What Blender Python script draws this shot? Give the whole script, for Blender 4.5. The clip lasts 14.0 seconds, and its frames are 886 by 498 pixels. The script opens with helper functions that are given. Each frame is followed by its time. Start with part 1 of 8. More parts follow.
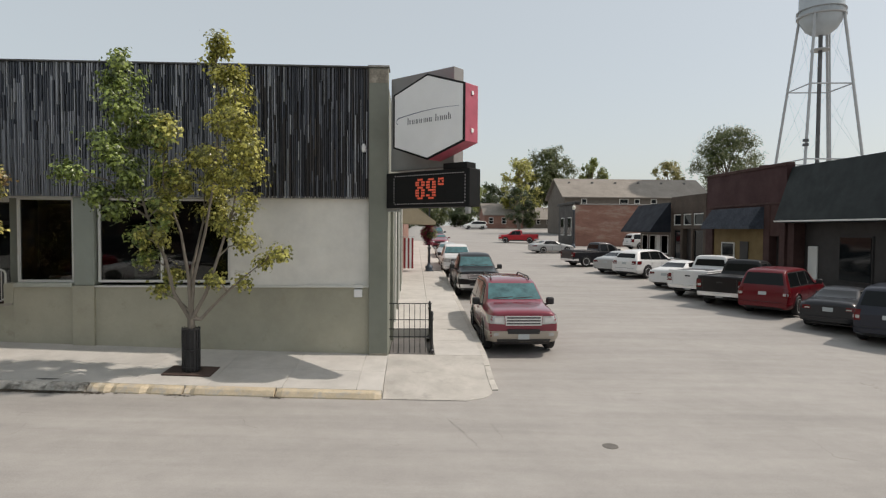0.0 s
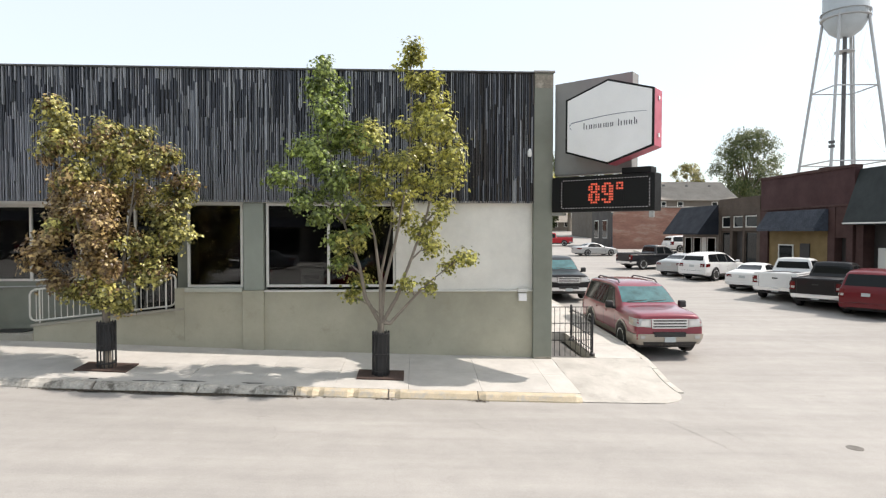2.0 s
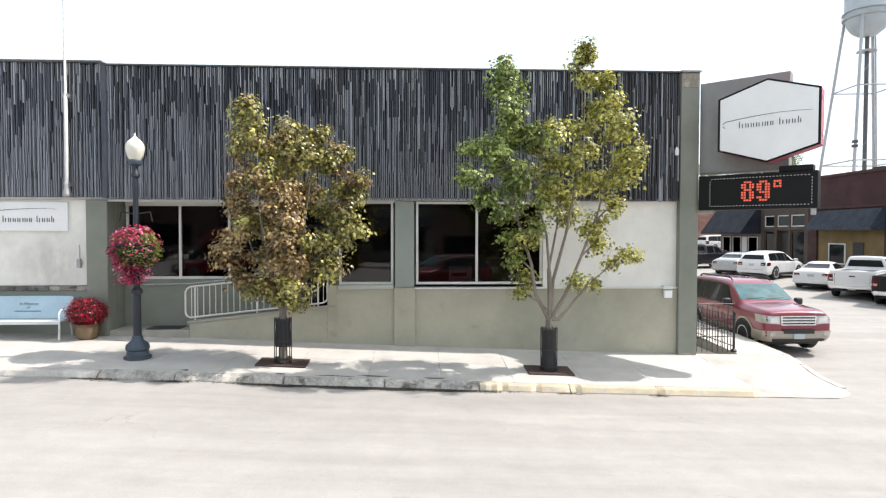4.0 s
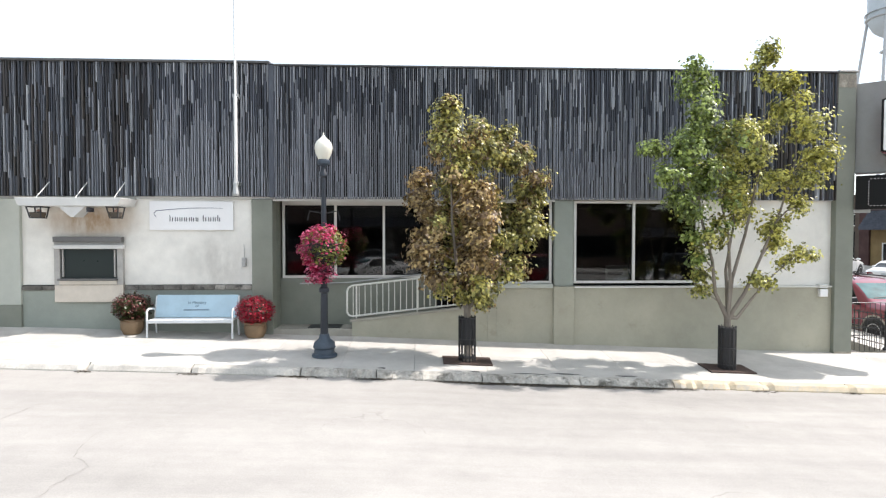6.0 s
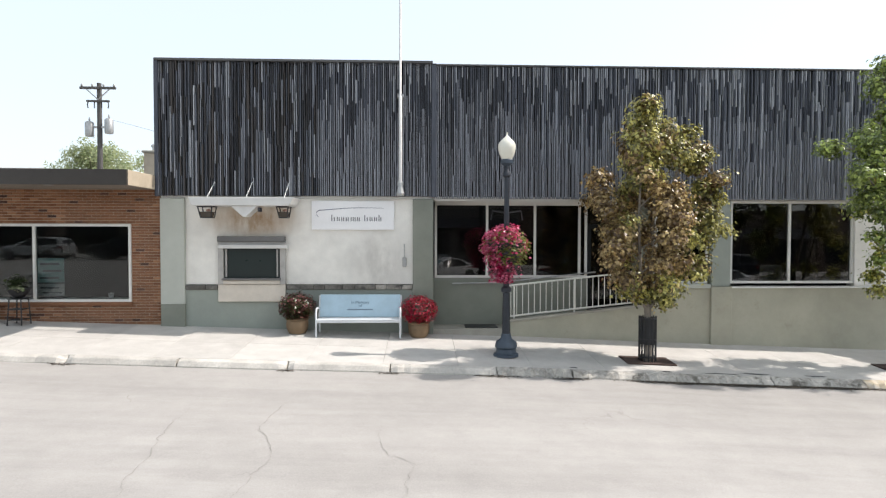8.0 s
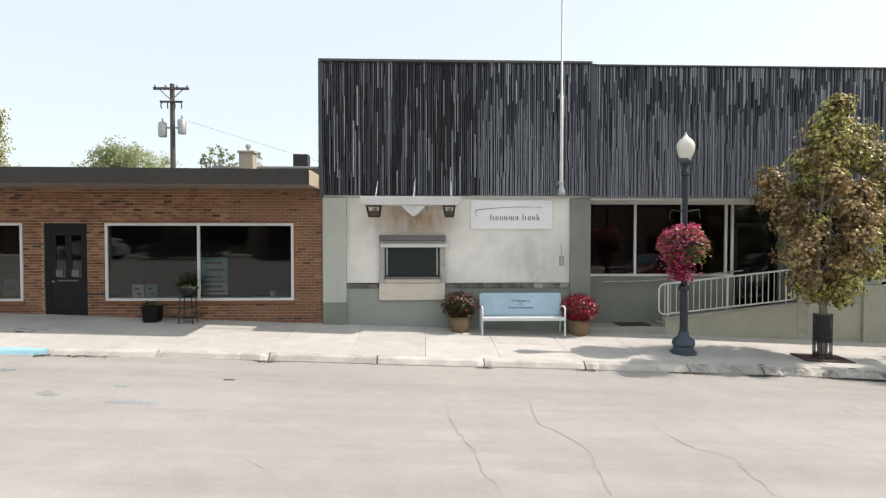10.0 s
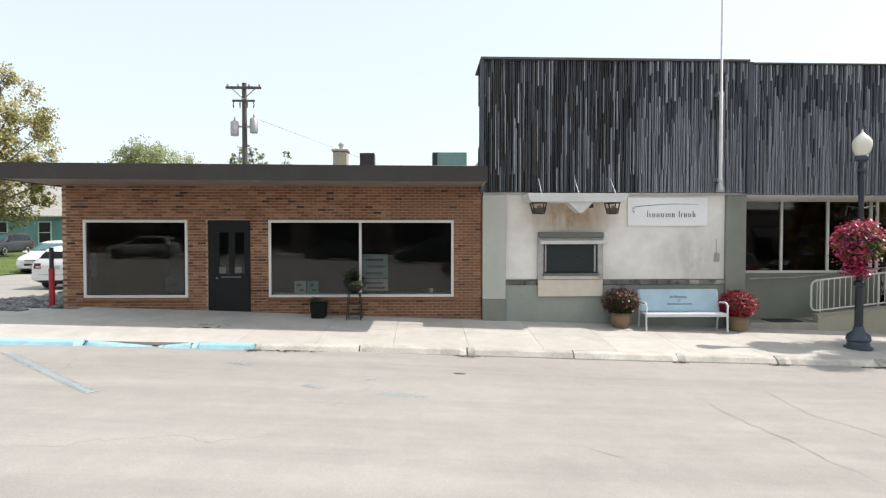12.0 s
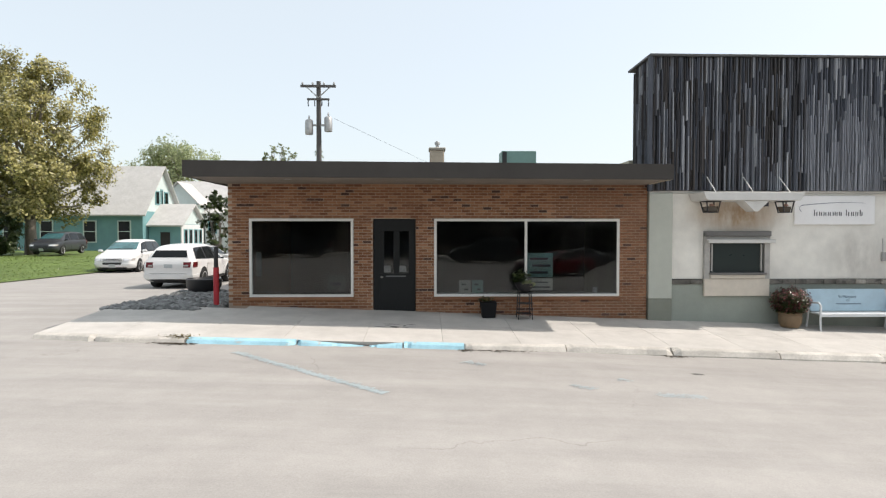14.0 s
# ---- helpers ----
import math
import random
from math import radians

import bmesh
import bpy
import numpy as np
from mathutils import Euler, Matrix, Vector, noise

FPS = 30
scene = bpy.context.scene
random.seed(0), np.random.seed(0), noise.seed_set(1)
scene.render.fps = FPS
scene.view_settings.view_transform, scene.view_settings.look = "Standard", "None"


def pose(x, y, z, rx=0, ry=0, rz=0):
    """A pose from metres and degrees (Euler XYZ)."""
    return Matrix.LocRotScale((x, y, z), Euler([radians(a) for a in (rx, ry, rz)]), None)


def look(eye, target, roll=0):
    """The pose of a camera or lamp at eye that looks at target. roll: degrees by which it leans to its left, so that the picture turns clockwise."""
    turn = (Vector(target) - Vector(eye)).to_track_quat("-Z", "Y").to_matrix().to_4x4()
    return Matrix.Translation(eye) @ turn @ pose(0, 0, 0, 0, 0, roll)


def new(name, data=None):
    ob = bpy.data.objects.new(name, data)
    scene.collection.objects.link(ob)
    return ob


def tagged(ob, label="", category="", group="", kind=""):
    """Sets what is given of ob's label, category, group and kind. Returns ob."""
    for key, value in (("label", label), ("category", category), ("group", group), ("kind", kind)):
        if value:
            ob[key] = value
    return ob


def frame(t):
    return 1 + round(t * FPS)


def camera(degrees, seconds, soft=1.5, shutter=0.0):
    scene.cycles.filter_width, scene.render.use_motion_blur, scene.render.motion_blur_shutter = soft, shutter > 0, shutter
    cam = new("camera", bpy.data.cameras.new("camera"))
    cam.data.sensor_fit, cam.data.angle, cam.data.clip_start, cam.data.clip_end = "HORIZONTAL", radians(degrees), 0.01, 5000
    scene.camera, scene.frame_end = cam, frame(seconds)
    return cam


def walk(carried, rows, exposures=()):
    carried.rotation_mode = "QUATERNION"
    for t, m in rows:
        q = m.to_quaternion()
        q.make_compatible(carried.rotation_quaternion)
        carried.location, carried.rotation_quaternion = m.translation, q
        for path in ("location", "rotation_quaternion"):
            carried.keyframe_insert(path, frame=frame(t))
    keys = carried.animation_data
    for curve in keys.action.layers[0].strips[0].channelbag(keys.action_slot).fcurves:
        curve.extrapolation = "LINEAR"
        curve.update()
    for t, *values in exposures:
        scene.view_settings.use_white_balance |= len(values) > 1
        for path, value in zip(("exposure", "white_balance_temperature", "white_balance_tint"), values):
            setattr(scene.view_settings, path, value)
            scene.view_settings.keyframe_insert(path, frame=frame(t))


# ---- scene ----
cam = camera(74.0, 14.0, soft=1.25)
METRES, EYE, TURN = 27.0, 3.33, -2.87
ROWS = [
    (0.0, 0.0, 0.0, 0.0, 0.01, -1.97, -0.37),
    (0.5, -0.0374, -0.0008, 0.0002, 0.05, -1.92, -0.32),
    (1.0, -0.0748, -0.0026, 0.0004, 0.1, -1.84, -0.23),
    (1.5, -0.1127, -0.0031, 0.001, 0.16, -1.83, -0.19),
    (2.0, -0.1484, -0.0038, 0.0003, 0.22, -1.67, -0.13),
    (2.5, -0.1811, -0.0068, -0.0001, 0.3, -1.61, -0.07),
    (3.0, -0.2134, -0.0091, -0.0011, 0.36, -1.62, -0.07),
    (5.5, -0.3925, -0.014, -0.0026, 0.39, -1.68, -0.08),
    (6.0, -0.4285, -0.0156, -0.003, 0.45, -1.65, -0.06),
    (6.5, -0.4656, -0.0166, -0.0034, 0.48, -1.66, -0.08),
    (7.0, -0.5026, -0.016, -0.0046, 0.55, -1.51, -0.09),
    (7.5, -0.5369, -0.0165, -0.0044, 0.64, -1.5, -0.08),
    (8.0, -0.5702, -0.0173, -0.0044, 0.73, -1.53, -0.1),
    (10.5, -0.7487, -0.0257, -0.0059, 0.86, -1.51, -0.02),
    (11.0, -0.7855, -0.0289, -0.0062, 0.85, -1.48, 0.02),
    (11.5, -0.8197, -0.031, -0.0071, 0.88, -1.49, 0.04),
    (12.0, -0.8541, -0.0305, -0.0082, 0.89, -1.55, -0.01),
    (12.5, -0.8884, -0.029, -0.0084, 0.98, -1.54, -0.01),
    (13.0, -0.9238, -0.0289, -0.0081, 1.01, -1.6, -0.03),
    (13.5, -0.9604, -0.0288, -0.0082, 1.12, -1.62, -0.01),
    (14.0, -0.9991, -0.0281, -0.0086, 1.19, -1.63, -0.03),
]
WALK_EXPOSURES = [(t, stops, warmth, 13.0) for t, stops, warmth in (
    (0.0, -0.71, 6900), (0.5, -0.44, 6880), (1.0, -0.18, 6850), (1.5, -0.09, 6800), (2.0, 0.04, 6750), (3.0, 0.18, 6650), (5.5, 0.48, 6420), (6.5, 0.32, 6480), (7.0, 0.25, 6500), (7.5, 0.15, 6500), (8.2, 0.06, 6550), (10.5, -0.06, 6800), (11.5, 0.0, 6760), (12.6, 0.0, 6690), (13.2, -0.04, 6690), (14.0, -0.13, 6740))]
walk(cam, [(t, pose(0, 0, EYE, 0, 0, TURN) @ pose(METRES * x, METRES * y, METRES * z, 90 + pitch, roll, yaw)) for t, x, y, z, yaw, pitch, roll in ROWS], WALK_EXPOSURES)

# ---- world, sun ----
SUN_WAY = Vector((-0.80, -0.055, -1.0))
world = bpy.data.worlds.new("sky")
scene.world = world
world.use_nodes = True
wn = world.node_tree.nodes
sky = wn.new("ShaderNodeTexSky")
sky.sky_type = "NISHITA"
sky.sun_disc = False
sky.sun_elevation = radians(51.3)
sky.sun_rotation = radians(86.1)
sky.air_density, sky.dust_density, sky.ozone_density = 1.0, 2.5, 1.0
wn["Background"].inputs["Strength"].default_value = 0.085
world.node_tree.links.new(sky.outputs["Color"], wn["Background"].inputs["Color"])
# pale haze over the whole sky
haze, both = wn.new("ShaderNodeBackground"), wn.new("ShaderNodeAddShader")
haze.inputs["Color"].default_value, haze.inputs["Strength"].default_value = (0.865, 0.966, 0.98, 1), 0.77
world.node_tree.links.new(wn["Background"].outputs[0], both.inputs[0])
world.node_tree.links.new(haze.outputs[0], both.inputs[1])
world.node_tree.links.new(both.outputs[0], wn["World Output"].inputs["Surface"])
sun_data = bpy.data.lights.new("sun", "SUN")
sun_data.energy, sun_data.angle, sun_data.color = 4.5, radians(0.6), (1.0, 0.95, 0.89)
sun = new("sun", sun_data)
sun.matrix_world = look((0, 0, 60), Vector((0, 0, 60)) + SUN_WAY)


# ---- small tools ----
def lerp_table(table, v):
    if v <= table[0][0]:
        return table[0][1]
    for (a, fa), (b, fb) in zip(table, table[1:]):
        if v <= b:
            return fa + (fb - fa) * (v - a) / (b - a)
    return table[-1][1]


def smooth(a, b, v):
    u = min(1.0, max(0.0, (v - a) / (b - a)))
    return u * u * (3 - 2 * u)


ALONG = [(-200, 1.30), (-33, 1.12), (-26, 0.86), (-20, 0.625), (-14, 0.42), (-12.6, 0.365), (-10, 0.24), (-4.5, 0.02), (0, -0.13), (4, -0.24), (14, -0.45), (60, -0.6)]


def gz(x, y):
    """Height of the street surface."""
    up = smooth(-6, 0, x) * lerp_table([(14, 0), (130, 3.9), (400, 6.0)], y)
    down = smooth(-28, -34, x) * lerp_table([(14, 0), (45, -0.35)], y)
    tilt = 0.10 * smooth(9, 14, x) * smooth(16, 22, y) - smooth(7, 2, x) * smooth(-6, 0, x) * lerp_table([(13, 0), (16, 0.11), (27, 0.2), (45, 0.15), (80, 0)], y)
    return lerp_table(ALONG, x) + up + down + tilt + 0.05 * smooth(-21, -27, x)


def walk_z(x, y):
    """Height of the pavement along the shops."""
    return lerp_table(ALONG, x) + 0.13 + 0.058 * (y - 11.75)


OFFSET = {}


def thing(name, label, category, group="", kind="", at=(0, 0, 0), turn=0.0):
    ob = new(name)
    ob.empty_display_size = 0.2
    ob.location = at
    ob.rotation_euler = (0, 0, radians(turn))
    OFFSET[ob.name] = None
    return tagged(ob, label, category, group, kind)


def site(name, label, category, group="", kind="", at=(0, 0, 0)):
    """A thing whose parts are given in world coordinates."""
    ob = thing(name, label, category, group, kind, at)
    OFFSET[ob.name] = Vector(at)
    return ob


def link_mesh(name, me, parent=None, label=""):
    ob = new(name, me)
    if parent is not None:
        ob.parent = parent
        off = OFFSET.get(parent.name)
        if off is not None:
            ob.matrix_parent_inverse = Matrix.Translation(-off)
        OFFSET[ob.name] = None if off is None else Vector((0, 0, 0))
    if label:
        ob["label"] = label
    return ob


def to_mesh(name, bm, material, smooth_angle=None):
    me = bpy.data.meshes.new(name)
    bmesh.ops.recalc_face_normals(bm, faces=bm.faces)
    if smooth_angle is not None:
        for f in bm.faces:
            f.smooth = True
        for e in bm.edges:
            e.smooth = len(e.link_faces) == 2 and e.calc_face_angle(0) < radians(smooth_angle)
    bm.to_mesh(me)
    bm.free()
    for m in material if isinstance(material, (list, tuple)) else (material,):
        me.materials.append(m)
    return me


def part(name, bm, material, parent=None, label="", smooth_angle=None):
    return link_mesh(name, to_mesh(name, bm, material, smooth_angle), parent, label)


def setting(name, bm, material, label="", category="", smooth_angle=None):
    return tagged(part(name, bm, material, None, "", smooth_angle), label, category, "", "structure")


def box(x0, x1, y0, y1, z0, z1, bevel=0.0, bm=None, segments=1):
    own = bmesh.new()
    vs = [own.verts.new((x, y, z)) for x in (x0, x1) for y in (y0, y1) for z in (z0, z1)]
    for f in ((0, 1, 3, 2), (4, 6, 7, 5), (0, 4, 5, 1), (2, 3, 7, 6), (0, 2, 6, 4), (1, 5, 7, 3)):
        own.faces.new([vs[i] for i in f])
    if bevel:
        bmesh.ops.bevel(own, geom=own.edges[:], offset=bevel, segments=segments, affect="EDGES", profile=0.5)
    if bm is None:
        return own
    merge(bm, own)
    return bm


def merge(bm, other, m=None):
    if m is not None:
        bmesh.ops.transform(other, matrix=m, verts=other.verts)
    made = {v: bm.verts.new(v.co) for v in other.verts}
    for f in other.faces:
        try:
            g = bm.faces.new([made[v] for v in f.verts])
            g.material_index, g.smooth = f.material_index, f.smooth
        except ValueError:
            pass
    other.free()
    return bm


def tube(points, radii, n=8, bm=None, caps=True):
    """A round tube along points; radii one number or one for each point."""
    bm = bm or bmesh.new()
    pts = [Vector(p) for p in points]
    if isinstance(radii, (int, float)):
        radii = [radii] * len(pts)
    rings = []
    side = None
    for i, p in enumerate(pts):
        d = (pts[min(i + 1, len(pts) - 1)] - pts[max(i - 1, 0)]).normalized()
        if side is None:
            side = d.orthogonal().normalized()
        else:
            side = (side - d * side.dot(d)).normalized()
        up = d.cross(side)
        rings.append([bm.verts.new(p + (side * math.cos(2 * math.pi * k / n) + up * math.sin(2 * math.pi * k / n)) * radii[i]) for k in range(n)])
    for a, b in zip(rings, rings[1:]):
        for k in range(n):
            bm.faces.new((a[k], a[(k + 1) % n], b[(k + 1) % n], b[k]))
    if caps:
        bm.faces.new(rings[0][::-1])
        bm.faces.new(rings[-1])
    return bm


def lathe(profile, n=16, bm=None, at=(0, 0, 0)):
    """Rings of (radius, height) round z."""
    bm = bm or bmesh.new()
    x, y, z = at
    rings = [[bm.verts.new((x + r * math.cos(2 * math.pi * k / n), y + r * math.sin(2 * math.pi * k / n), z + h)) for k in range(n)] for r, h in profile]
    for a, b in zip(rings, rings[1:]):
        for k in range(n):
            bm.faces.new((a[k], a[(k + 1) % n], b[(k + 1) % n], b[k]))
    bm.faces.new(rings[0][::-1])
    bm.faces.new(rings[-1])
    return bm


def prism(outline, y0, y1, axis="y", bm=None, bevel=0.0):
    """An outline of (u, v) pushed from y0 to y1 along an axis."""
    own = bmesh.new()
    place = {"y": lambda u, v, w: (u, w, v), "x": lambda u, v, w: (w, u, v), "z": lambda u, v, w: (u, v, w)}[axis]
    a = [own.verts.new(place(u, v, y0)) for u, v in outline]
    b = [own.verts.new(place(u, v, y1)) for u, v in outline]
    own.faces.new(a)
    own.faces.new(b[::-1])
    for i in range(len(a)):
        j = (i + 1) % len(a)
        own.faces.new((a[i], b[i], b[j], a[j]))
    if bevel:
        bmesh.ops.bevel(own, geom=own.edges[:], offset=bevel, segments=1, affect="EDGES")
    return own if bm is None else merge(bm, own)


def ring_frame(x0, x1, z0, z1, w, y0, y1):
    """A rectangular frame standing in the xz plane."""
    bm = box(x0, x0 + w, y0, y1, z0, z1)
    box(x1 - w, x1, y0, y1, z0, z1, bm=bm)
    box(x0 + w, x1 - w, y0, y1, z0, z0 + w, bm=bm)
    box(x0 + w, x1 - w, y0, y1, z1 - w, z1, bm=bm)
    return bm


def text_mesh(words, size, depth=0.004, align="CENTER"):
    cu = bpy.data.curves.new("lettering", "FONT")
    cu.body, cu.size, cu.extrude, cu.align_x, cu.align_y = words, size, depth, align, "CENTER"
    tmp = new("lettering", cu)
    me = bpy.data.meshes.new_from_object(tmp.evaluated_get(bpy.context.evaluated_depsgraph_get()))
    bpy.data.objects.remove(tmp)
    bpy.data.curves.remove(cu)
    return me


# ---- materials ----
def nodes_of(name):
    m = bpy.data.materials.new(name)
    m.use_nodes = True
    nt = m.node_tree
    return m, nt, nt.nodes["Principled BSDF"]


def noise_node(nt, vec, scale, detail=4.0, rough=0.6):
    n = nt.nodes.new("ShaderNodeTexNoise")
    n.inputs["Scale"].default_value, n.inputs["Detail"].default_value, n.inputs["Roughness"].default_value = scale, detail, rough
    nt.links.new(vec, n.inputs["Vector"])
    return n.outputs["Fac"]


def ramp(nt, fac, stops):
    r = nt.nodes.new("ShaderNodeValToRGB")
    els = r.color_ramp.elements
    while len(els) < len(stops):
        els.new(0.5)
    for e, (pos, col) in zip(els, stops):
        e.position = pos
        e.color = (*col, 1) if isinstance(col, (tuple, list)) else (col, col, col, 1)
    nt.links.new(fac, r.inputs["Fac"])
    return r.outputs["Color"]


def mix(nt, fac, a, b, kind="MIX"):
    n = nt.nodes.new("ShaderNodeMix")
    n.data_type, n.blend_type = "RGBA", kind
    for key, v in ((0, fac), (6, a), (7, b)):
        if isinstance(v, (int, float)):
            n.inputs[key].default_value = v if key == 0 else (v, v, v, 1)
        elif isinstance(v, (tuple, list)):
            n.inputs[key].default_value = (*v, 1)
        else:
            nt.links.new(v, n.inputs[key])
    return n.outputs[2]


def where(nt, stretch=(1, 1, 1)):
    g = nt.nodes.new("ShaderNodeNewGeometry")
    mp = nt.nodes.new("ShaderNodeMapping")
    mp.inputs["Scale"].default_value = stretch
    nt.links.new(g.outputs["Position"], mp.inputs["Vector"])
    return mp.outputs["Vector"]


def surface(name, colour, rough=0.7, metal=0.0, grain=0.12, grain_scale=40.0, stain=0.15, stain_scale=1.2, bump=0.2, stretch=(1, 1, 1),
            by_object=0.0, by_island=0.0, dirt=None, spec=0.5, coat=0.0, second=None, spread=None):
    """A worn surface: grain and stains at two scales, relief, and variation from piece to piece."""
    m, nt, p = nodes_of(name)
    vec = where(nt, stretch)
    fine, broad = noise_node(nt, vec, grain_scale, 5.0), noise_node(nt, vec, stain_scale, 6.0, 0.65)
    col = mix(nt, 1.0, colour, ramp(nt, fine, [(0.25, 1 - grain), (0.75, 1 + grain)]), "MULTIPLY")
    col = mix(nt, 1.0, col, ramp(nt, broad, [(0.3, 1 - stain), (0.7, 1 + stain * 0.6)]), "MULTIPLY")
    if second:
        col = mix(nt, ramp(nt, noise_node(nt, vec, second[1], 5.0, 0.7), [(second[2], 0.0), (second[2] + 0.12, 1.0)]), col, second[0])
    if by_object:
        info = nt.nodes.new("ShaderNodeObjectInfo")
        col = mix(nt, 1.0, col, ramp(nt, info.outputs["Random"], [(0.0, 1 - by_object), (1.0, 1 + by_object)]), "MULTIPLY")
    if by_island:
        geo = nt.nodes.new("ShaderNodeNewGeometry")
        col = mix(nt, 1.0, col, ramp(nt, geo.outputs["Random Per Island"], spread or [(0.0, 1 - by_island), (1.0, 1 + by_island)]), "MULTIPLY")
    nt.links.new(col, p.inputs["Base Color"])
    p.inputs["Metallic"].default_value = metal
    p.inputs["Specular IOR Level"].default_value = spec
    p.inputs["Coat Weight"].default_value = coat
    p.inputs["Coat Roughness"].default_value = 0.05
    nt.links.new(ramp(nt, broad, [(0.3, min(1, rough * 1.12)), (0.7, rough * 0.88)]), p.inputs["Roughness"])
    if bump:
        b = nt.nodes.new("ShaderNodeBump")
        b.inputs["Strength"].default_value, b.inputs["Distance"].default_value = bump, 0.01
        nt.links.new(fine, b.inputs["Height"])
        nt.links.new(b.outputs["Normal"], p.inputs["Normal"])
    return m


def glass_sheet(name, tint, rough=0.01, bend=1.52):
    m, nt, p = nodes_of(name)
    nt.nodes.remove(p)
    clear, gloss, blend, fres = (nt.nodes.new("ShaderNode" + k) for k in ("BsdfTransparent", "BsdfGlossy", "MixShader", "Fresnel"))
    clear.inputs["Color"].default_value = (*tint, 1)
    gloss.inputs["Roughness"].default_value = rough
    fres.inputs["IOR"].default_value = bend
    nt.links.new(fres.outputs[0], blend.inputs[0])
    nt.links.new(clear.outputs[0], blend.inputs[1])
    nt.links.new(gloss.outputs[0], blend.inputs[2])
    nt.links.new(blend.outputs[0], nt.nodes["Material Output"].inputs["Surface"])
    return m


def glowing(name, colour, strength):
    m, nt, p = nodes_of(name)
    p.inputs["Base Color"].default_value = (*colour, 1)
    p.inputs["Emission Color"].default_value = (*colour, 1)
    p.inputs["Emission Strength"].default_value = strength
    return m


def pavement_material(name, base, warm, crack_scale):
    """Concrete with broad stains, tyre-darkened streaks along x and fine cracks."""
    m, nt, p = nodes_of(name)
    vec = where(nt)
    fine, mid, broad = noise_node(nt, vec, 55, 6), noise_node(nt, vec, 2.2, 6, 0.7), noise_node(nt, vec, 0.35, 5)
    streak = noise_node(nt, where(nt, (0.12, 1.6, 1)), 1.0, 5, 0.6)
    col = mix(nt, ramp(nt, broad, [(0.35, 0.0), (0.65, 1.0)]), base, warm)
    col = mix(nt, 1.0, col, ramp(nt, fine, [(0.2, 0.85), (0.8, 1.12)]), "MULTIPLY")
    col = mix(nt, 1.0, col, ramp(nt, mid, [(0.3, 0.92), (0.65, 1.03)]), "MULTIPLY")
    col = mix(nt, 1.0, col, ramp(nt, streak, [(0.3, 0.89), (0.62, 1.05)]), "MULTIPLY")
    col = mix(nt, ramp(nt, noise_node(nt, where(nt, (0.35, 1.1, 1)), 0.9, 5, 0.65), [(0.58, 0.0), (0.74, 0.45)]), col, (0.42, 0.405, 0.38))
    col = mix(nt, ramp(nt, noise_node(nt, where(nt, (0.2, 1.3, 1)), 1.7, 6, 0.7), [(0.64, 0.0), (0.76, 0.3)]), col, (0.20, 0.19, 0.175))
    vor = nt.nodes.new("ShaderNodeTexVoronoi")
    vor.feature = "DISTANCE_TO_EDGE"
    vor.inputs["Scale"].default_value = crack_scale
    bent = mix(nt, 1.0, vec, mix(nt, 1.0, vec_noise(nt, vec, 0.9), 1.6, "MULTIPLY"), "ADD")
    nt.links.new(bent, vor.inputs["Vector"])
    gate = ramp(nt, noise_node(nt, vec, 0.5, 3), [(0.53, 0.0), (0.62, 0.45)])
    line = ramp(nt, vor.outputs["Distance"], [(0.0, 1.0), (0.0016 * crack_scale / 0.25, 0.0)])
    col = mix(nt, mix(nt, 1.0, line, gate, "MULTIPLY"), col, (0.16, 0.145, 0.13))
    nt.links.new(col, p.inputs["Base Color"])
    p.inputs["Roughness"].default_value = 0.85
    p.inputs["Specular IOR Level"].default_value = 0.3
    b = nt.nodes.new("ShaderNodeBump")
    b.inputs["Strength"].default_value, b.inputs["Distance"].default_value = 0.25, 0.01
    nt.links.new(fine, b.inputs["Height"])
    nt.links.new(b.outputs["Normal"], p.inputs["Normal"])
    return m


def vec_noise(nt, vec, scale):
    n = nt.nodes.new("ShaderNodeTexNoise")
    n.inputs["Scale"].default_value, n.inputs["Detail"].default_value = scale, 7
    nt.links.new(vec, n.inputs["Vector"])
    return n.outputs["Color"]


ROAD = pavement_material("road concrete", (0.333, 0.316, 0.295), (0.363, 0.345, 0.322), 0.22)
WALKWAY = surface("pavement concrete", (0.505, 0.482, 0.445), 0.85, grain=0.08, grain_scale=60, stain=0.14, stain_scale=1.6, by_object=0.05)
KERB = surface("kerb concrete", (0.50, 0.472, 0.425), 0.85, grain=0.15, grain_scale=30, stain=0.25, stain_scale=2.5, bump=0.5, by_object=0.1, second=((0.20, 0.18, 0.15), 5.0, 0.70))
KERB_BROKEN = surface("crumbling kerb concrete", (0.44, 0.415, 0.37), 0.9, grain=0.25, grain_scale=22, stain=0.35, stain_scale=3, bump=0.8, second=((0.13, 0.12, 0.10), 3.2, 0.53))
KERB_YELLOW = surface("worn yellow kerb paint", (0.54, 0.452, 0.32), 0.7, grain=0.12, stain=0.2, stain_scale=3, second=((0.42, 0.385, 0.33), 4.0, 0.50))
CORNER_SLAB = surface("dusty corner concrete", (0.455, 0.43, 0.39), 0.9, grain=0.1, grain_scale=50, stain=0.2, stain_scale=1.4, second=((0.34, 0.32, 0.29), 1.3, 0.55))
KERB_BLUE = surface("worn blue kerb paint", (0.33, 0.57, 0.66), 0.7, grain=0.1, stain=0.2, stain_scale=3, second=((0.44, 0.42, 0.38), 5.0, 0.6))
GREEN_WALL = surface("sage green painted stucco", (0.395, 0.378, 0.295), 0.75, grain=0.06, grain_scale=80, stain=0.16, stain_scale=0.9, bump=0.3, second=((0.325, 0.305, 0.23), 1.7, 0.60))
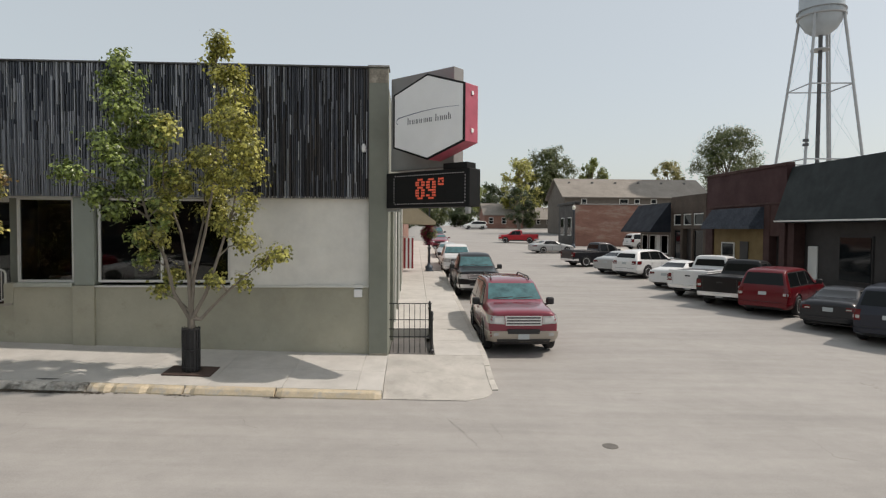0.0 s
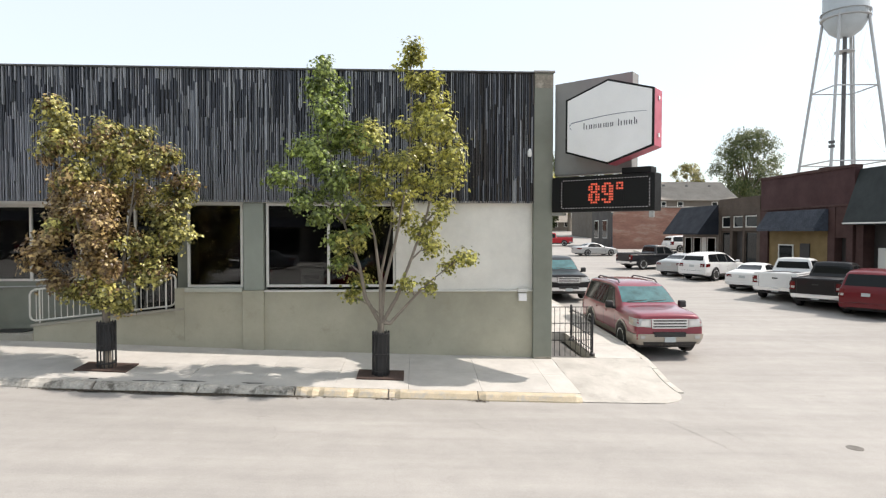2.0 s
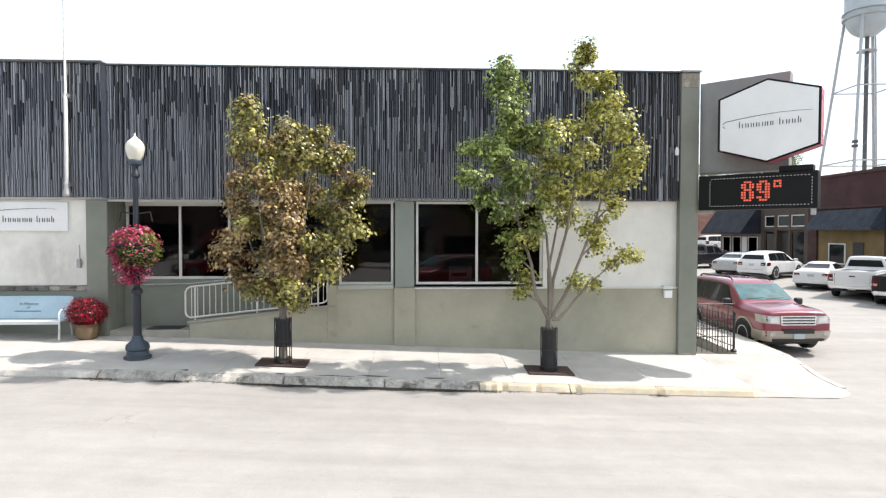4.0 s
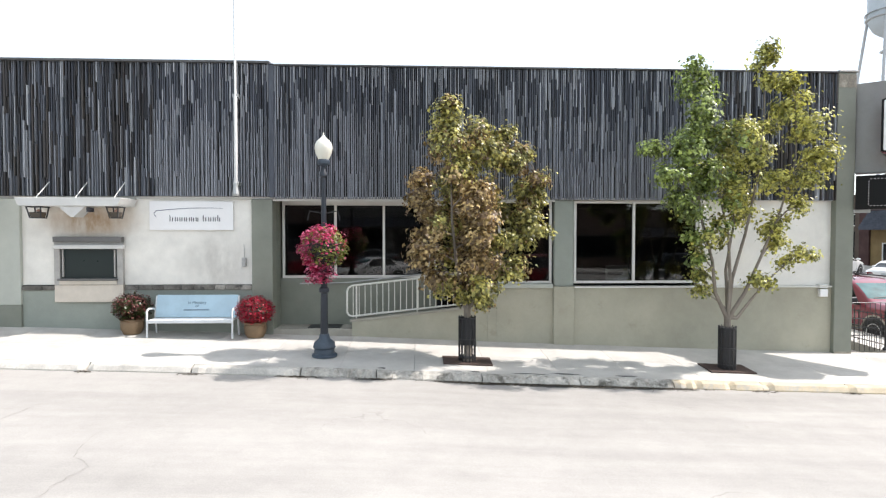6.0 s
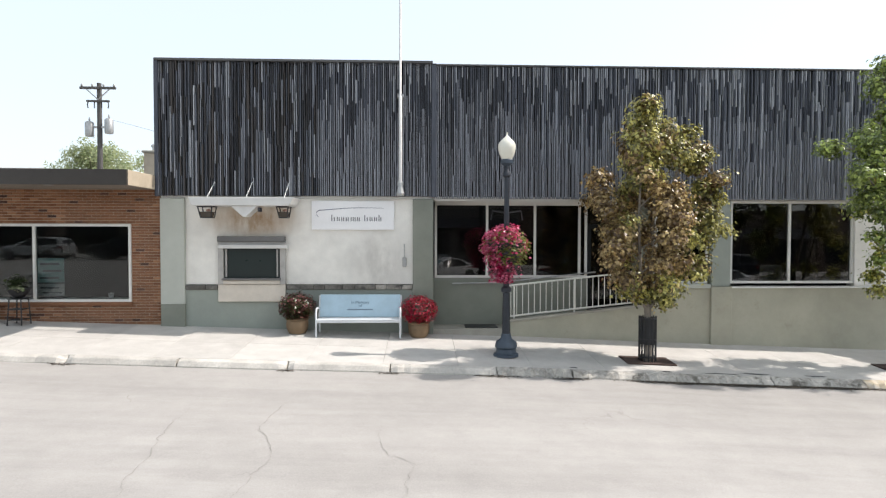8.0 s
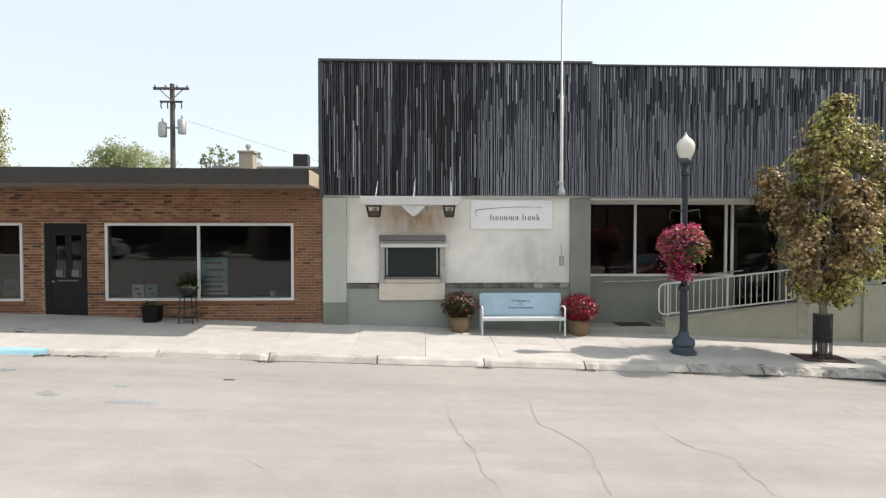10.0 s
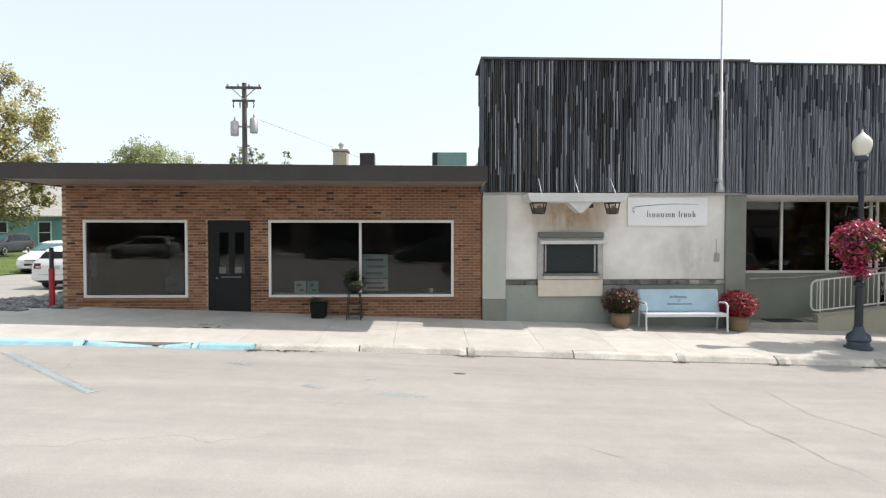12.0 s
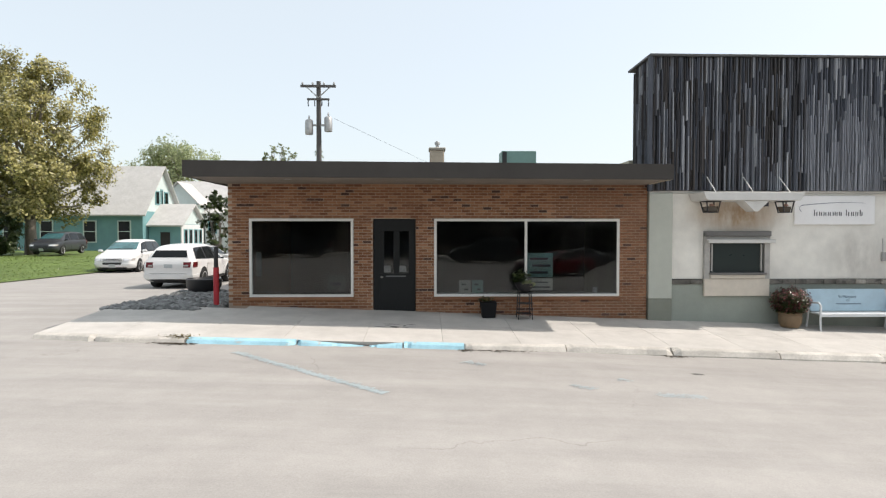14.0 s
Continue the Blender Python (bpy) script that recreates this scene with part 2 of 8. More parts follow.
GREEN_PILASTER = surface("grey green pilaster paint", (0.215, 0.225, 0.185), 0.7, grain=0.06, grain_scale=60, stain=0.12, stain_scale=1.1, bump=0.2)
WHITE_PANEL = surface("aged white wall panel", (0.76, 0.735, 0.675), 0.7, grain=0.04, grain_scale=50, stain=0.13, stain_scale=1.1, bump=0.1)
STONE_BAND = surface("weathered stone band", (0.22, 0.205, 0.18), 0.9, grain=0.3, grain_scale=18, stain=0.6, stain_scale=3.0, bump=0.6, by_object=0.5, second=((0.05, 0.048, 0.042), 3.5, 0.55))
GREEN_PALE = surface("pale blue green wall paint", (0.29, 0.315, 0.275), 0.75, grain=0.06, grain_scale=60, stain=0.12, stain_scale=1.0, bump=0.2)
PILASTER_PALE = surface("pale grey green pilaster paint", (0.45, 0.465, 0.41), 0.7, grain=0.05, grain_scale=60, stain=0.1, stain_scale=1.1, bump=0.2)
SHAKE = surface("weathered cedar strip", (0.106, 0.111, 0.121), 0.8, grain=0.3, grain_scale=12, stain=0.14, stain_scale=1.5, bump=0.5, stretch=(3, 3, 0.3), by_island=0.9, by_object=0.25, spread=[(0.0, (0.30, 0.31, 0.35)), (0.28, (0.62, 0.52, 0.44)), (0.5, (0.62, 0.66, 0.76)), (0.72, (1.10, 1.13, 1.2)), (0.86, (2.0, 2.0, 2.05)), (1.0, (3.7, 3.65, 3.5))])
SHAKE_BACK = surface("dark cladding backing", (0.018, 0.017, 0.016), 0.9)
FRAME_WHITE = surface("off-white aluminium frame", (0.66, 0.65, 0.61), 0.45, grain=0.03, stain=0.08, bump=0.0)
COPING_DARK = surface("dark weathered coping", (0.10, 0.10, 0.10), 0.6, 0.2, stain=0.2)
CAP_METAL = surface("grey metal coping", (0.30, 0.29, 0.27), 0.5, 0.4, stain=0.2)
GLASS = glass_sheet("window glass", (0.70, 0.73, 0.73))
GLASS_BANK = glass_sheet("smoked bank window glass", (0.45, 0.46, 0.46), bend=1.62)
# Interior tones are darkened to stand for unlit rooms.
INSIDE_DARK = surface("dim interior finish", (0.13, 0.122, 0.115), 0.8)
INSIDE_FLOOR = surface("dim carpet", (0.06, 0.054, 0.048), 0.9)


def stained_panel(name, base, brown_at, brown_size, grey_at, grey_size):
    """White panel with a rust-brown patch under the canopy and a grey water stain."""
    m = surface(name, base, 0.7, grain=0.04, grain_scale=50, stain=0.16, stain_scale=1.3, bump=0.1)
    nt = m.node_tree
    p = nt.nodes["Principled BSDF"]
    col = p.inputs["Base Color"].links[0].from_socket
    for at, size, tint, limit in ((brown_at, brown_size, (0.34, 0.21, 0.10), 0.72), (grey_at, grey_size, (0.33, 0.31, 0.28), 0.4)):
        g = nt.nodes.new("ShaderNodeNewGeometry")
        mp = nt.nodes.new("ShaderNodeMapping")
        mp.vector_type = "TEXTURE"
        mp.inputs["Location"].default_value, mp.inputs["Scale"].default_value = at, size
        nt.links.new(g.outputs["Position"], mp.inputs["Vector"])
        ball = nt.nodes.new("ShaderNodeTexGradient")
        ball.gradient_type = "SPHERICAL"
        nt.links.new(mp.outputs["Vector"], ball.inputs["Vector"])
        patch = mix(nt, 1.0, ramp(nt, ball.outputs["Fac"], [(0.0, 0.0), (0.8, limit * 1.6)]), ramp(nt, noise_node(nt, where(nt, (1.5, 1, 0.7)), 2.5, 5), [(0.3, 0.2), (0.7, 1.0)]), "MULTIPLY")
        col = mix(nt, patch, col, tint)
    nt.links.new(col, p.inputs["Base Color"])
    return m


PANEL_STAINED = stained_panel("water-stained white panel", (0.76, 0.735, 0.675), (-19.45, 14.6, 3.52), (1.3, 2.0, 0.62), (-16.4, 14.6, 2.5), (0.9, 2.0, 1.0))


# ---- ground, road, pavements ----
def ground_sheet():
    xs = [-900, -500, -260, -150, -100, -80, -60] + [-50 + 2.0 * i for i in range(46)] + [44, 50, 60, 75, 100, 150, 260, 500, 900]
    ys = [-600, -300, -120, -60, -30, -16] + [-8 + 2.0 * i for i in range(35)] + [66, 75, 85, 100, 115, 130, 160, 220, 300, 400, 600, 1000]
    bm = bmesh.new()
    grid = [[bm.verts.new((x, y, gz(x, y))) for y in ys] for x in xs]
    for i in range(len(xs) - 1):
        for j in range(len(ys) - 1):
            bm.faces.new((grid[i][j], grid[i + 1][j], grid[i + 1][j + 1], grid[i][j + 1]))
    return setting("road", bm, ROAD, "sun-bleached grey concrete street with cracks and stains", "road", 60)


road = ground_sheet()

KERB_Y = 11.74
KERB_LINE = [(-34.2, 11.40), (-32.6, 11.14), (-31.0, 11.22), (-29.5, 11.30), (-27.5, 11.38), (-26.3, 11.43), (-24.2, 11.66), (-21.0, KERB_Y)]


def kerb_front(x):
    return lerp_table(KERB_LINE, x)


pavement = site("pavement", "pale concrete pavement of scored slabs along the shopfronts", "pavement", "", "structure", (-15, 13, 0.4))
for i in range(23):
    x0, x1 = -34.15 + 1.5 * i, min(-0.62, -34.15 + 1.5 * (i + 1) - 0.006)
    for near, y1 in ((None, 13.194), (13.2, (13.95, 14.3)[i] if i < 2 else 14.66)):
        ya, yb = (near, near) if near else (kerb_front(x0) + 0.186, kerb_front(x1) + 0.186)
        bm = bmesh.new()
        vs = [bm.verts.new((x, y, walk_z(x, y) + dz)) for dz in (-0.3, 0.0) for x, y in ((x0, ya), (x1, yb), (x1, y1), (x0, y1))]
        for f in ((0, 3, 2, 1), (4, 5, 6, 7), (0, 1, 5, 4), (1, 2, 6, 5), (2, 3, 7, 6), (3, 0, 4, 7)):
            bm.faces.new([vs[k] for k in f])
        part("slab", bm, WALKWAY, pavement)


def side_z(x, y):
    """Height of the pavement round the corner and along the side street."""
    near = lerp_table(ALONG, -0.7) + 0.13 + 0.058 * (min(y, 14.6) - 11.75)
    return near - 0.078 * max(0, x + 0.7) * smooth(16, 12, y) + lerp_table([(14.6, 0), (30, 0.36), (60, 1.4), (130, 3.9)], y)


corner = site("pavement", "pale concrete corner pavement beside the bank", "pavement", "", "structure", (0.5, 14, 0.1))


def corner_z(x, y):
    """The slab dips to the street along its rounded outer edge."""
    raised = smooth(0.0, 1.1, y - KERB_Y) * (1 - (1 - smooth(12.5, 14.4, y)) * (1 - smooth(0.0, 1.1, corner_reach(y) - x)))
    return gz(x, y) + 0.012 + (side_z(x, y) - gz(x, y) - 0.012) * raised


def corner_reach(y):
    return 1.72 if y > 12.6 else 0.9 + 0.82 * math.sqrt(max(0.0, 1 - ((12.6 - y) / 0.86) ** 2))


bm = bmesh.new()
rows = []
for j in range(15):
    y = KERB_Y + 0.02 + (14.66 - KERB_Y - 0.02) * j / 14
    rows.append([bm.verts.new((x, y, corner_z(x, y) + dz)) for x, dz in [(-0.61 + (corner_reach(y) + 0.61) * i / 12, 0) for i in range(13)] + [(corner_reach(y), -0.3)]])
for a, b in zip(rows, rows[1:]):
    for k in range(13):
        bm.faces.new((a[k], a[k + 1], b[k + 1], b[k]))
part("slab", bm, CORNER_SLAB, corner, smooth_angle=30)
for i in range(34):
    y0, y1 = 14.67 + 1.6 * i, 14.67 + 1.6 * (i + 1) - 0.012
    for x0, x1 in ((-0.65, 0.54), (0.55, 1.72)):
        if i in (0, 1) and x0 < 0:
            continue
        bm = bmesh.new()
        vs = [bm.verts.new((x, y, side_z(x, y) + dz)) for dz in (-0.3, 0.0) for x, y in ((x0, y0), (x1, y0), (x1, y1), (x0, y1))]
        for f in ((0, 3, 2, 1), (4, 5, 6, 7), (0, 1, 5, 4), (1, 2, 6, 5), (2, 3, 7, 6), (3, 0, 4, 7)):
            bm.faces.new([vs[k] for k in f])
        part("slab", bm, WALKWAY, corner)

kerb = site("kerb", "worn concrete kerb, painted yellow at the corner and blue by the shop", "kerb", "", "structure", (-15, 11.7, 0.3))
cuts = [-34.1, -32.9, -31.3, -29.35, -28.05, -27.4, -26.25, -24.3, -22.2, -20.1, -18.0, -16.0, -13.9, -12.4, -10.3, -8.3, -6.4, -4.55, -2.75, -0.62]
SUNK = {-29.35: (0.0, 0.085), -28.05: (0.075, 0.0)}
for k, (x0, x1) in enumerate(zip(cuts, cuts[1:])):
    bm = bmesh.new()
    jog = 0.012 * math.sin(k * 2.7)
    sunk = SUNK.get(x0, (0.0, 0.0))
    back = 0.11 if x0 in SUNK else 0.175
    prof = [(-0.035, -0.3), (-0.03, 0.025), (0.02, 0.115), (0.045, 0.130), (0.075, 0.137), (back, 0.142), (back, -0.3)]
    ends = []
    worn = random.Random(k + 40)
    for q in range(17):
        x = x0 + 0.016 + (x1 - x0 - 0.032) * q / 16
        chip = worn.uniform(0.02, 0.10) if worn.random() < (0.55 if -14 < x0 < -6.45 else 0.05 if x1 < -14 or x0 > -6.5 else 0.2) or q in (0, 16) and worn.random() < 0.7 else 0.0
        drop = sunk[0] + (sunk[1] - sunk[0]) * q / 16
        ends.append([bm.verts.new((x, kerb_front(x) + y + jog + (worn.uniform(-0.006, 0.006) + chip * 0.7 if 0 < z < 0.14 else 0), lerp_table(ALONG, x) + z - (drop if z > 0.05 else 0) - (chip * 0.6 + worn.uniform(0, 0.006) if 0.05 < z < 0.14 else 0))) for y, z in prof])
    for a, b in zip(ends, ends[1:]):
        for q in range(len(prof)):
            r = (q + 1) % len(prof)
            bm.faces.new((a[q], a[r], b[r], b[q]))
    bm.faces.new(ends[0])
    bm.faces.new(ends[-1][::-1])
    yellow, blue = x0 >= -6.5, x1 < -26.0 and x0 > -31.5
    part("kerbstone", bm, KERB_YELLOW if yellow else KERB_BLUE if blue else KERB_BROKEN if -13.95 < x0 < -6.45 else KERB, kerb, "worn yellow painted kerbstone" if yellow else "light blue painted kerbstone" if blue else "")
for y0, y1 in ((12.62, 13.30), (13.32, 14.0), (14.02, 14.655)):
    bm = bmesh.new()
    vs = [bm.verts.new((x, y, corner_z(1.72, y) + dz)) for dz in (-0.3, 0.006) for x, y in ((1.722, y0), (1.86, y0), (1.86, y1), (1.722, y1))]
    for f in ((0, 3, 2, 1), (4, 5, 6, 7), (0, 1, 5, 4), (1, 2, 6, 5), (2, 3, 7, 6), (3, 0, 4, 7)):
        bm.faces.new([vs[k] for k in f])
    part("kerbstone", bm, KERB, kerb)
for i in range(20):
    y0, y1 = 14.67 + 2.4 * i, 14.67 + 2.4 * (i + 1) - 0.015
    bm = bmesh.new()
    vs = [bm.verts.new((x, y, side_z(1.7, y) + dz)) for dz in (-0.3, 0.004) for x, y in ((1.722, y0), (1.87, y0), (1.87, y1), (1.722, y1))]
    for f in ((0, 3, 2, 1), (4, 5, 6, 7), (0, 1, 5, 4), (1, 2, 6, 5), (2, 3, 7, 6), (3, 0, 4, 7)):
        bm.faces.new([vs[k] for k in f])
    part("kerbstone", bm, KERB, kerb)

# ---- bank ----
bank = site("bank_building", "single-storey bank with dark wood strips over sage green walls", "building", "", "", (-11, 15, 0.5))
part("lower_wall", box(-9.62, -1.1, 14.62, 14.95, -0.4, 1.86), GREEN_WALL, bank, "sage green stucco base wall")
part("lower_wall", box(-21.05, -15.6, 14.64, 14.95, 0.3, 1.84), GREEN_PALE, bank, "pale blue green base wall")
part("white_panel", box(-4.5, -1.1, 14.68, 14.95, 1.90, 4.04), WHITE_PANEL, bank, "aged white wall panel")
part("white_panel", box(-21.05, -15.6, 14.66, 14.95, 1.97, 4.04), PANEL_STAINED, bank, "water-stained white wall panel")
stone_rng = random.Random(19)
for left, right in ((-21.05, -20.28), (-18.64, -15.6)):
    x = left
    while x < right - 0.05:
        step = min(stone_rng.uniform(0.22, 0.6), right - x)
        part("band_stone", box(x, x + step - 0.008, 14.61 - stone_rng.uniform(0, 0.025), 14.95, 1.845, 1.965 - stone_rng.uniform(0, 0.014), 0.010), STONE_BAND, bank)
        x += step
part("sill", box(-9.6, -8.23, 14.56, 14.95, 1.862, 1.965, 0.01), PILASTER_PALE, bank)
part("sill", box(-7.7, -1.1, 14.57, 14.95, 1.862, 1.898, 0.006), FRAME_WHITE, bank)
part("pilaster", box(-8.22, -7.7, 14.55, 14.97, -0.1, 1.9, 0.012), GREEN_WALL, bank)
part("pilaster", box(-8.2, -7.72, 14.6, 14.97, 1.902, 4.04, 0.012), GREEN_PALE, bank)
for x0, x1, y0, z0, z1 in ((-1.1, -0.63, 14.5, -0.4, 7.24), (-15.6, -15.1, 14.56, 0.3, 4.04), (-21.62, -21.05, 14.56, 0.5, 1.5)):
    part("pilaster", box(x0, x1, y0, 14.97, z0, z1, 0.012), GREEN_PILASTER, bank)
part("pilaster", box(-21.62, -21.05, 14.562, 14.97, 1.502, 4.04, 0.012), PILASTER_PALE, bank, "pale grey green pilaster")
part("pilaster_cap", box(-1.12, -0.60, 14.46, 15.0, 7.242, 7.29, 0.008), CAP_METAL, bank, "weathered grey metal cap")
CONCRETE_PATCH = surface("bare crumbling concrete", (0.30, 0.27, 0.22), 0.9, grain=0.3, grain_scale=25, stain=0.4, stain_scale=5, bump=0.8)
part("worn_patch", box(-1.09, -0.64, 14.493, 14.52, 6.87, 7.20, 0.004), CONCRETE_PATCH, bank, "bare crumbling concrete patch")
part("worn_patch", box(-1.08, -0.64, 14.493, 14.52, 0.12, 0.24, 0.004), CONCRETE_PATCH, bank, "bare crumbling concrete patch")
# side wall along the side street, roof, rear
part("side_wall", box(-1.0, -0.64, 14.98, 34.0, -0.3, 6.9), GREEN_PILASTER, bank)
part("rear_wall", box(-21.6, -1.0, 33.7, 34.0, 0, 5.0), GREEN_WALL, bank)
part("party_wall", box(-21.6, -21.3, 16.05, 33.7, 0, 5.0), GREEN_WALL, bank)
part("roof", box(-21.3, -1.0, 16.05, 33.7, 4.75, 4.98), SHAKE_BACK, bank)
part("soffit", box(-21.6, -1.1, 14.62, 16.05, 4.045, 4.10), FRAME_WHITE, bank)
part("backing", box(-21.56, -1.1, 14.56, 15.9, 4.11, 7.215), SHAKE_BACK, bank)
part("coping", box(-21.68, -15.12, 14.44, 15.98, 7.272, 7.325, 0.006), COPING_DARK, bank, "thin dark metal coping")
part("coping", box(-15.115, -1.1, 14.46, 15.98, 7.225, 7.262, 0.006), COPING_DARK, bank, "thin dark metal coping")
part("header", box(-15.1, -8.2, 14.6, 14.66, 4.0, 4.044), FRAME_WHITE, bank)

# rooms behind the glass, their dimness put into the finishes
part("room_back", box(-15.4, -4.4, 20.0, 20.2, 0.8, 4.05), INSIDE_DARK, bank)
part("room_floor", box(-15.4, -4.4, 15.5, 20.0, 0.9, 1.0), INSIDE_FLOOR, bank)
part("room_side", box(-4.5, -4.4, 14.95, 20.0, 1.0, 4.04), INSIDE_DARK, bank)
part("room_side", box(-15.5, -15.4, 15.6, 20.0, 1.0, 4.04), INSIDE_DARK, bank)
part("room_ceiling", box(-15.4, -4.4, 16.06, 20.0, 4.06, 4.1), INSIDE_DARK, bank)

# entrance recess
part("recess_wall", box(-15.1, -11.1, 15.38, 15.6, 0.6, 2.06), GREEN_PILASTER, bank, "grey green wall below the windows")
part("recess_wall", box(-9.9, -9.62, 14.95, 15.6, 0.6, 4.04), GREEN_PILASTER, bank)
part("recess_jamb", box(-15.4, -15.1, 14.98, 15.6, 0.5, 4.04), GREEN_PILASTER, bank)


def window(parent, x0, x1, z0, z1, y, mullions, w=0.06, depth=0.09, glass=None):
    win = link_mesh("window", to_mesh("window_frame", ring_frame(x0, x1, z0, z1, w, y, y + depth), FRAME_WHITE), parent, "off-white aluminium framed window")
    edges = [x0 + w] + list(mullions) + [x1 - w]
    for m in mullions:
        part("mullion", box(m - w / 2, m + w / 2, y - 0.004, y + depth - 0.01, z0 + w, z1 - w), FRAME_WHITE, win)
    for a, b in zip(edges, edges[1:]):
        part("pane", box(a - 0.02, b + 0.02, y + 0.04, y + 0.046, z0 + w - 0.02, z1 - w + 0.02), glass or GLASS, win)
    return win


window(bank, -7.68, -4.51, 1.97, 4.03, 14.72, [-6.16], glass=GLASS_BANK)
window(bank, -9.58, -8.24, 1.97, 4.03, 14.72, [], glass=GLASS_BANK)
window(bank, -15.05, -11.1, 2.07, 3.99, 15.38, [-13.70, -12.46, -11.3], glass=GLASS_BANK)
part("window_head", box(-15.05, -9.9, 15.355, 15.378, 3.93, 4.12), FRAME_WHITE, bank, "off-white strip over the windows")
DOOR_DARK = surface("dark door paint", (0.014, 0.015, 0.015), 0.6, grain=0.05, stain=0.1, bump=0.0, spec=0.2)
part("entrance_door", ring_frame(-11.08, -9.92, 1.2, 3.45, 0.09, 15.4, 15.46), DOOR_DARK, bank, "glazed entrance door with dark frame")
part("pane", box(-11.0, -10.0, 15.42, 15.43, 1.28, 3.4), GLASS, bank)
part("transom", box(-11.08, -9.92, 15.42, 15.46, 3.46, 4.03), GLASS, bank)

# ramp and landing
RAMP = surface("ramp concrete", (0.36, 0.34, 0.29), 0.85, grain=0.1, grain_scale=50, stain=0.2, stain_scale=2)
ramp_kerb = [(-13.2, 0.30), (-13.2, 1.03), (-9.64, 1.42), (-9.64, 0.30)]
part("ramp_wall", prism(ramp_kerb, 14.63, 14.80), GREEN_WALL, bank, "sloping sage green ramp wall")
part("ramp_cap", prism([(-13.25, 1.035), (-13.25, 1.09), (-9.64, 1.48), (-9.64, 1.425)], 14.60, 14.83), RAMP, bank)
part("ramp_floor", prism([(-13.2, 0.4), (-13.2, 0.90), (-9.92, 1.22), (-9.92, 0.4)], 14.83, 15.38), RAMP, bank)
part("landing", box(-15.1, -13.2, 14.6, 15.38, 0.3, 0.87, 0.01), RAMP, bank, "low concrete entrance step")
part("end_block", box(-9.86, -9.62, 14.62, 14.86, 0.4, 1.95, 0.01), GREEN_WALL, bank)


def cladding():
    """Vertical weathered wood strips in uneven lengths, with cut ends at every height."""
    rng = random.Random(7)
    pitch, variants = 0.047, []
    for v in range(64):
        bm = bmesh.new()
        z = 0.0
        while z < 3.17:
            h = min(rng.uniform(0.35, 1.7), 3.17 - z)
            if 3.17 - z - h < 0.2:
                h = 3.17 - z
            d, w, sl = rng.uniform(0.012, 0.085), rng.uniform(0.013, 0.031), rng.uniform(-0.010, 0.010)
            box(-w / 2 + sl, w / 2 + sl, -d, 0.02, z + 0.002, z + h - 0.002, bm=bm)
            z += h
        variants.append(to_mesh("wood_strip", bm, SHAKE))
    n = int((21.65 - 1.1) / pitch)
    rest = bmesh.new()
    for i in range(n):
        x = -21.63 + pitch * (i + 0.5)
        me = variants[rng.randrange(64)]
        if 80 <= i < 375:
            ob = link_mesh("wood_strip", me, bank)
            ob.location = (x, 14.555, 4.10 if x < -15.1 else 4.05)
        else:
            tmp = bmesh.new()
            tmp.from_mesh(me)
            merge(rest, tmp, Matrix.Translation((x, 14.555, 4.10 if x < -15.1 else 4.05)))
    for k in range(21):
        tmp = bmesh.new()
        tmp.from_mesh(variants[rng.randrange(26)])
        merge(rest, tmp, Matrix.Translation((-21.57, 14.6 + pitch * k, 4.10)) @ Matrix.Rotation(-math.pi / 2, 4, "Z"))
    tagged(part("cladding_rest", rest, SHAKE, bank), "", "", "", "stuff")
    part("corner_strip", box(-15.15, -15.03, 14.46, 14.56, 4.08, 7.27, 0.01), SHAKE, bank)
    part("corner_strip", box(-21.69, -21.6, 14.46, 14.56, 4.08, 7.27, 0.01), SHAKE, bank)


# ---- brick shop ----
BRICK = surface("mottled orange brick", (0.218, 0.098, 0.049), 0.85, grain=0.15, grain_scale=30, stain=0.15, stain_scale=2, bump=0.4, by_object=0.15, by_island=0.3, spread=[(0.0, (0.66, 0.58, 0.55)), (0.35, (0.92, 0.90, 0.88)), (0.7, (1.08, 1.12, 1.12)), (1.0, (1.5, 1.75, 1.95))])
BRICK_DARK = surface("burnt dark brick", (0.085, 0.040, 0.028), 0.8, grain=0.2, grain_scale=30, stain=0.1, bump=0.4, by_object=0.3, by_island=0.3)
MORTAR = surface("mortar", (0.40, 0.315, 0.24), 0.95, grain=0.15, grain_scale=60)
FASCIA = surface("dark brown painted fascia", (0.040, 0.034, 0.029), 0.65, grain=0.06, stain=0.15, stain_scale=0.8, bump=0.05)
SOFFIT = surface("dusty soffit board", (0.20, 0.17, 0.14), 0.7, stain=0.1)
ROOFING = surface("grey roofing felt", (0.18, 0.175, 0.165), 0.9, stain=0.2)
shop = site("brick_shop", "low brick shop with flat brown-edged roof and large windows", "building", "", "", (-26.6, 15, 1.1))
SHOP_OPEN = [(-31.15, -28.70, 1.56, 3.42), (-28.24, -27.22, 0.6, 3.42), (-26.78, -22.32, 1.56, 3.42)]
xs = sorted({-31.65, -21.64} | {v for o in SHOP_OPEN for v in o[:2]})
for a, b in zip(xs, xs[1:]):
    hole = next((o for o in SHOP_OPEN if o[0] <= a and b <= o[1]), None)
    for z0, z1 in ((0.4, 4.4),) if hole is None else ((0.4, hole[2]), (hole[3], 4.4)):
        if z1 - z0 > 0.3 and not (hole and hole[2] < 0.7 and z1 < 1):
            part("wall", box(a, b, 14.645, 14.9, z0, z1), MORTAR, shop)
part("side_wall", box(-31.65, -31.4, 14.9, 26.0, 0.4, 4.4), BRICK, shop)
part("rear_wall", box(-31.4, -21.64, 25.8, 26.0, 0.4, 4.4), MORTAR, shop)
FRONT_L, FRONT_R = 12.70, 13.08
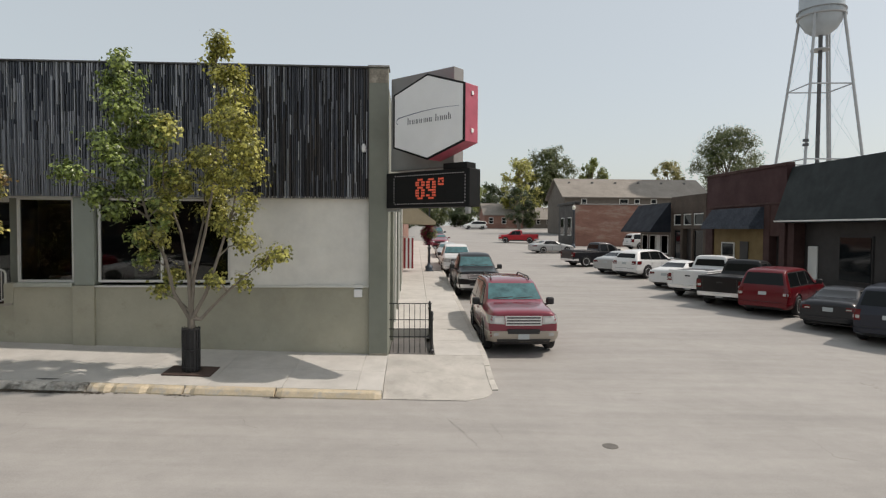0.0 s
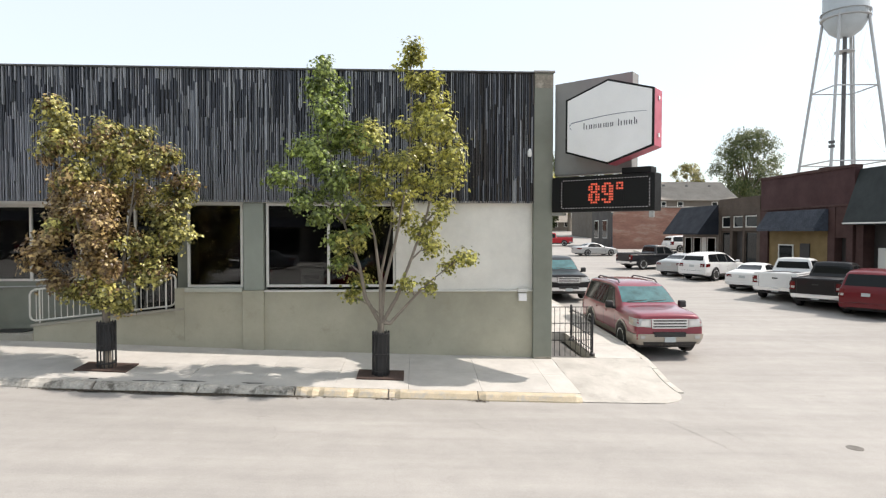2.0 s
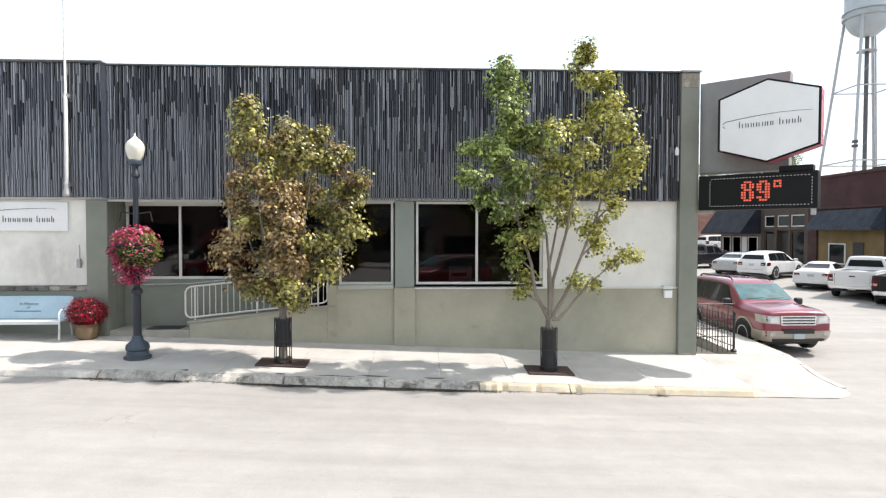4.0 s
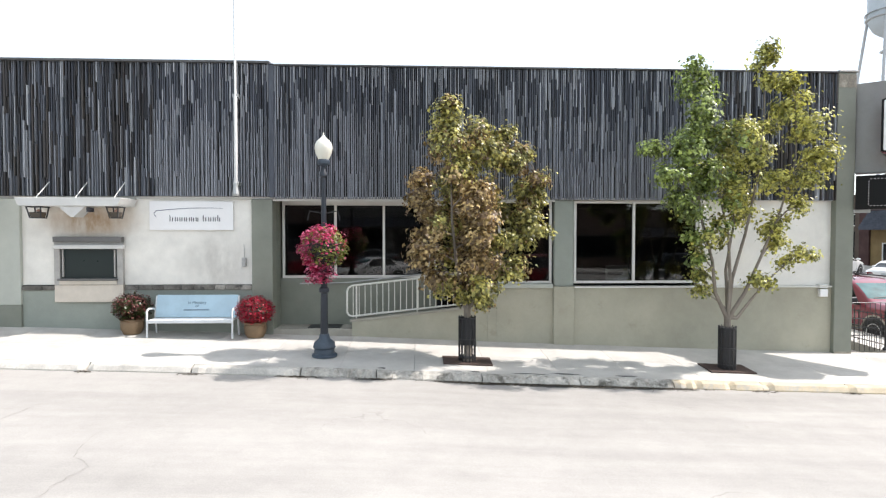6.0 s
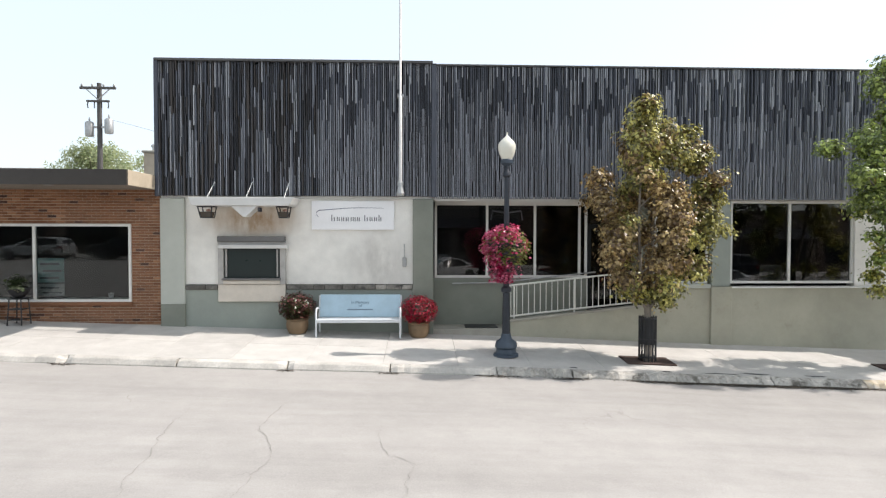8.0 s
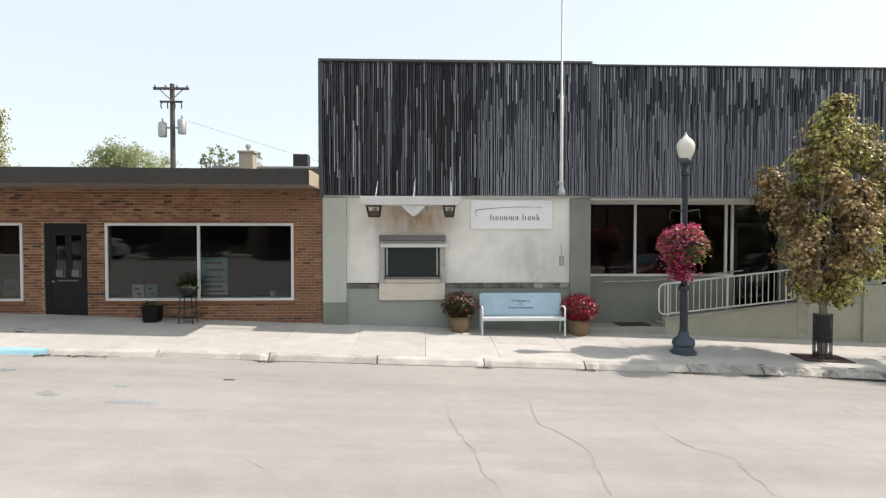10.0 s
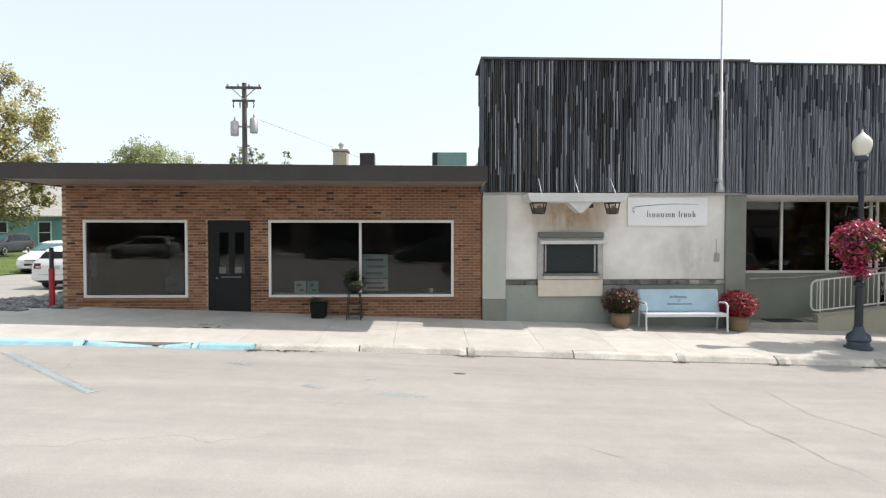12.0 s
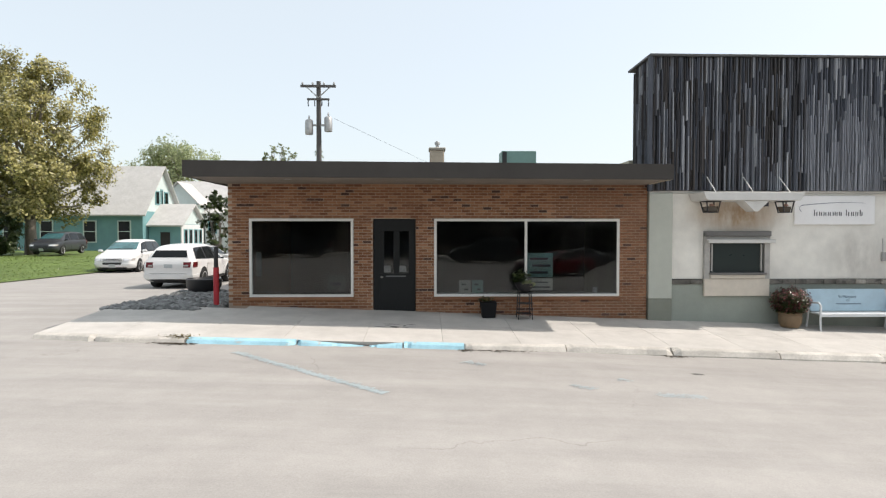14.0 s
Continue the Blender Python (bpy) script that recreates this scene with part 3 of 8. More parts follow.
END_TAN = surface("tan painted roof end", (0.46, 0.39, 0.29), 0.7, grain=0.06, stain=0.15, stain_scale=2)
part("roof", prism([(-31.87, FRONT_L + 0.07), (-21.70, FRONT_R + 0.07), (-21.70, 26.3), (-31.87, 26.3)], 4.27, 4.50, "z"), ROOFING, shop)
part("fascia", prism([(-31.92, FRONT_L), (-21.66, FRONT_R), (-21.66, FRONT_R + 0.065), (-31.92, FRONT_L + 0.065)], 4.23, 4.56, "z"), FASCIA, shop, "dark brown roof fascia")
part("fascia", box(-31.92, -31.872, FRONT_L + 0.067, 26.3, 4.23, 4.56, 0.008), FASCIA, shop, "dark brown roof fascia")
part("fascia", box(-21.698, -21.66, FRONT_R + 0.067, 14.43, 4.23, 4.56, 0.008), END_TAN, shop, "tan roof end panel")
part("soffit", prism([(-31.87, FRONT_L + 0.07), (-21.70, FRONT_R + 0.07), (-21.70, 14.64), (-31.87, 14.64)], 4.245, 4.268, "z"), SOFFIT, shop)
part("sill", box(-26.8, -22.3, 14.585, 14.64, 1.47, 1.555, 0.01), BRICK, shop, "brick window sill")
part("sill", box(-31.17, -28.68, 14.585, 14.64, 1.47, 1.555, 0.01), BRICK, shop, "brick window sill")
for x in (-29.95, -26.7, -23.45):
    part("soffit_light", lathe([(0.02, 4.244), (0.10, 4.242), (0.10, 4.236), (0.02, 4.232)], 14, at=(x, 13.35, 0)), CAP_METAL, shop, "flat pale soffit light")
window(shop, -31.15, -28.70, 1.56, 3.42, 14.60, [])
window(shop, -26.78, -22.32, 1.56, 3.42, 14.60, [-24.58])
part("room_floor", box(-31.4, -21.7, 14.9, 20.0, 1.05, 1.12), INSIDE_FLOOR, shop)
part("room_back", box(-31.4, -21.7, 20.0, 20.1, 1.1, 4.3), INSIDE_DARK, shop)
shop_door = part("door", ring_frame(-28.22, -27.24, 1.15, 3.40, 0.13, 14.68, 14.73), DOOR_DARK, shop, "dark glazed shop door")
part("door_panel", box(-28.10, -27.36, 14.69, 14.72, 1.27, 2.11, 0.006), DOOR_DARK, shop_door)
for x0, x1 in ((-28.10, -27.975), (-27.755, -27.605), (-27.385, -27.36)):
    part("door_bar", box(x0, x1, 14.687, 14.722, 2.113, 3.12, 0.006), DOOR_DARK, shop_door)
part("door_rail", box(-28.10, -27.36, 14.69, 14.72, 3.123, 3.28, 0.006), DOOR_DARK, shop_door)
for x0, x1 in ((-27.985, -27.745), (-27.615, -27.375)):
    part("pane", box(x0, x1, 14.70, 14.706, 2.10, 3.13), GLASS, shop_door)
part("door_knob", lathe([(0.012, 0), (0.03, 0.01), (0.035, 0.035), (0.015, 0.05)], 10, at=(-28.03, 14.66, 2.0)), CAP_METAL, shop_door)
part("threshold", box(-28.24, -27.22, 14.6, 14.9, 0.9, 1.14, 0.01), RAMP, shop)


def brickwork():
    rng = random.Random(3)
    course, length, joint, h = 0.0672, 0.205, 0.012, 0.054
    meshes = [to_mesh("brick", box(0, length - joint, -d, 0.02, 0, h, 0.004), m) for m in (BRICK, BRICK, BRICK_DARK) for d in (0.008, 0.011, 0.014)]
    rest = {False: bmesh.new(), True: bmesh.new()}
    count = 0
    for c in range(50):
        z = 1.02 + c * course
        if z + h > 4.29:
            break
        x = -31.65 + (0.1 if c % 2 else 0.0)
        while x < -21.7:
            x1 = min(x + length - joint, -21.645)
            spans = [(x, x1)]
            for a, b, z0, z1 in SHOP_OPEN:
                if z + h > z0 and z < z1:
                    spans = [s for p, q in spans for s in ((p, min(q, a - 0.003)), (max(p, b + 0.003), q)) if s[1] - s[0] > 0.03]
            dark = rng.random() < 0.05
            for p, q in spans:
                if z < walk_z(p, 14.6) - 0.06:
                    continue
                if count < 300 and abs(q - p - (length - joint)) < 1e-6 and -24.0 < x:
                    count += 1
                    ob = link_mesh("brick", meshes[rng.randrange(6, 9) if dark else rng.randrange(6)], shop)
                    ob.location = (p, 14.645, z)
                else:
                    box(p, q, 14.645 - rng.uniform(0.008, 0.014), 14.66, z, z + h, bm=rest[dark])
            x += length
    tagged(part("bricks", rest[False], BRICK, shop), "", "", "", "stuff")
    tagged(part("bricks", rest[True], BRICK_DARK, shop), "", "", "", "stuff")


# ---- signs on the bank ----
SIGN_WHITE = surface("white sign face", (0.82, 0.81, 0.80), 0.4, grain=0.02, stain=0.05, bump=0.0)
SIGN_BLACK = surface("black sign edge", (0.010, 0.010, 0.010), 0.55, stain=0.1, bump=0.0, spec=0.2)
SIGN_RED = surface("faded crimson sign cabinet", (0.44, 0.085, 0.125), 0.45, grain=0.06, stain=0.2, stain_scale=4, bump=0.05)
SIGN_GREY = surface("grey painted sheet metal", (0.25, 0.25, 0.24), 0.55, grain=0.04, stain=0.12, stain_scale=1.5, bump=0.05)
LETTER = surface("charcoal sign lettering", (0.06, 0.06, 0.075), 0.5, bump=0.0)
SWOOSH = surface("slate blue sign line", (0.10, 0.11, 0.17), 0.5, bump=0.0)
METAL_GREY = surface("galvanised metal", (0.42, 0.42, 0.41), 0.45, 0.7, stain=0.2, stain_scale=4, bump=0.05)
BLACK_IRON = surface("black painted iron", (0.018, 0.018, 0.02), 0.45, grain=0.1, stain=0.2, bump=0.1)
LED_RED = glowing("lit red lamps", (0.80, 0.13, 0.07), 0.34)
LED_WHITE = surface("pale dotted border", (0.45, 0.42, 0.42), 0.5, bump=0.0)

# u runs along the sign from the wall outwards, v is height, w is the way back
SIGN_TURN = -42.0


def arc_line(x0, x1, z0, rise, w, y0, y1):
    """A thin curved line that rises from a hook on the left."""
    pts = [(x0 + 0.05, z0 - 0.07), (x0 + 0.005, z0 - 0.02), (x0, z0 + 0.02), (x0 + 0.06, z0 + 0.075)]
    for k in range(1, 13):
        u = k / 12
        pts.append((x0 + 0.06 + (x1 - x0 - 0.06) * u, z0 + 0.075 + rise * math.sin(u * 2.2) / 1.0))
    bm = bmesh.new()
    rows = []
    for i, (x, z) in enumerate(pts):
        h = w * (1.0 - 0.75 * i / len(pts)) / 2
        rows.append([bm.verts.new((x, y, z + s)) for y in (y0, y1) for s in (-h, h)])
    for a, b in zip(rows, rows[1:]):
        for p, q in ((0, 1), (1, 3), (3, 2), (2, 0)):
            bm.faces.new((a[p], a[q], b[q], b[p]))
    bm.faces.new(rows[0])
    bm.faces.new(rows[-1])
    return bm


def letter_bars(parent, x0, x1, z, h, y0, y1):
    """Two words of the sign as plain upright bars."""
    widths = [1.0, 0.8, 0.8, 0.8, 0.35, 0.8, 0.7, None, 1.0, 0.8, 0.8, 0.75]
    unit = (x1 - x0) / (sum(w if w else 0.7 for w in widths) + 0.22 * len(widths))
    x = x0
    for k, w in enumerate(widths):
        if w is None:
            x += 0.7 * unit
            continue
        tall = 1.0 if k in (0, 4, 8, 11) else 0.66
        for q in (0.0, 0.55 * w) if w > 0.5 else (0.1,):
            part("lettering", box(x + q * unit, x + (q + 0.17) * unit, y0, y1, z, z + h * (tall if q == 0.0 else 0.62)), LETTER, parent)
        x += (w + 0.22) * unit


corner_sign = thing("hexagonal_sign", "white hexagonal cabinet sign with crimson sides on a grey panel", "sign", at=(-0.63, 14.50, 4.0), turn=SIGN_TURN)
part("back_panel", box(-0.02, 1.94, 0.12, 0.48, 0.73, 2.98, 0.01), SIGN_GREY, corner_sign, "grey sheet metal panel")
hexa = [(0.53, 1.20), (1.57, 0.87), (2.61, 1.20), (2.61, 2.43), (1.57, 2.77), (0.53, 2.43)]
cabinet = part("cabinet", prism(hexa, -0.34, 0.118, bevel=0.008), SIGN_RED, corner_sign, "crimson sign cabinet")
grow = lambda k: [(1.57 + (u - 1.57) * k, 1.82 + (v - 1.82) * k) for u, v in hexa]
part("rim", prism(grow(1.004), -0.365, -0.342), SIGN_BLACK, cabinet, "black rim")
part("face", prism(grow(0.955), -0.372, -0.366), SIGN_WHITE, cabinet, "white sign face")
part("line", arc_line(0.63, 2.46, 1.80, 0.10, 0.022, -0.376, -0.3725), SWOOSH, cabinet)
letter_bars(cabinet, 0.99, 2.31, 1.70, 0.15, -0.378, -0.3725)
for u, v in ((2.613, 2.2), (2.613, 1.4)):
    part("bolt", box(u, u + 0.02, -0.14, -0.06, v, v + 0.09, 0.008), SIGN_WHITE, cabinet)

led = thing("temperature_display", "black lamp display board showing red digits", "sign", at=(-0.66, 14.43, 3.80), turn=SIGN_TURN)
part("housing", box(0.0, 2.52, -0.02, 0.40, 0.02, 0.86, 0.015), SIGN_BLACK, led)
part("top_box", box(1.75, 2.42, 0.02, 0.36, 0.865, 1.0, 0.01), SIGN_BLACK, led)
for z in (0.10, 0.76):
    for k in range(30):
        part("border_lamp", box(0.30 + 0.07 * k, 0.335 + 0.07 * k, -0.028, -0.021, z, z + 0.018), LED_WHITE, led)
for u in (0.26, 2.40):
    for k in range(9):
        part("border_lamp", box(u, u + 0.018, -0.028, -0.021, 0.13 + 0.07 * k, 0.165 + 0.07 * k), LED_WHITE, led)


DIGIT_ROWS = {"8": "01110 11011 11011 01110 11011 11011 11011 01110", "9": "01110 11011 11011 11011 01111 00011 11011 01110", "o": "111 101 111 000 000 000 000 000"}
STEP = 0.058
lamp_mesh = to_mesh("lamp", box(0, 0.74 * STEP, -0.032, -0.0255, -0.74 * STEP, 0), LED_RED)
for sign, u in (("8", 0.97), ("9", 1.30), ("o", 1.65)):
    lines = DIGIT_ROWS[sign].split()
    digit = part("digit", box(u - 0.01, u + len(lines[0]) * STEP - 0.005, -0.025, -0.0205, 0.68 - 8 * STEP * 1.05, 0.69), SIGN_BLACK, led, "lit red digit" if sign != "o" else "lit red degree sign")
    for r, line in enumerate(lines):
        for q, bit in enumerate(line):
            if bit == "1":
                link_mesh("lamp", lamp_mesh, digit).location = (u + q * STEP, 0, 0.68 - r * STEP * 1.05)
part("wall_bracket", box(-0.1, 0.3, 0.06, 0.16, -0.06, 0.02), METAL_GREY, led)
part("lamp_box", box(2.38, 2.48, 0.02, 0.12, -0.13, 0.018, 0.01), METAL_GREY, led)

name_board = site("sign_board", "flat white bank sign board on the white wall", "sign", at=(-17.05, 14.63, 3.64))
board = part("board", box(-18.04, -16.05, 14.61, 14.657, 3.29, 3.985, 0.004), SIGN_WHITE, name_board)
part("line", arc_line(-17.93, -16.3, 3.68, 0.07, 0.018, 14.602, 14.609), SWOOSH, name_board)
letter_bars(name_board, -17.56, -16.30, 3.50, 0.15, 14.602, 14.6095)

# ---- cash machine and canopy ----
CANOPY = surface("white painted canopy", (0.62, 0.61, 0.58), 0.5, grain=0.03, stain=0.1, stain_scale=2, bump=0.0)
TAN = surface("tan metal panel", (0.60, 0.54, 0.46), 0.5, grain=0.04, stain=0.12, stain_scale=3, bump=0.0)
STEEL_DARK = surface("grey steel hood", (0.16, 0.155, 0.15), 0.45, 0.3, stain=0.15, bump=0.0)
SCREEN = surface("dark recess", (0.010, 0.020, 0.019), 0.3, bump=0.0)
atm = site("night_window", "steel-framed service window with tan panel in the white wall", "service window", at=(-19.45, 14.6, 1.55))
ALUMINIUM = surface("dull aluminium", (0.40, 0.385, 0.36), 0.5, 0.15, stain=0.15, stain_scale=4, bump=0.0)
part("surround", ring_frame(-20.26, -18.66, 1.98, 3.0, 0.13, 14.56, 14.655), ALUMINIUM, atm)
part("hood", box(-20.26, -18.66, 14.50, 14.655, 3.002, 3.13, 0.01), STEEL_DARK, atm)
part("awning_strip", box(-20.22, -18.58, 14.44, 14.56, 2.84, 2.93, 0.01), CANOPY, atm)
part("pane", box(-20.12, -18.80, 14.62, 14.65, 2.12, 2.87), SCREEN, atm)
part("reveal", box(-20.09, -20.055, 14.58, 14.62, 2.16, 2.82), ALUMINIUM, atm)
part("reveal", box(-18.875, -18.84, 14.58, 14.62, 2.16, 2.82), ALUMINIUM, atm)
part("shelf", box(-20.15, -18.77, 14.47, 14.62, 2.08, 2.13, 0.008), STEEL_DARK, atm)
part("tray", box(-20.13, -18.79, 14.52, 14.555, 1.985, 2.075, 0.008), TAN, atm)
part("panel", box(-20.26, -18.66, 14.555, 14.655, 1.56, 1.975, 0.008), TAN, atm)

canopy = site("canopy", "small white metal canopy hung on rods over the service window", "canopy", at=(-19.45, 14.2, 3.82))
part("slab", prism([(-20.66, 4.02), (-18.30, 4.02), (-18.38, 3.86), (-18.42, 3.83), (-20.54, 3.83), (-20.60, 3.86)], 13.80, 14.6, bevel=0.008), CANOPY, canopy)
for x in (-20.3, -19.42, -18.55):
    part("rod", tube([(x, 13.95, 4.0), (x + 0.02, 14.46, 4.42)], 0.012, 6), CANOPY, canopy)
WARM_LAMP = surface("rosy lamp lens", (0.45, 0.26, 0.20), 0.3, bump=0.0)
LANTERN_GLASS = surface("smoky bronze lantern glass", (0.09, 0.07, 0.052), 0.25, bump=0.0)
for x0, x1 in ((-20.53, -20.17), (-18.74, -18.44)):
    lamp = part("lantern", box(x0, x1, 13.96, 14.30, 3.806, 3.826, 0.004), BLACK_IRON, canopy, "black open-sided lantern")
    for xa, xb in ((x0 + 0.02, x0 + 0.07), (x1 - 0.02, x1 - 0.05)):
        for ya, yb in ((13.98, 14.02), (14.28, 14.24)):
            part("bar", tube([(xa, ya, 3.806), (xb, yb, 3.575)], 0.016, 6), BLACK_IRON, lamp)
    part("hood", prism([(x0 + 0.035, 3.70), (x1 - 0.035, 3.70), (x1 - 0.07, 3.575), (x0 + 0.085, 3.575)], 14.03, 14.23, bevel=0.008), LANTERN_GLASS, lamp, "smoky bronze glass")
    part("base", box(x0 + 0.06, x1 - 0.045, 14.0, 14.26, 3.555, 3.574, 0.004), BLACK_IRON, lamp)
    part("lens", lathe([(0.02, 3.705), (0.06, 3.712), (0.05, 3.75), (0.02, 3.765)], 10, at=((x0 + x1) / 2 + 0.03, 14.13, 0)), WARM_LAMP, lamp, "rosy lamp lens")
plate = part("number_plate", prism([(-19.72, 3.825), (-19.12, 3.825), (-19.38, 3.58), (-19.45, 3.58)], 13.84, 14.22), CANOPY, canopy)
for k in range(4):
    part("numeral", box(-19.126 + 0.0, -19.10, 13.9 + 0.075 * k, 13.945 + 0.075 * k, 3.70, 3.80), LETTER, plate)

# ---- flagpole, meter, lamp on the wall ----
POLE_WHITE = surface("chalky white pole paint", (0.60, 0.59, 0.57), 0.45, grain=0.03, stain=0.12, stain_scale=5, bump=0.0)
flagpole = site("flagpole", "tall thin white flagpole fixed to the wood fascia", "flagpole", at=(-15.89, 14.33, 4.2))
part("pole", tube([(-15.89, 14.33, 4.22), (-15.89, 14.33, 6.45), (-15.89, 14.33, 6.46), (-15.89, 14.33, 11.5)], [0.045, 0.042, 0.030, 0.022], 10), POLE_WHITE, flagpole, smooth_angle=50)
for z in (4.35, 6.42):
    part("bracket", box(-15.96, -15.82, 14.31, 14.55, z, z + 0.09, 0.008), METAL_GREY, flagpole)
part("base_socket", lathe([(0.09, 0), (0.10, 0.05), (0.06, 0.2), (0.05, 0.3)], 10, at=(-15.89, 14.33, 4.10)), METAL_GREY, flagpole)
conduit = site("conduit", "thin grey conduit with a small box on the white wall", "conduit", at=(-15.85, 14.6, 2.2))
part("pipe", tube([(-15.81, 14.645, 2.95), (-15.80, 14.645, 2.6)], 0.008, 6), METAL_GREY, conduit)
part("junction_box", box(-15.85, -15.75, 14.58, 14.655, 2.40, 2.62, 0.01), METAL_GREY, conduit)
meter = site("meter_box", "small pale utility box on the wall corner", "meter box", at=(-1.36, 14.6, 1.7))
part("casing", box(-1.46, -1.26, 14.50, 14.62, 1.63, 1.82, 0.012), SIGN_WHITE, meter)
part("cover", box(-1.48, -1.24, 14.52, 14.66, 1.85, 1.94, 0.008), FRAME_WHITE, meter)
wall_lamp = site("security_lamp", "small white lamp fixed to the wood fascia", "lamp", at=(-1.22, 14.45, 5.2))
part("body", lathe([(0.035, 0), (0.05, 0.03), (0.05, 0.14), (0.02, 0.2)], 10, at=(-1.22, 14.44, 5.18)), SIGN_WHITE, wall_lamp)
part("arm", tube([(-1.22, 14.44, 5.3), (-1.22, 14.56, 5.32)], 0.015, 6), METAL_GREY, wall_lamp)
hvac = site("roof_unit", "low grey rooftop box behind the fascia", "roof unit", at=(-11.8, 15.6, 7.3))
part("casing", box(-12.3, -11.3, 15.5, 15.9, 7.27, 7.55, 0.02), METAL_GREY, hvac)

# ---- railing of the ramp ----
RAIL_WHITE = surface("cream painted steel", (0.66, 0.65, 0.60), 0.4, grain=0.02, stain=0.08, bump=0.0)
railing = site("railing", "cream painted steel railing along the entrance ramp", "railing", at=(-11.5, 14.72, 1.0))
ramp_top = lambda x: 1.06 + (x + 13.25) * 0.108
lo, hi = 0.10, 0.86
loop = [(-13.33, 0.22), (-13.33, 0.74), (-13.29, 0.82), (-13.2, hi), (-9.98, hi), (-9.90, 0.82), (-9.87, 0.74), (-9.87, 0.22), (-9.90, 0.14), (-9.98, lo), (-13.2, lo), (-13.29, 0.14), (-13.33, 0.22)]
part("rail_loop", tube([(x, 14.72, ramp_top(x) + h) for x, h in loop], 0.024, 8), RAIL_WHITE, railing, smooth_angle=60)
for k in range(23):
    x = -13.18 + 0.146 * k
    part("baluster", tube([(x, 14.72, ramp_top(x) + lo), (x, 14.72, ramp_top(x) + hi)], 0.010, 6), RAIL_WHITE, railing)
for x in (-13.1, -11.6, -10.1):
    part("post", tube([(x, 14.72, ramp_top(x) - 0.02), (x, 14.72, ramp_top(x) + hi)], 0.020, 8), RAIL_WHITE, railing)
inner = site("handrail", "slim grey handrail on the recess wall", "handrail", at=(-12.6, 15.3, 1.9))
part("rail", tube([(-14.6, 15.3, 1.93), (-13.4, 15.3, 1.95), (-10.9, 15.3, 2.22)], 0.018, 8), METAL_GREY, inner)
for x, z in ((-14.4, 1.93), (-12.6, 2.03), (-11.1, 2.2)):
    part("bracket", tube([(x, 15.3, z), (x, 15.385, z - 0.05)], 0.012, 6), METAL_GREY, inner)
mat_ob = site("doormat", "black rubber mat on the entrance step", "doormat", at=(-13.9, 15.0, 0.88))
part("mat", box(-14.3, -13.5, 14.75, 15.25, 0.872, 0.892, 0.004), BLACK_IRON, mat_ob)

# ---- papers behind the glass ----
PAPER = surface("white paper", (0.62, 0.62, 0.58), 0.8, grain=0.02, stain=0.04, bump=0.0)
PAPER_TEAL = surface("pale teal poster", (0.30, 0.48, 0.46), 0.8, grain=0.03, stain=0.06, bump=0.0)


def notice(x0, x1, z0, z1, y, material, label, bars):
    ob = site("notice", label, "notice", at=((x0 + x1) / 2, y, z0))
    part("sheet", box(x0, x1, y, y + 0.006, z0, z1), material, ob)
    h = (z1 - z0) / (2 * bars + 1)
    for k in range(bars):
        part("print", box(x0 + 0.06 * (1 + k % 2), x1 - 0.06 * (1 + (k + 1) % 2), y - 0.003, y - 0.0005, z1 - h * (2 * k + 2), z1 - h * (2 * k + 1.35)), LETTER, ob)
    return ob


PAPER_DIM = surface("faded paper", (0.15, 0.155, 0.15), 0.8, stain=0.2, stain_scale=6, bump=0.0)
notice(-24.54, -23.92, 2.02, 2.60, 14.66, PAPER_TEAL, "pale teal printed poster inside the shop window", 3)
notice(-24.54, -23.92, 1.70, 1.99, 14.66, PAPER, "small white printed notice inside the shop window", 2)
notice(-26.18, -25.90, 1.64, 1.95, 14.66, PAPER, "small white paper inside the shop window", 2)
notice(-25.87, -25.60, 1.64, 1.95, 14.66, PAPER_TEAL, "small teal paper inside the shop window", 2)
notice(-31.02, -30.88, 2.05, 2.62, 14.67, PAPER_DIM, "tall pale paper notice inside the shop window", 3)
notice(-29.36, -28.92, 1.68, 2.06, 14.9, PAPER_DIM, "faded paper low inside the shop window", 1)
notice(-27.98, -27.82, 2.14, 2.30, 14.68, PAPER_DIM, "small faded notice on the shop door", 2)
notice(-27.61, -27.45, 2.15, 2.29, 14.68, PAPER_DIM, "small faded notice on the shop door", 2)
notice(-27.93, -27.46, 2.03, 2.06, 14.68, PAPER_DIM, "narrow strip of print on the shop door", 1)
notice(-6.85, -6.28, 2.04, 2.42, 14.80, PAPER, "white printed notice leaning inside the bank window", 1)

cup = site("cup", "small white cup on the shop window ledge", "cup", at=(-22.87, 14.74, 1.62))
part("body", lathe([(0.001, 1.64), (0.05, 1.64), (0.065, 1.76), (0.058, 1.76), (0.045, 1.65)], 12, at=(-22.87, 14.74, 0)), SIGN_WHITE, cup, smooth_angle=50)
part("window_ledge", box(-26.7, -22.4, 14.66, 14.88, 1.60, 1.64, 0.006), FRAME_WHITE, shop)

# ---- street lamp with flower basket ----
LAMP_BLUE = surface("slate blue cast iron", (0.055, 0.075, 0.10), 0.5, 0.1, grain=0.1, stain=0.2, stain_scale=5, bump=0.15)
LAMP_DARK = surface("blue black cast iron", (0.022, 0.027, 0.036), 0.45, 0.1, grain=0.1, stain=0.2, stain_scale=5, bump=0.15)
GLOBE = surface("frosted cream globe", (0.72, 0.70, 0.60), 0.25, grain=0.01, stain=0.05, bump=0.0)


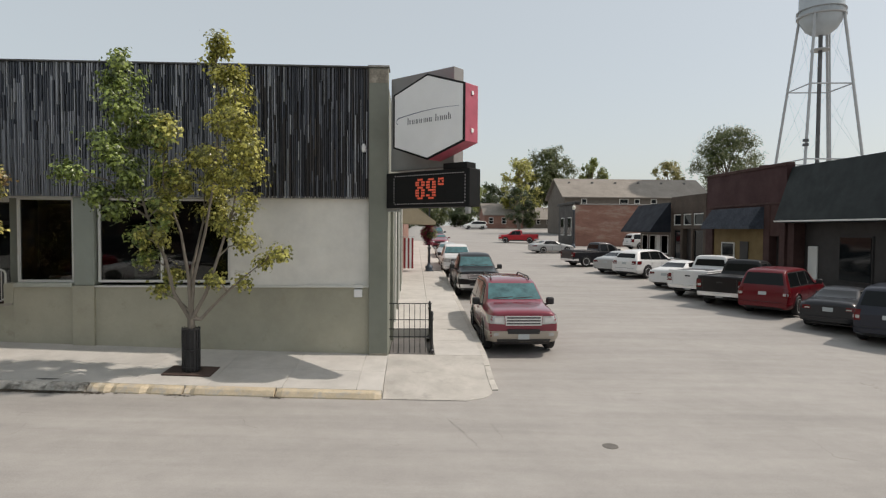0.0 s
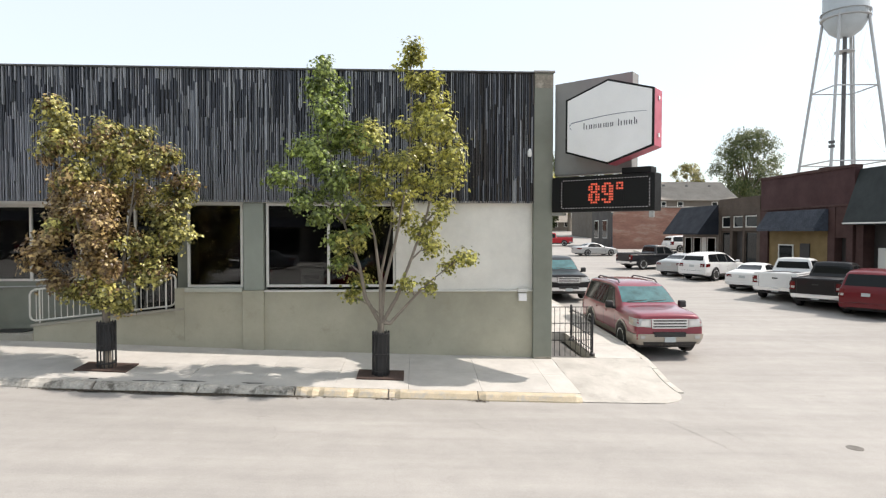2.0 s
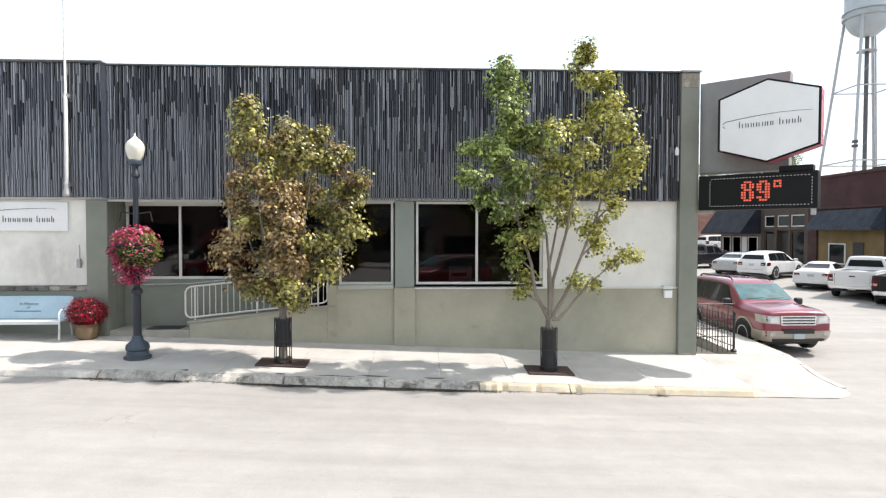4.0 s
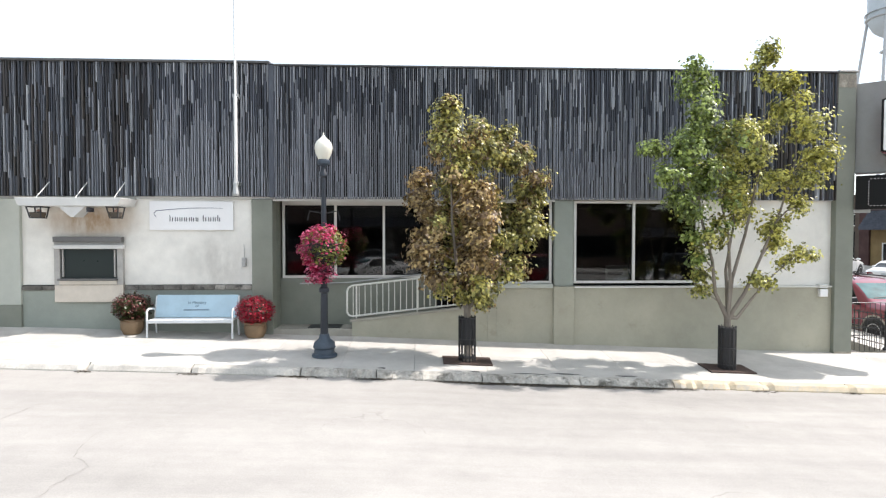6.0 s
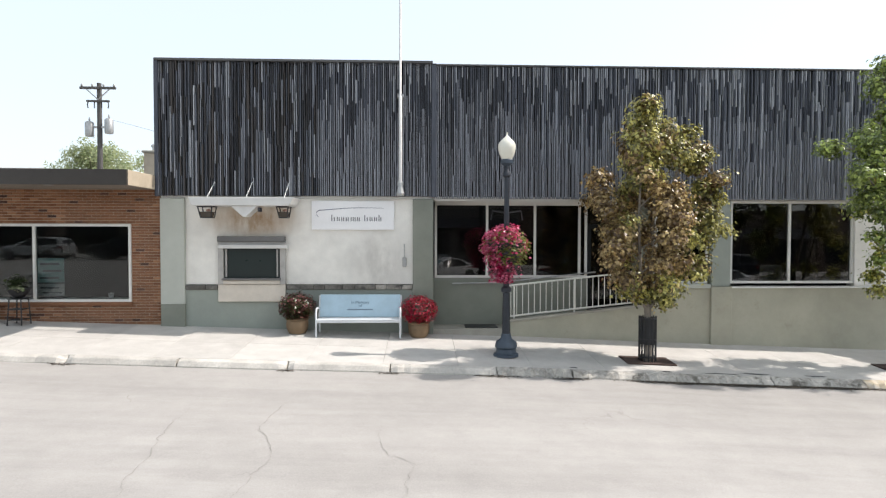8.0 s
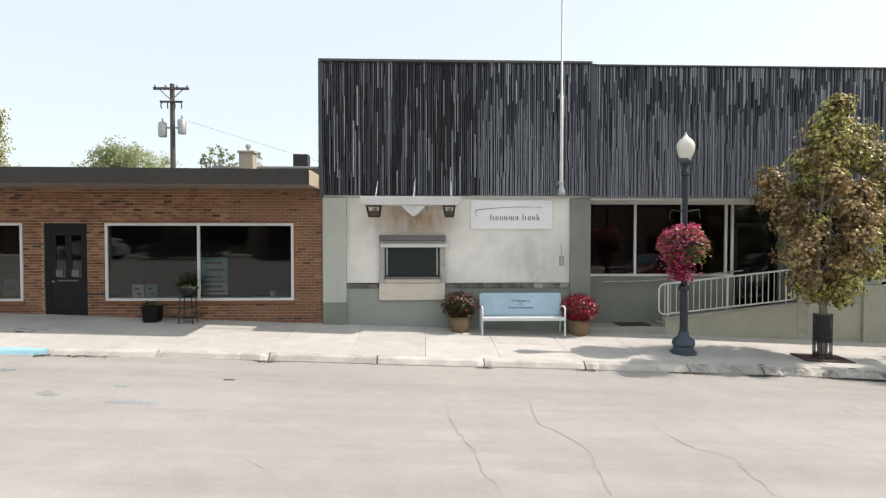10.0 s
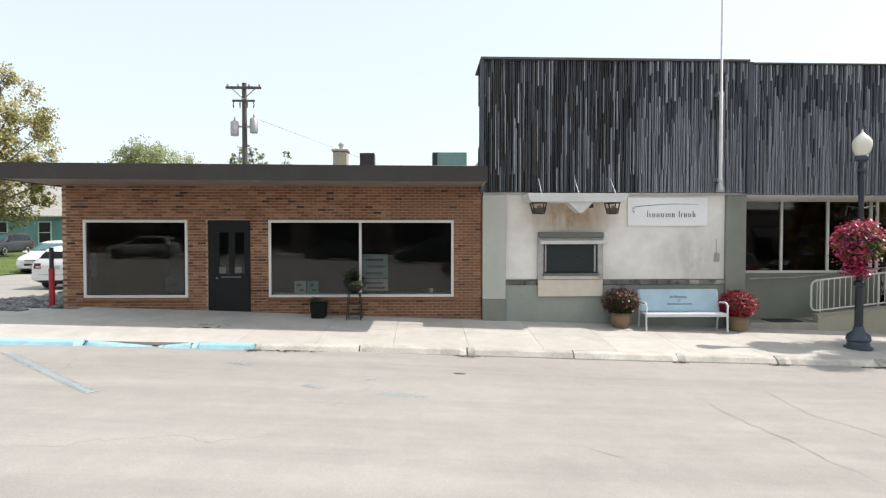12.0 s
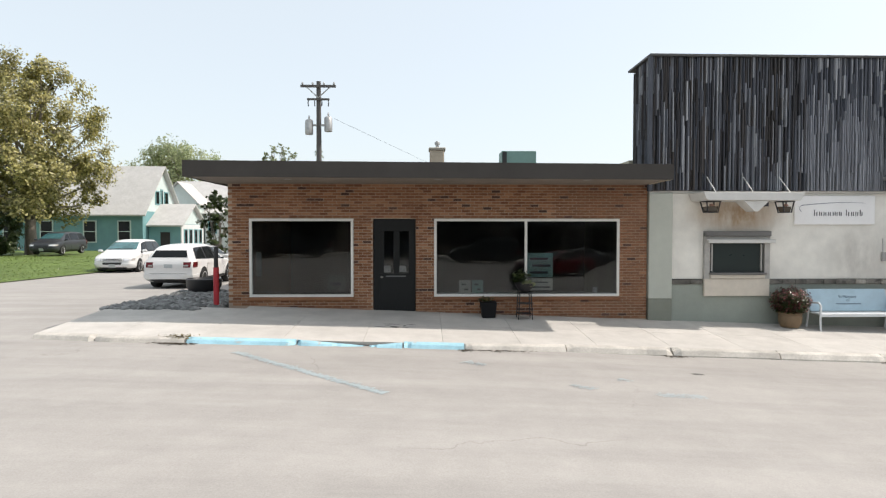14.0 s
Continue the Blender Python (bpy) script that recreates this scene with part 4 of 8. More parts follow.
def leaf_material(name, colour, second, amount, thin_share=0.25, third=None):
    m, nt, p = nodes_of(name)
    geo = nt.nodes.new("ShaderNodeNewGeometry")
    col = mix(nt, ramp(nt, geo.outputs["Random Per Island"], [(amount - 0.3, 0.0), (amount + 0.3, 1.0)]), colour, second)
    vec = where(nt)
    if third:
        col = mix(nt, ramp(nt, noise_node(nt, vec, 0.55, 3), [(0.44, 0.0), (0.58, 0.8)]), col, third)
    # Broad light and dark patches put some crown shading into the colour.
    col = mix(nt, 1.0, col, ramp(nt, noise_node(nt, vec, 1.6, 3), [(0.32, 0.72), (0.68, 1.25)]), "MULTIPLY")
    col = mix(nt, 1.0, col, ramp(nt, noise_node(nt, vec, 25, 2), [(0.3, 0.8), (0.7, 1.2)]), "MULTIPLY")
    nt.links.new(col, p.inputs["Base Color"])
    p.inputs["Roughness"].default_value = 0.34
    p.inputs["Specular IOR Level"].default_value = 0.5
    thin = nt.nodes.new("ShaderNodeBsdfTranslucent")
    nt.links.new(mix(nt, 1.0, col, (1.3, 1.3, 1.05), "MULTIPLY"), thin.inputs["Color"])
    blend = nt.nodes.new("ShaderNodeMixShader")
    blend.inputs[0].default_value = thin_share
    nt.links.new(p.outputs[0], blend.inputs[1])
    nt.links.new(thin.outputs[0], blend.inputs[2])
    nt.links.new(blend.outputs[0], nt.nodes["Material Output"].inputs["Surface"])
    return m


# Each maple pair runs from a shaded to a sunlit leaf tone.
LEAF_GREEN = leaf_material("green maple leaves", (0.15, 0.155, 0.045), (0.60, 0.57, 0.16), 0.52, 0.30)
# Fresh green, darkened to hold the shade of the left lobe.
LEAF_FRESH_SHADED = leaf_material("shaded fresh green maple leaves", (0.095, 0.13, 0.04), (0.36, 0.44, 0.12), 0.58, 0.26)
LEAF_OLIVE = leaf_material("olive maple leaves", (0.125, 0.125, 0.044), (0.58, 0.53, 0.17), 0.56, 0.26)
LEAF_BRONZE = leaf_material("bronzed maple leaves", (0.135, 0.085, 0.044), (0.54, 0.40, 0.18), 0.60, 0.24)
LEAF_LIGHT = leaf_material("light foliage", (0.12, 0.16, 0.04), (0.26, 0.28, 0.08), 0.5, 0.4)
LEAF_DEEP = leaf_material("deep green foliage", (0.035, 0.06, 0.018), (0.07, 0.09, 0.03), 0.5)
# Brighter copy of the deep green, with sunlight put into the colour.
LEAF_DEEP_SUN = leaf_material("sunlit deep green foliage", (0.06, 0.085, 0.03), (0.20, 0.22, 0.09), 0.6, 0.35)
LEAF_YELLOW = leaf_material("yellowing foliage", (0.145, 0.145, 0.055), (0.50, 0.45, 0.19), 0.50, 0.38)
# Haze of distance is mixed into this pair of leaf colours.
LEAF_HAZY = leaf_material("foliage paled by distance haze", (0.23, 0.28, 0.15), (0.36, 0.39, 0.22), 0.5, 0.4)
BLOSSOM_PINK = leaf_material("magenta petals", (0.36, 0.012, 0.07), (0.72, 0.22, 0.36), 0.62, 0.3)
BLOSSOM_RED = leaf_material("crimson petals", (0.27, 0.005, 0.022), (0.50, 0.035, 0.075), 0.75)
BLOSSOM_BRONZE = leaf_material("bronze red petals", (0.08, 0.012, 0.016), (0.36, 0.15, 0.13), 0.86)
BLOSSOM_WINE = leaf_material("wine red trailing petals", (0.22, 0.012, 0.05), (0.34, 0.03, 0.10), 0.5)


def leaf_blades(points, size, rng, centre=None, lobed=False):
    """Folded drooping blades that face up and outwards, one a point (or a point with its way out), in one mesh."""
    verts, faces = [], []
    for p in points:
        if isinstance(p, tuple):
            p, out = p
            n = (Vector((0, 0, 0.55)) + out * 0.95 + Vector([rng.gauss(0, 0.36) for _ in range(3)])).normalized()
        else:
            out = (p - Vector((0, 0, p.z - 0.4)) if centre is None else p - Vector(centre)).normalized()
            n = (Vector((0, 0, 0.7)) + out * 0.75 + Vector([rng.gauss(0, 0.42) for _ in range(3)])).normalized()
        d = Vector((0, 0, -1)) + Vector([rng.gauss(0, 0.6) for _ in range(3)])
        d = (d - n * d.dot(n)).normalized()
        s = n.cross(d)
        k = size * rng.uniform(0.6, 1.3)
        i = len(verts)
        if lobed:
            verts += [p - d * k * 0.5, p - d * k * 0.12 + s * k * 0.52 - n * k * 0.12, p + d * k * 0.14 + s * k * 0.2 - n * k * 0.04, p + d * k * 0.55 - n * k * 0.14, p + d * k * 0.14 - s * k * 0.2 - n * k * 0.04, p - d * k * 0.12 - s * k * 0.52 - n * k * 0.12]
            faces += [(i, i + 1, i + 2), (i, i + 2, i + 3), (i, i + 3, i + 4), (i, i + 4, i + 5)]
        else:
            verts += [p - d * k * 0.5, p + s * k * 0.36 - n * k * 0.08, p + d * k * 0.5 - n * k * 0.10, p - s * k * 0.36 - n * k * 0.08]
            faces += [(i, i + 1, i + 2), (i, i + 2, i + 3)]
    return verts, faces


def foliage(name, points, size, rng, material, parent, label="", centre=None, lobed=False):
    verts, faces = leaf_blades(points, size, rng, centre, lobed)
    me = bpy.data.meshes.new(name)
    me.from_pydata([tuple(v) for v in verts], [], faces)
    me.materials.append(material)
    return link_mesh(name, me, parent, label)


def ball_points(rng, n, c, r, inner=0.72, squash=(1, 1, 1)):
    out = []
    while len(out) < n:
        v = Vector([rng.gauss(0, 1) for _ in range(3)]).normalized() * rng.uniform(inner, 1.0) * (1 + 0.12 * math.sin(5 * len(out)))
        out.append(Vector(c) + Vector((v.x * r * squash[0], v.y * r * squash[1], v.z * r * squash[2])))
    return out


def street_lamp(at, basket=True, wine=False):
    rng = random.Random(int(at[1] * 10))
    post = thing("street_lamp", "slate blue cast-iron street lamp with acorn globe" + (" and hanging flower baskets" if basket else ""), "street lamp", "street lamps", at=at)
    part("base", lathe([(0.27, 0), (0.27, 0.05), (0.22, 0.07), (0.21, 0.16), (0.24, 0.2), (0.22, 0.3), (0.12, 0.38), (0.10, 0.48)], 16), LAMP_BLUE, post, smooth_angle=40)
    part("shaft", lathe([(0.085, 0.46), (0.075, 1.35), (0.11, 1.38), (0.11, 1.45), (0.065, 1.5), (0.06, 2.4), (0.05, 3.8), (0.085, 3.84), (0.085, 3.9), (0.05, 3.95), (0.045, 4.05)], 14), LAMP_DARK, post, smooth_angle=40)
    part("collar", lathe([(0.05, 4.04), (0.13, 4.10), (0.14, 4.16), (0.10, 4.2)], 14), LAMP_BLUE, post, smooth_angle=40)
    part("globe", lathe([(0.11, 4.19), (0.165, 4.3), (0.19, 4.42), (0.185, 4.5), (0.14, 4.58), (0.06, 4.65), (0.02, 4.70), (0.012, 4.76)], 18), GLOBE, post, "frosted cream acorn globe", smooth_angle=60)
    if basket:
        for sx in (-1, 1):
            part("hook", tube([(0.0, 0, 3.05), (sx * 0.3, 0, 3.1), (sx * 0.34, 0, 2.9)], 0.014, 6), BLACK_IRON, post)
        pot = part("basket", lathe([(0.16, 1.95), (0.32, 2.15), (0.42, 2.42)], 14), BLACK_IRON, post, "hanging flower basket")
        foliage("leaves", [p for p in ball_points(rng, 1500, (0, 0, 2.30), 0.50, 0.72, (1, 1, 0.92)) if p.z > 1.95], 0.075, rng, LEAF_LIGHT, pot, "yellow green trailing leaves")
        foliage("blossoms", [p for p in ball_points(rng, 2600, (0, 0, 2.32), 0.53, 0.84, (1, 1, 0.92)) if (p.z > 2.42 and p.x < 0.25) or p.x < -0.16 or rng.random() < 0.10], 0.075, rng, BLOSSOM_WINE if wine else BLOSSOM_PINK, pot, "bright magenta petunias")
        foliage("trailing_blossoms", [Vector((-0.08 + rng.gauss(0, 0.13), rng.gauss(0, 0.15), rng.uniform(1.58, 2.08))) for _ in range(1300)], 0.07, rng, BLOSSOM_WINE if wine else BLOSSOM_PINK, pot, "magenta trailing flowers")
    return post


street_lamp((-13.58, 12.77, walk_z(-13.58, 12.77)))
street_lamp((0.95, 35.8, side_z(0.95, 35.8)), True, True)
street_lamp((17.6, 64.0, gz(17.6, 64.0)), False)

# ---- bench and flower pots ----
BENCH_BLUE = surface("pale blue bench metal", (0.40, 0.54, 0.62), 0.35, grain=0.04, stain=0.1, stain_scale=3, bump=0.05)
LETTER_FADED = surface("faded bench lettering", (0.17, 0.23, 0.29), 0.6, bump=0.0)
BENCH_WHITE = surface("pale bench frame", (0.62, 0.64, 0.65), 0.45, stain=0.1, bump=0.0)
bench = thing("bench", "pale blue metal memorial bench against the bank wall", "bench", at=(-16.85, 14.18, walk_z(-16.85, 14.0)))
back = part("backrest", prism([(0.13, 0.44), (0.17, 0.44), (0.31, 0.96), (0.27, 0.96)], -0.95, 0.95, "x", bevel=0.006), BENCH_BLUE, bench, "pale blue panel backrest")
part("seat", prism([(-0.26, 0.40), (-0.26, 0.43), (0.13, 0.435), (0.13, 0.40)], -0.96, 0.96, "x", bevel=0.006), BENCH_WHITE, bench)
part("front_rail", box(-0.97, 0.97, -0.285, -0.262, 0.36, 0.435, 0.006), BENCH_WHITE, bench)
for words, z in (("In Memory", 0.78), ("of", 0.70)):
    me = text_mesh(words, 0.098, 0.003)
    me.transform(Matrix.Translation((0, 0.13 + (z - 0.44) * 0.27 - 0.006, z)) @ Matrix.Rotation(radians(75), 4, "X"))
    me.materials.append(LETTER_FADED)
    link_mesh("lettering", me, back)
part("lettering", box(-0.30, 0.30, 0.13 + 0.17 * 0.27 - 0.012, 0.13 + 0.17 * 0.27 - 0.004, 0.60, 0.625), LETTER_FADED, back)
for x in (-0.97, 0.97):
    part("leg", tube([(x, -0.27, 0), (x, -0.25, 0.3), (x, -0.26, 0.62), (x, -0.18, 0.68), (x, 0.1, 0.66), (x, 0.2, 0.62)], 0.024, 8), BENCH_WHITE, bench, smooth_angle=60)
    part("rear_leg", tube([(x, 0.26, 0), (x, 0.2, 0.3), (x, 0.18, 0.5), (x, 0.29, 0.94)], 0.024, 8), BENCH_WHITE, bench, smooth_angle=60)

POT_TAN = surface("tan clay pot", (0.19, 0.125, 0.068), 0.6, grain=0.1, stain=0.2, stain_scale=5, bump=0.1)
for x, blossom, green, words in ((-18.32, BLOSSOM_BRONZE, 1900, "round tan pot of dark red and bronze mums"), (-15.45, BLOSSOM_RED, 350, "round tan pot of bright red mums")):
    rng = random.Random(int(-x * 7))
    pot = thing("flower_pot", words, "flower pot", "pots beside the bench", at=(x, 14.28, walk_z(x, 14.28)))
    part("pot", lathe([(0.19, 0), (0.25, 0.12), (0.26, 0.26), (0.24, 0.31), (0.27, 0.33), (0.26, 0.36)], 18), POT_TAN, pot, smooth_angle=40)
    foliage("leaves", ball_points(rng, green, (0, 0, 0.62), 0.41, 0.6, (1, 1, 0.78)), 0.07, rng, LEAF_DEEP, pot, "dark green leaves")
    foliage("blossoms", ball_points(rng, 2600 if green < 1000 else 1500, (0, 0, 0.64), 0.44, 0.8, (1, 1, 0.78)), 0.05, rng, blossom, pot, "dense round head of flowers")

# ---- plant stand and pot by the shop ----
LEAF_CREAM = leaf_material("cream leaf", (0.34, 0.34, 0.22), (0.16, 0.22, 0.10), 0.5)
stand = thing("plant_stand", "dark iron plant stand holding a leafy plant", "plant stand", at=(-24.68, 14.2, walk_z(-24.68, 14.2)))
for sx in (-0.13, 0.13):
    for sy in (-0.13, 0.13):
        part("leg", tube([(sx * 1.25, sy * 1.25, 0), (sx, sy, 0.62)], 0.013, 6), BLACK_IRON, stand)
for z in (0.12, 0.36, 0.6):
    part("shelf", box(-0.16, 0.16, -0.16, 0.16, z, z + 0.016), BLACK_IRON, stand)
part("bowl", lathe([(0.08, 0.62), (0.16, 0.70), (0.24, 0.82), (0.25, 0.84)], 14), BLACK_IRON, stand)
rng = random.Random(5)
foliage("pale_leaves", ball_points(rng, 150, (0.04, -0.14, 0.84), 0.17, 0.3, (1.1, 0.6, 0.5)), 0.085, rng, LEAF_CREAM, stand, "cream and pale green leaves")
foliage("dark_leaves", ball_points(rng, 190, (-0.06, 0.05, 0.98), 0.24, 0.3, (1.15, 1, 0.75)), 0.10, rng, LEAF_DEEP, stand)
POT_BLACK = surface("black glazed pot", (0.008, 0.008, 0.009), 0.6, stain=0.1, bump=0.0, spec=0.15)
urn = thing("flower_pot", "black square planter with a small plant", "flower pot", at=(-25.52, 14.25, walk_z(-25.52, 14.25)))
part("pot", prism([(-0.15, 0), (0.15, 0), (0.19, 0.36), (-0.19, 0.36)], -0.16, 0.16, bevel=0.01), POT_BLACK, urn)
foliage("leaves", ball_points(rng, 90, (-0.06, 0, 0.42), 0.15, 0.3, (1.3, 1, 0.5)), 0.07, rng, LEAF_DEEP, urn)

# ---- bollard, barrel planter, rock bed ----
POST_RED = surface("red post paint", (0.42, 0.02, 0.03), 0.5, stain=0.15, bump=0.0)
bollard = thing("bollard", "red steel post with a black upper part", "bollard", at=(-31.98, 14.75, walk_z(-31.98, 14.75) - 0.05))
part("lower", tube([(0, 0, 0), (0, 0, 0.92)], 0.065, 12), POST_RED, bollard, smooth_angle=50)
part("upper", tube([(0, 0, 0.92), (0, 0, 1.42)], 0.05, 12), BLACK_IRON, bollard, smooth_angle=50)
barrel = thing("planter", "dark round barrel planter on the rock bed", "planter", at=(-34.3, 20.2, 1.14))
part("tub", lathe([(0.46, 0), (0.55, 0.2), (0.56, 0.42), (0.52, 0.44), (0.48, 0.36)], 20), BLACK_IRON, barrel, smooth_angle=40)
part("soil", lathe([(0.47, 0.34), (0.2, 0.37)], 16), INSIDE_DARK, barrel)
ROCK = surface("grey landscaping rock", (0.19, 0.195, 0.19), 0.9, grain=0.25, grain_scale=20, stain=0.3, stain_scale=3, bump=0.5, by_island=0.5)
def bed_z(x, y):
    """The rock bed starts level with the pavement and falls away behind it."""
    return walk_z(x, 14.0) - 0.03 + (gz(x, 20.5) + 0.03 - walk_z(x, 14.0)) * smooth(14.0, 20.5, y)


def bed_left(y):
    return lerp_table([(13.9, -34.15), (15.7, -34.2), (21.0, -35.2)], y)


bm = bmesh.new()
rows = []
for j in range(15):
    y = 13.96 + 0.5 * j
    rows.append([bm.verts.new((x, y, bed_z(x, y) + dz)) for x, dz in [(bed_left(y) - 0.25, -0.2)] + [(bed_left(y) + (-31.66 - bed_left(y)) * k / 6, 0.0) for k in range(7)]])
for a, b in zip(rows, rows[1:]):
    for k in range(7):
        bm.faces.new((a[k], a[k + 1], b[k + 1], b[k]))
SOIL = surface("dark gritty soil", (0.075, 0.07, 0.062), 0.95, grain=0.3, grain_scale=30, stain=0.3)
setting("ground", bm, SOIL, "dark soil under the landscaping rocks", "ground")
rng = random.Random(11)
bm = bmesh.new()
for _ in range(1500):
    y = 13.92 + 6.8 * rng.random() ** 1.3
    x = rng.uniform(bed_left(y) - 0.1, -31.72 if y > 14.35 else -32.15)
    r = rng.uniform(0.045, 0.13)
    own = bmesh.new()
    bmesh.ops.create_icosphere(own, subdivisions=1, radius=r)
    for v in own.verts:
        v.co *= rng.uniform(0.7, 1.15)
        v.co.z *= 0.6
    merge(bm, own, Matrix.Translation((x, y, bed_z(x, y) + 0.025)))
tagged(part("rocks", bm, ROCK), "bed of loose grey landscaping rocks", "rocks", "", "stuff")

DRY_WEED = leaf_material("dry weed", (0.20, 0.17, 0.08), (0.10, 0.08, 0.04), 0.5)
weeds = thing("weeds", "clump of dry weeds at the end of the blue kerb", "weeds", at=(-31.5, 11.34, walk_z(-31.5, 11.34)))
rng = random.Random(19)
foliage("blades", [Vector((rng.gauss(0, 0.17), rng.gauss(0, 0.05), rng.uniform(0.0, 0.07))) for _ in range(260)], 0.045, rng, DRY_WEED, weeds)

# ---- stair fence beside the bank ----
fence = site("iron_fence", "black wrought-iron fence round the basement stairwell", "fence", at=(0.3, 15.6, 0.1))
fz = side_z(0.3, 15.5)
for y in (14.75,):
    for k in range(8):
        x = -0.5 + 0.135 * k
        part("picket", tube([(x, y, fz), (x, y, fz + 1.24)], 0.008, 5), BLACK_IRON, fence)
    for z in (0.40, 0.60, 0.83, 1.24):
        part("rail", tube([(-0.6, y, fz + z), (0.47, y, fz + z)], 0.012, 6), BLACK_IRON, fence)
for k in range(12):
    y = 14.9 + 0.16 * k
    part("picket", tube([(0.47, y, fz), (0.47, y, fz + 0.95)], 0.010, 5), BLACK_IRON, fence)
for z in (0.15, 0.5, 0.9):
    part("rail", tube([(0.47, 14.75, fz + z), (0.47, 16.8, fz + z)], 0.014, 6), BLACK_IRON, fence)
for y in (14.75, 16.8):
    post = part("newel", lathe([(0.07, 0), (0.07, 0.05), (0.03, 0.09), (0.028, 0.8), (0.05, 0.84), (0.03, 0.9), (0.045, 0.98), (0.02, 1.05)], 10, at=(0.47, y, fz)), BLACK_IRON, fence, smooth_angle=40)
# Shallow dark slab; its colour stands for the shade of a deep stairwell.
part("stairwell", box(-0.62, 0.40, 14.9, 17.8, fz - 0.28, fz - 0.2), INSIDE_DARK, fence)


# ---- vehicles ----

from mathutils.bvhtree import BVHTree

TYRE = surface("tyre rubber", (0.018, 0.018, 0.018), 0.8, stain=0.1, bump=0.1)
RIM = surface("alloy wheel", (0.72, 0.72, 0.72), 0.4, 0.1, stain=0.1, bump=0.0)
CHROME = surface("chrome trim", (0.80, 0.80, 0.80), 0.25, 0.5, stain=0.05, bump=0.0)
BLACK_TRIM = surface("black plastic trim", (0.022, 0.022, 0.023), 0.55, bump=0.05)
CAR_GLASS = surface("tinted car glass", (0.008, 0.010, 0.011), 0.06, grain=0.02, stain=0.05, bump=0.0, spec=0.22)
# The uneven teal holds some sky reflection besides the tint of the glass.
SHIELD_GLASS = surface("windscreen glass", (0.055, 0.145, 0.155), 0.04, grain=0.02, stain=0.45, stain_scale=2.5, bump=0.0, spec=0.7)
HEAD_LENS = surface("clear headlight lens", (0.50, 0.50, 0.49), 0.12, 0.3, stain=0.1, bump=0.0)
AMBER = surface("pale amber lens", (0.48, 0.42, 0.36), 0.2, stain=0.1, bump=0.0)
TAIL_LENS = surface("red tail lens", (0.12, 0.006, 0.008), 0.2, stain=0.1, bump=0.0)
PLATE = surface("number plate", (0.42, 0.46, 0.47), 0.5, stain=0.1, bump=0.0)


def paint(name, colour, metal=0.15, shine=0.4):
    return surface(name, colour, 0.34, metal * 0.4, grain=0.03, grain_scale=200, stain=0.06, stain_scale=2, bump=0.0, coat=shine, spec=0.35)


PAINT = {"maroon": paint("maroon car paint", (0.215, 0.020, 0.040), shine=1.0), "red": paint("bright red car paint", (0.12, 0.002, 0.007), shine=0.3), "black": paint("black car paint", (0.006, 0.006, 0.007), shine=0.2),
         "white": paint("white car paint", (0.70, 0.70, 0.69), 0.0), "silver": paint("silver car paint", (0.42, 0.43, 0.43), 0.5), "charcoal": paint("charcoal car paint", (0.014, 0.015, 0.019), shine=0.25),
         "navy": paint("dark blue car paint", (0.012, 0.015, 0.026), shine=0.25), "grey": paint("grey car paint", (0.10, 0.105, 0.115), 0.3), "scarlet": paint("scarlet truck paint", (0.42, 0.010, 0.018)), "slate": paint("dark slate car paint", (0.045, 0.05, 0.058), 0.3), "gold": paint("champagne trim paint", (0.36, 0.32, 0.27), 0.3)}

# stations from nose to tail: along, sill, belt, top, half width at belt, half width at top
FORMS = {}
SUV_LINES = [
    (2.62, 0.44, 0.94, 1.13, 0.88, 0.78), (2.60, 0.41, 1.04, 1.21, 0.96, 0.84), (2.30, 0.31, 1.11, 1.26, 0.99, 0.88), (1.40, 0.30, 1.14, 1.30, 1.0, 0.88), (1.20, 0.30, 1.15, 1.33, 1.0, 0.86),
    (0.48, 0.30, 1.16, 1.86, 1.0, 0.77), (-0.1, 0.30, 1.16, 1.95, 1.0, 0.76), (-1.9, 0.30, 1.17, 1.93, 0.99, 0.75), (-2.40, 0.32, 1.17, 1.88, 0.98, 0.75), (-2.58, 0.36, 1.14, 1.20, 0.97, 0.88), (-2.62, 0.40, 0.90, 1.0, 0.94, 0.84)]
FORMS["suv"] = dict(length=5.2, wheels=(1.62, -1.40), tyre=0.415, rows=SUV_LINES,
    shield=(4, 5), rear=(8, 9), glass=[(0.98, 0.36, 0.02, 0.02), (-0.08, -0.08, -1.0, -1.0), (-1.10, -1.10, -2.26, -2.14)], seams=(1.02, -0.03, -1.05), lamp_z=0.98)
WAGON_LINES = [
    (2.40, 0.44, 0.66, 0.78, 0.80, 0.70), (2.30, 0.34, 0.80, 0.92, 0.90, 0.78), (2.05, 0.30, 0.92, 1.02, 0.94, 0.82), (1.30, 0.28, 1.02, 1.12, 0.96, 0.84), (1.10, 0.28, 1.03, 1.15, 0.96, 0.82),
    (0.28, 0.28, 1.05, 1.64, 0.96, 0.70), (-0.3, 0.28, 1.06, 1.72, 0.96, 0.69), (-1.6, 0.28, 1.10, 1.68, 0.95, 0.68), (-2.05, 0.30, 1.12, 1.58, 0.94, 0.66), (-2.36, 0.36, 1.06, 1.12, 0.93, 0.82), (-2.41, 0.40, 0.84, 0.94, 0.90, 0.80)]
FORMS["wagon"] = dict(length=4.8, wheels=(1.50, -1.38), tyre=0.375, rows=WAGON_LINES,
    shield=(4, 5), rear=(8, 9), glass=[(0.90, 0.26, 0.0, 0.0), (-0.09, -0.09, -0.95, -0.95), (-1.05, -1.05, -1.98, -1.75)], seams=(0.95, -0.05, -1.0), lamp_z=0.76)
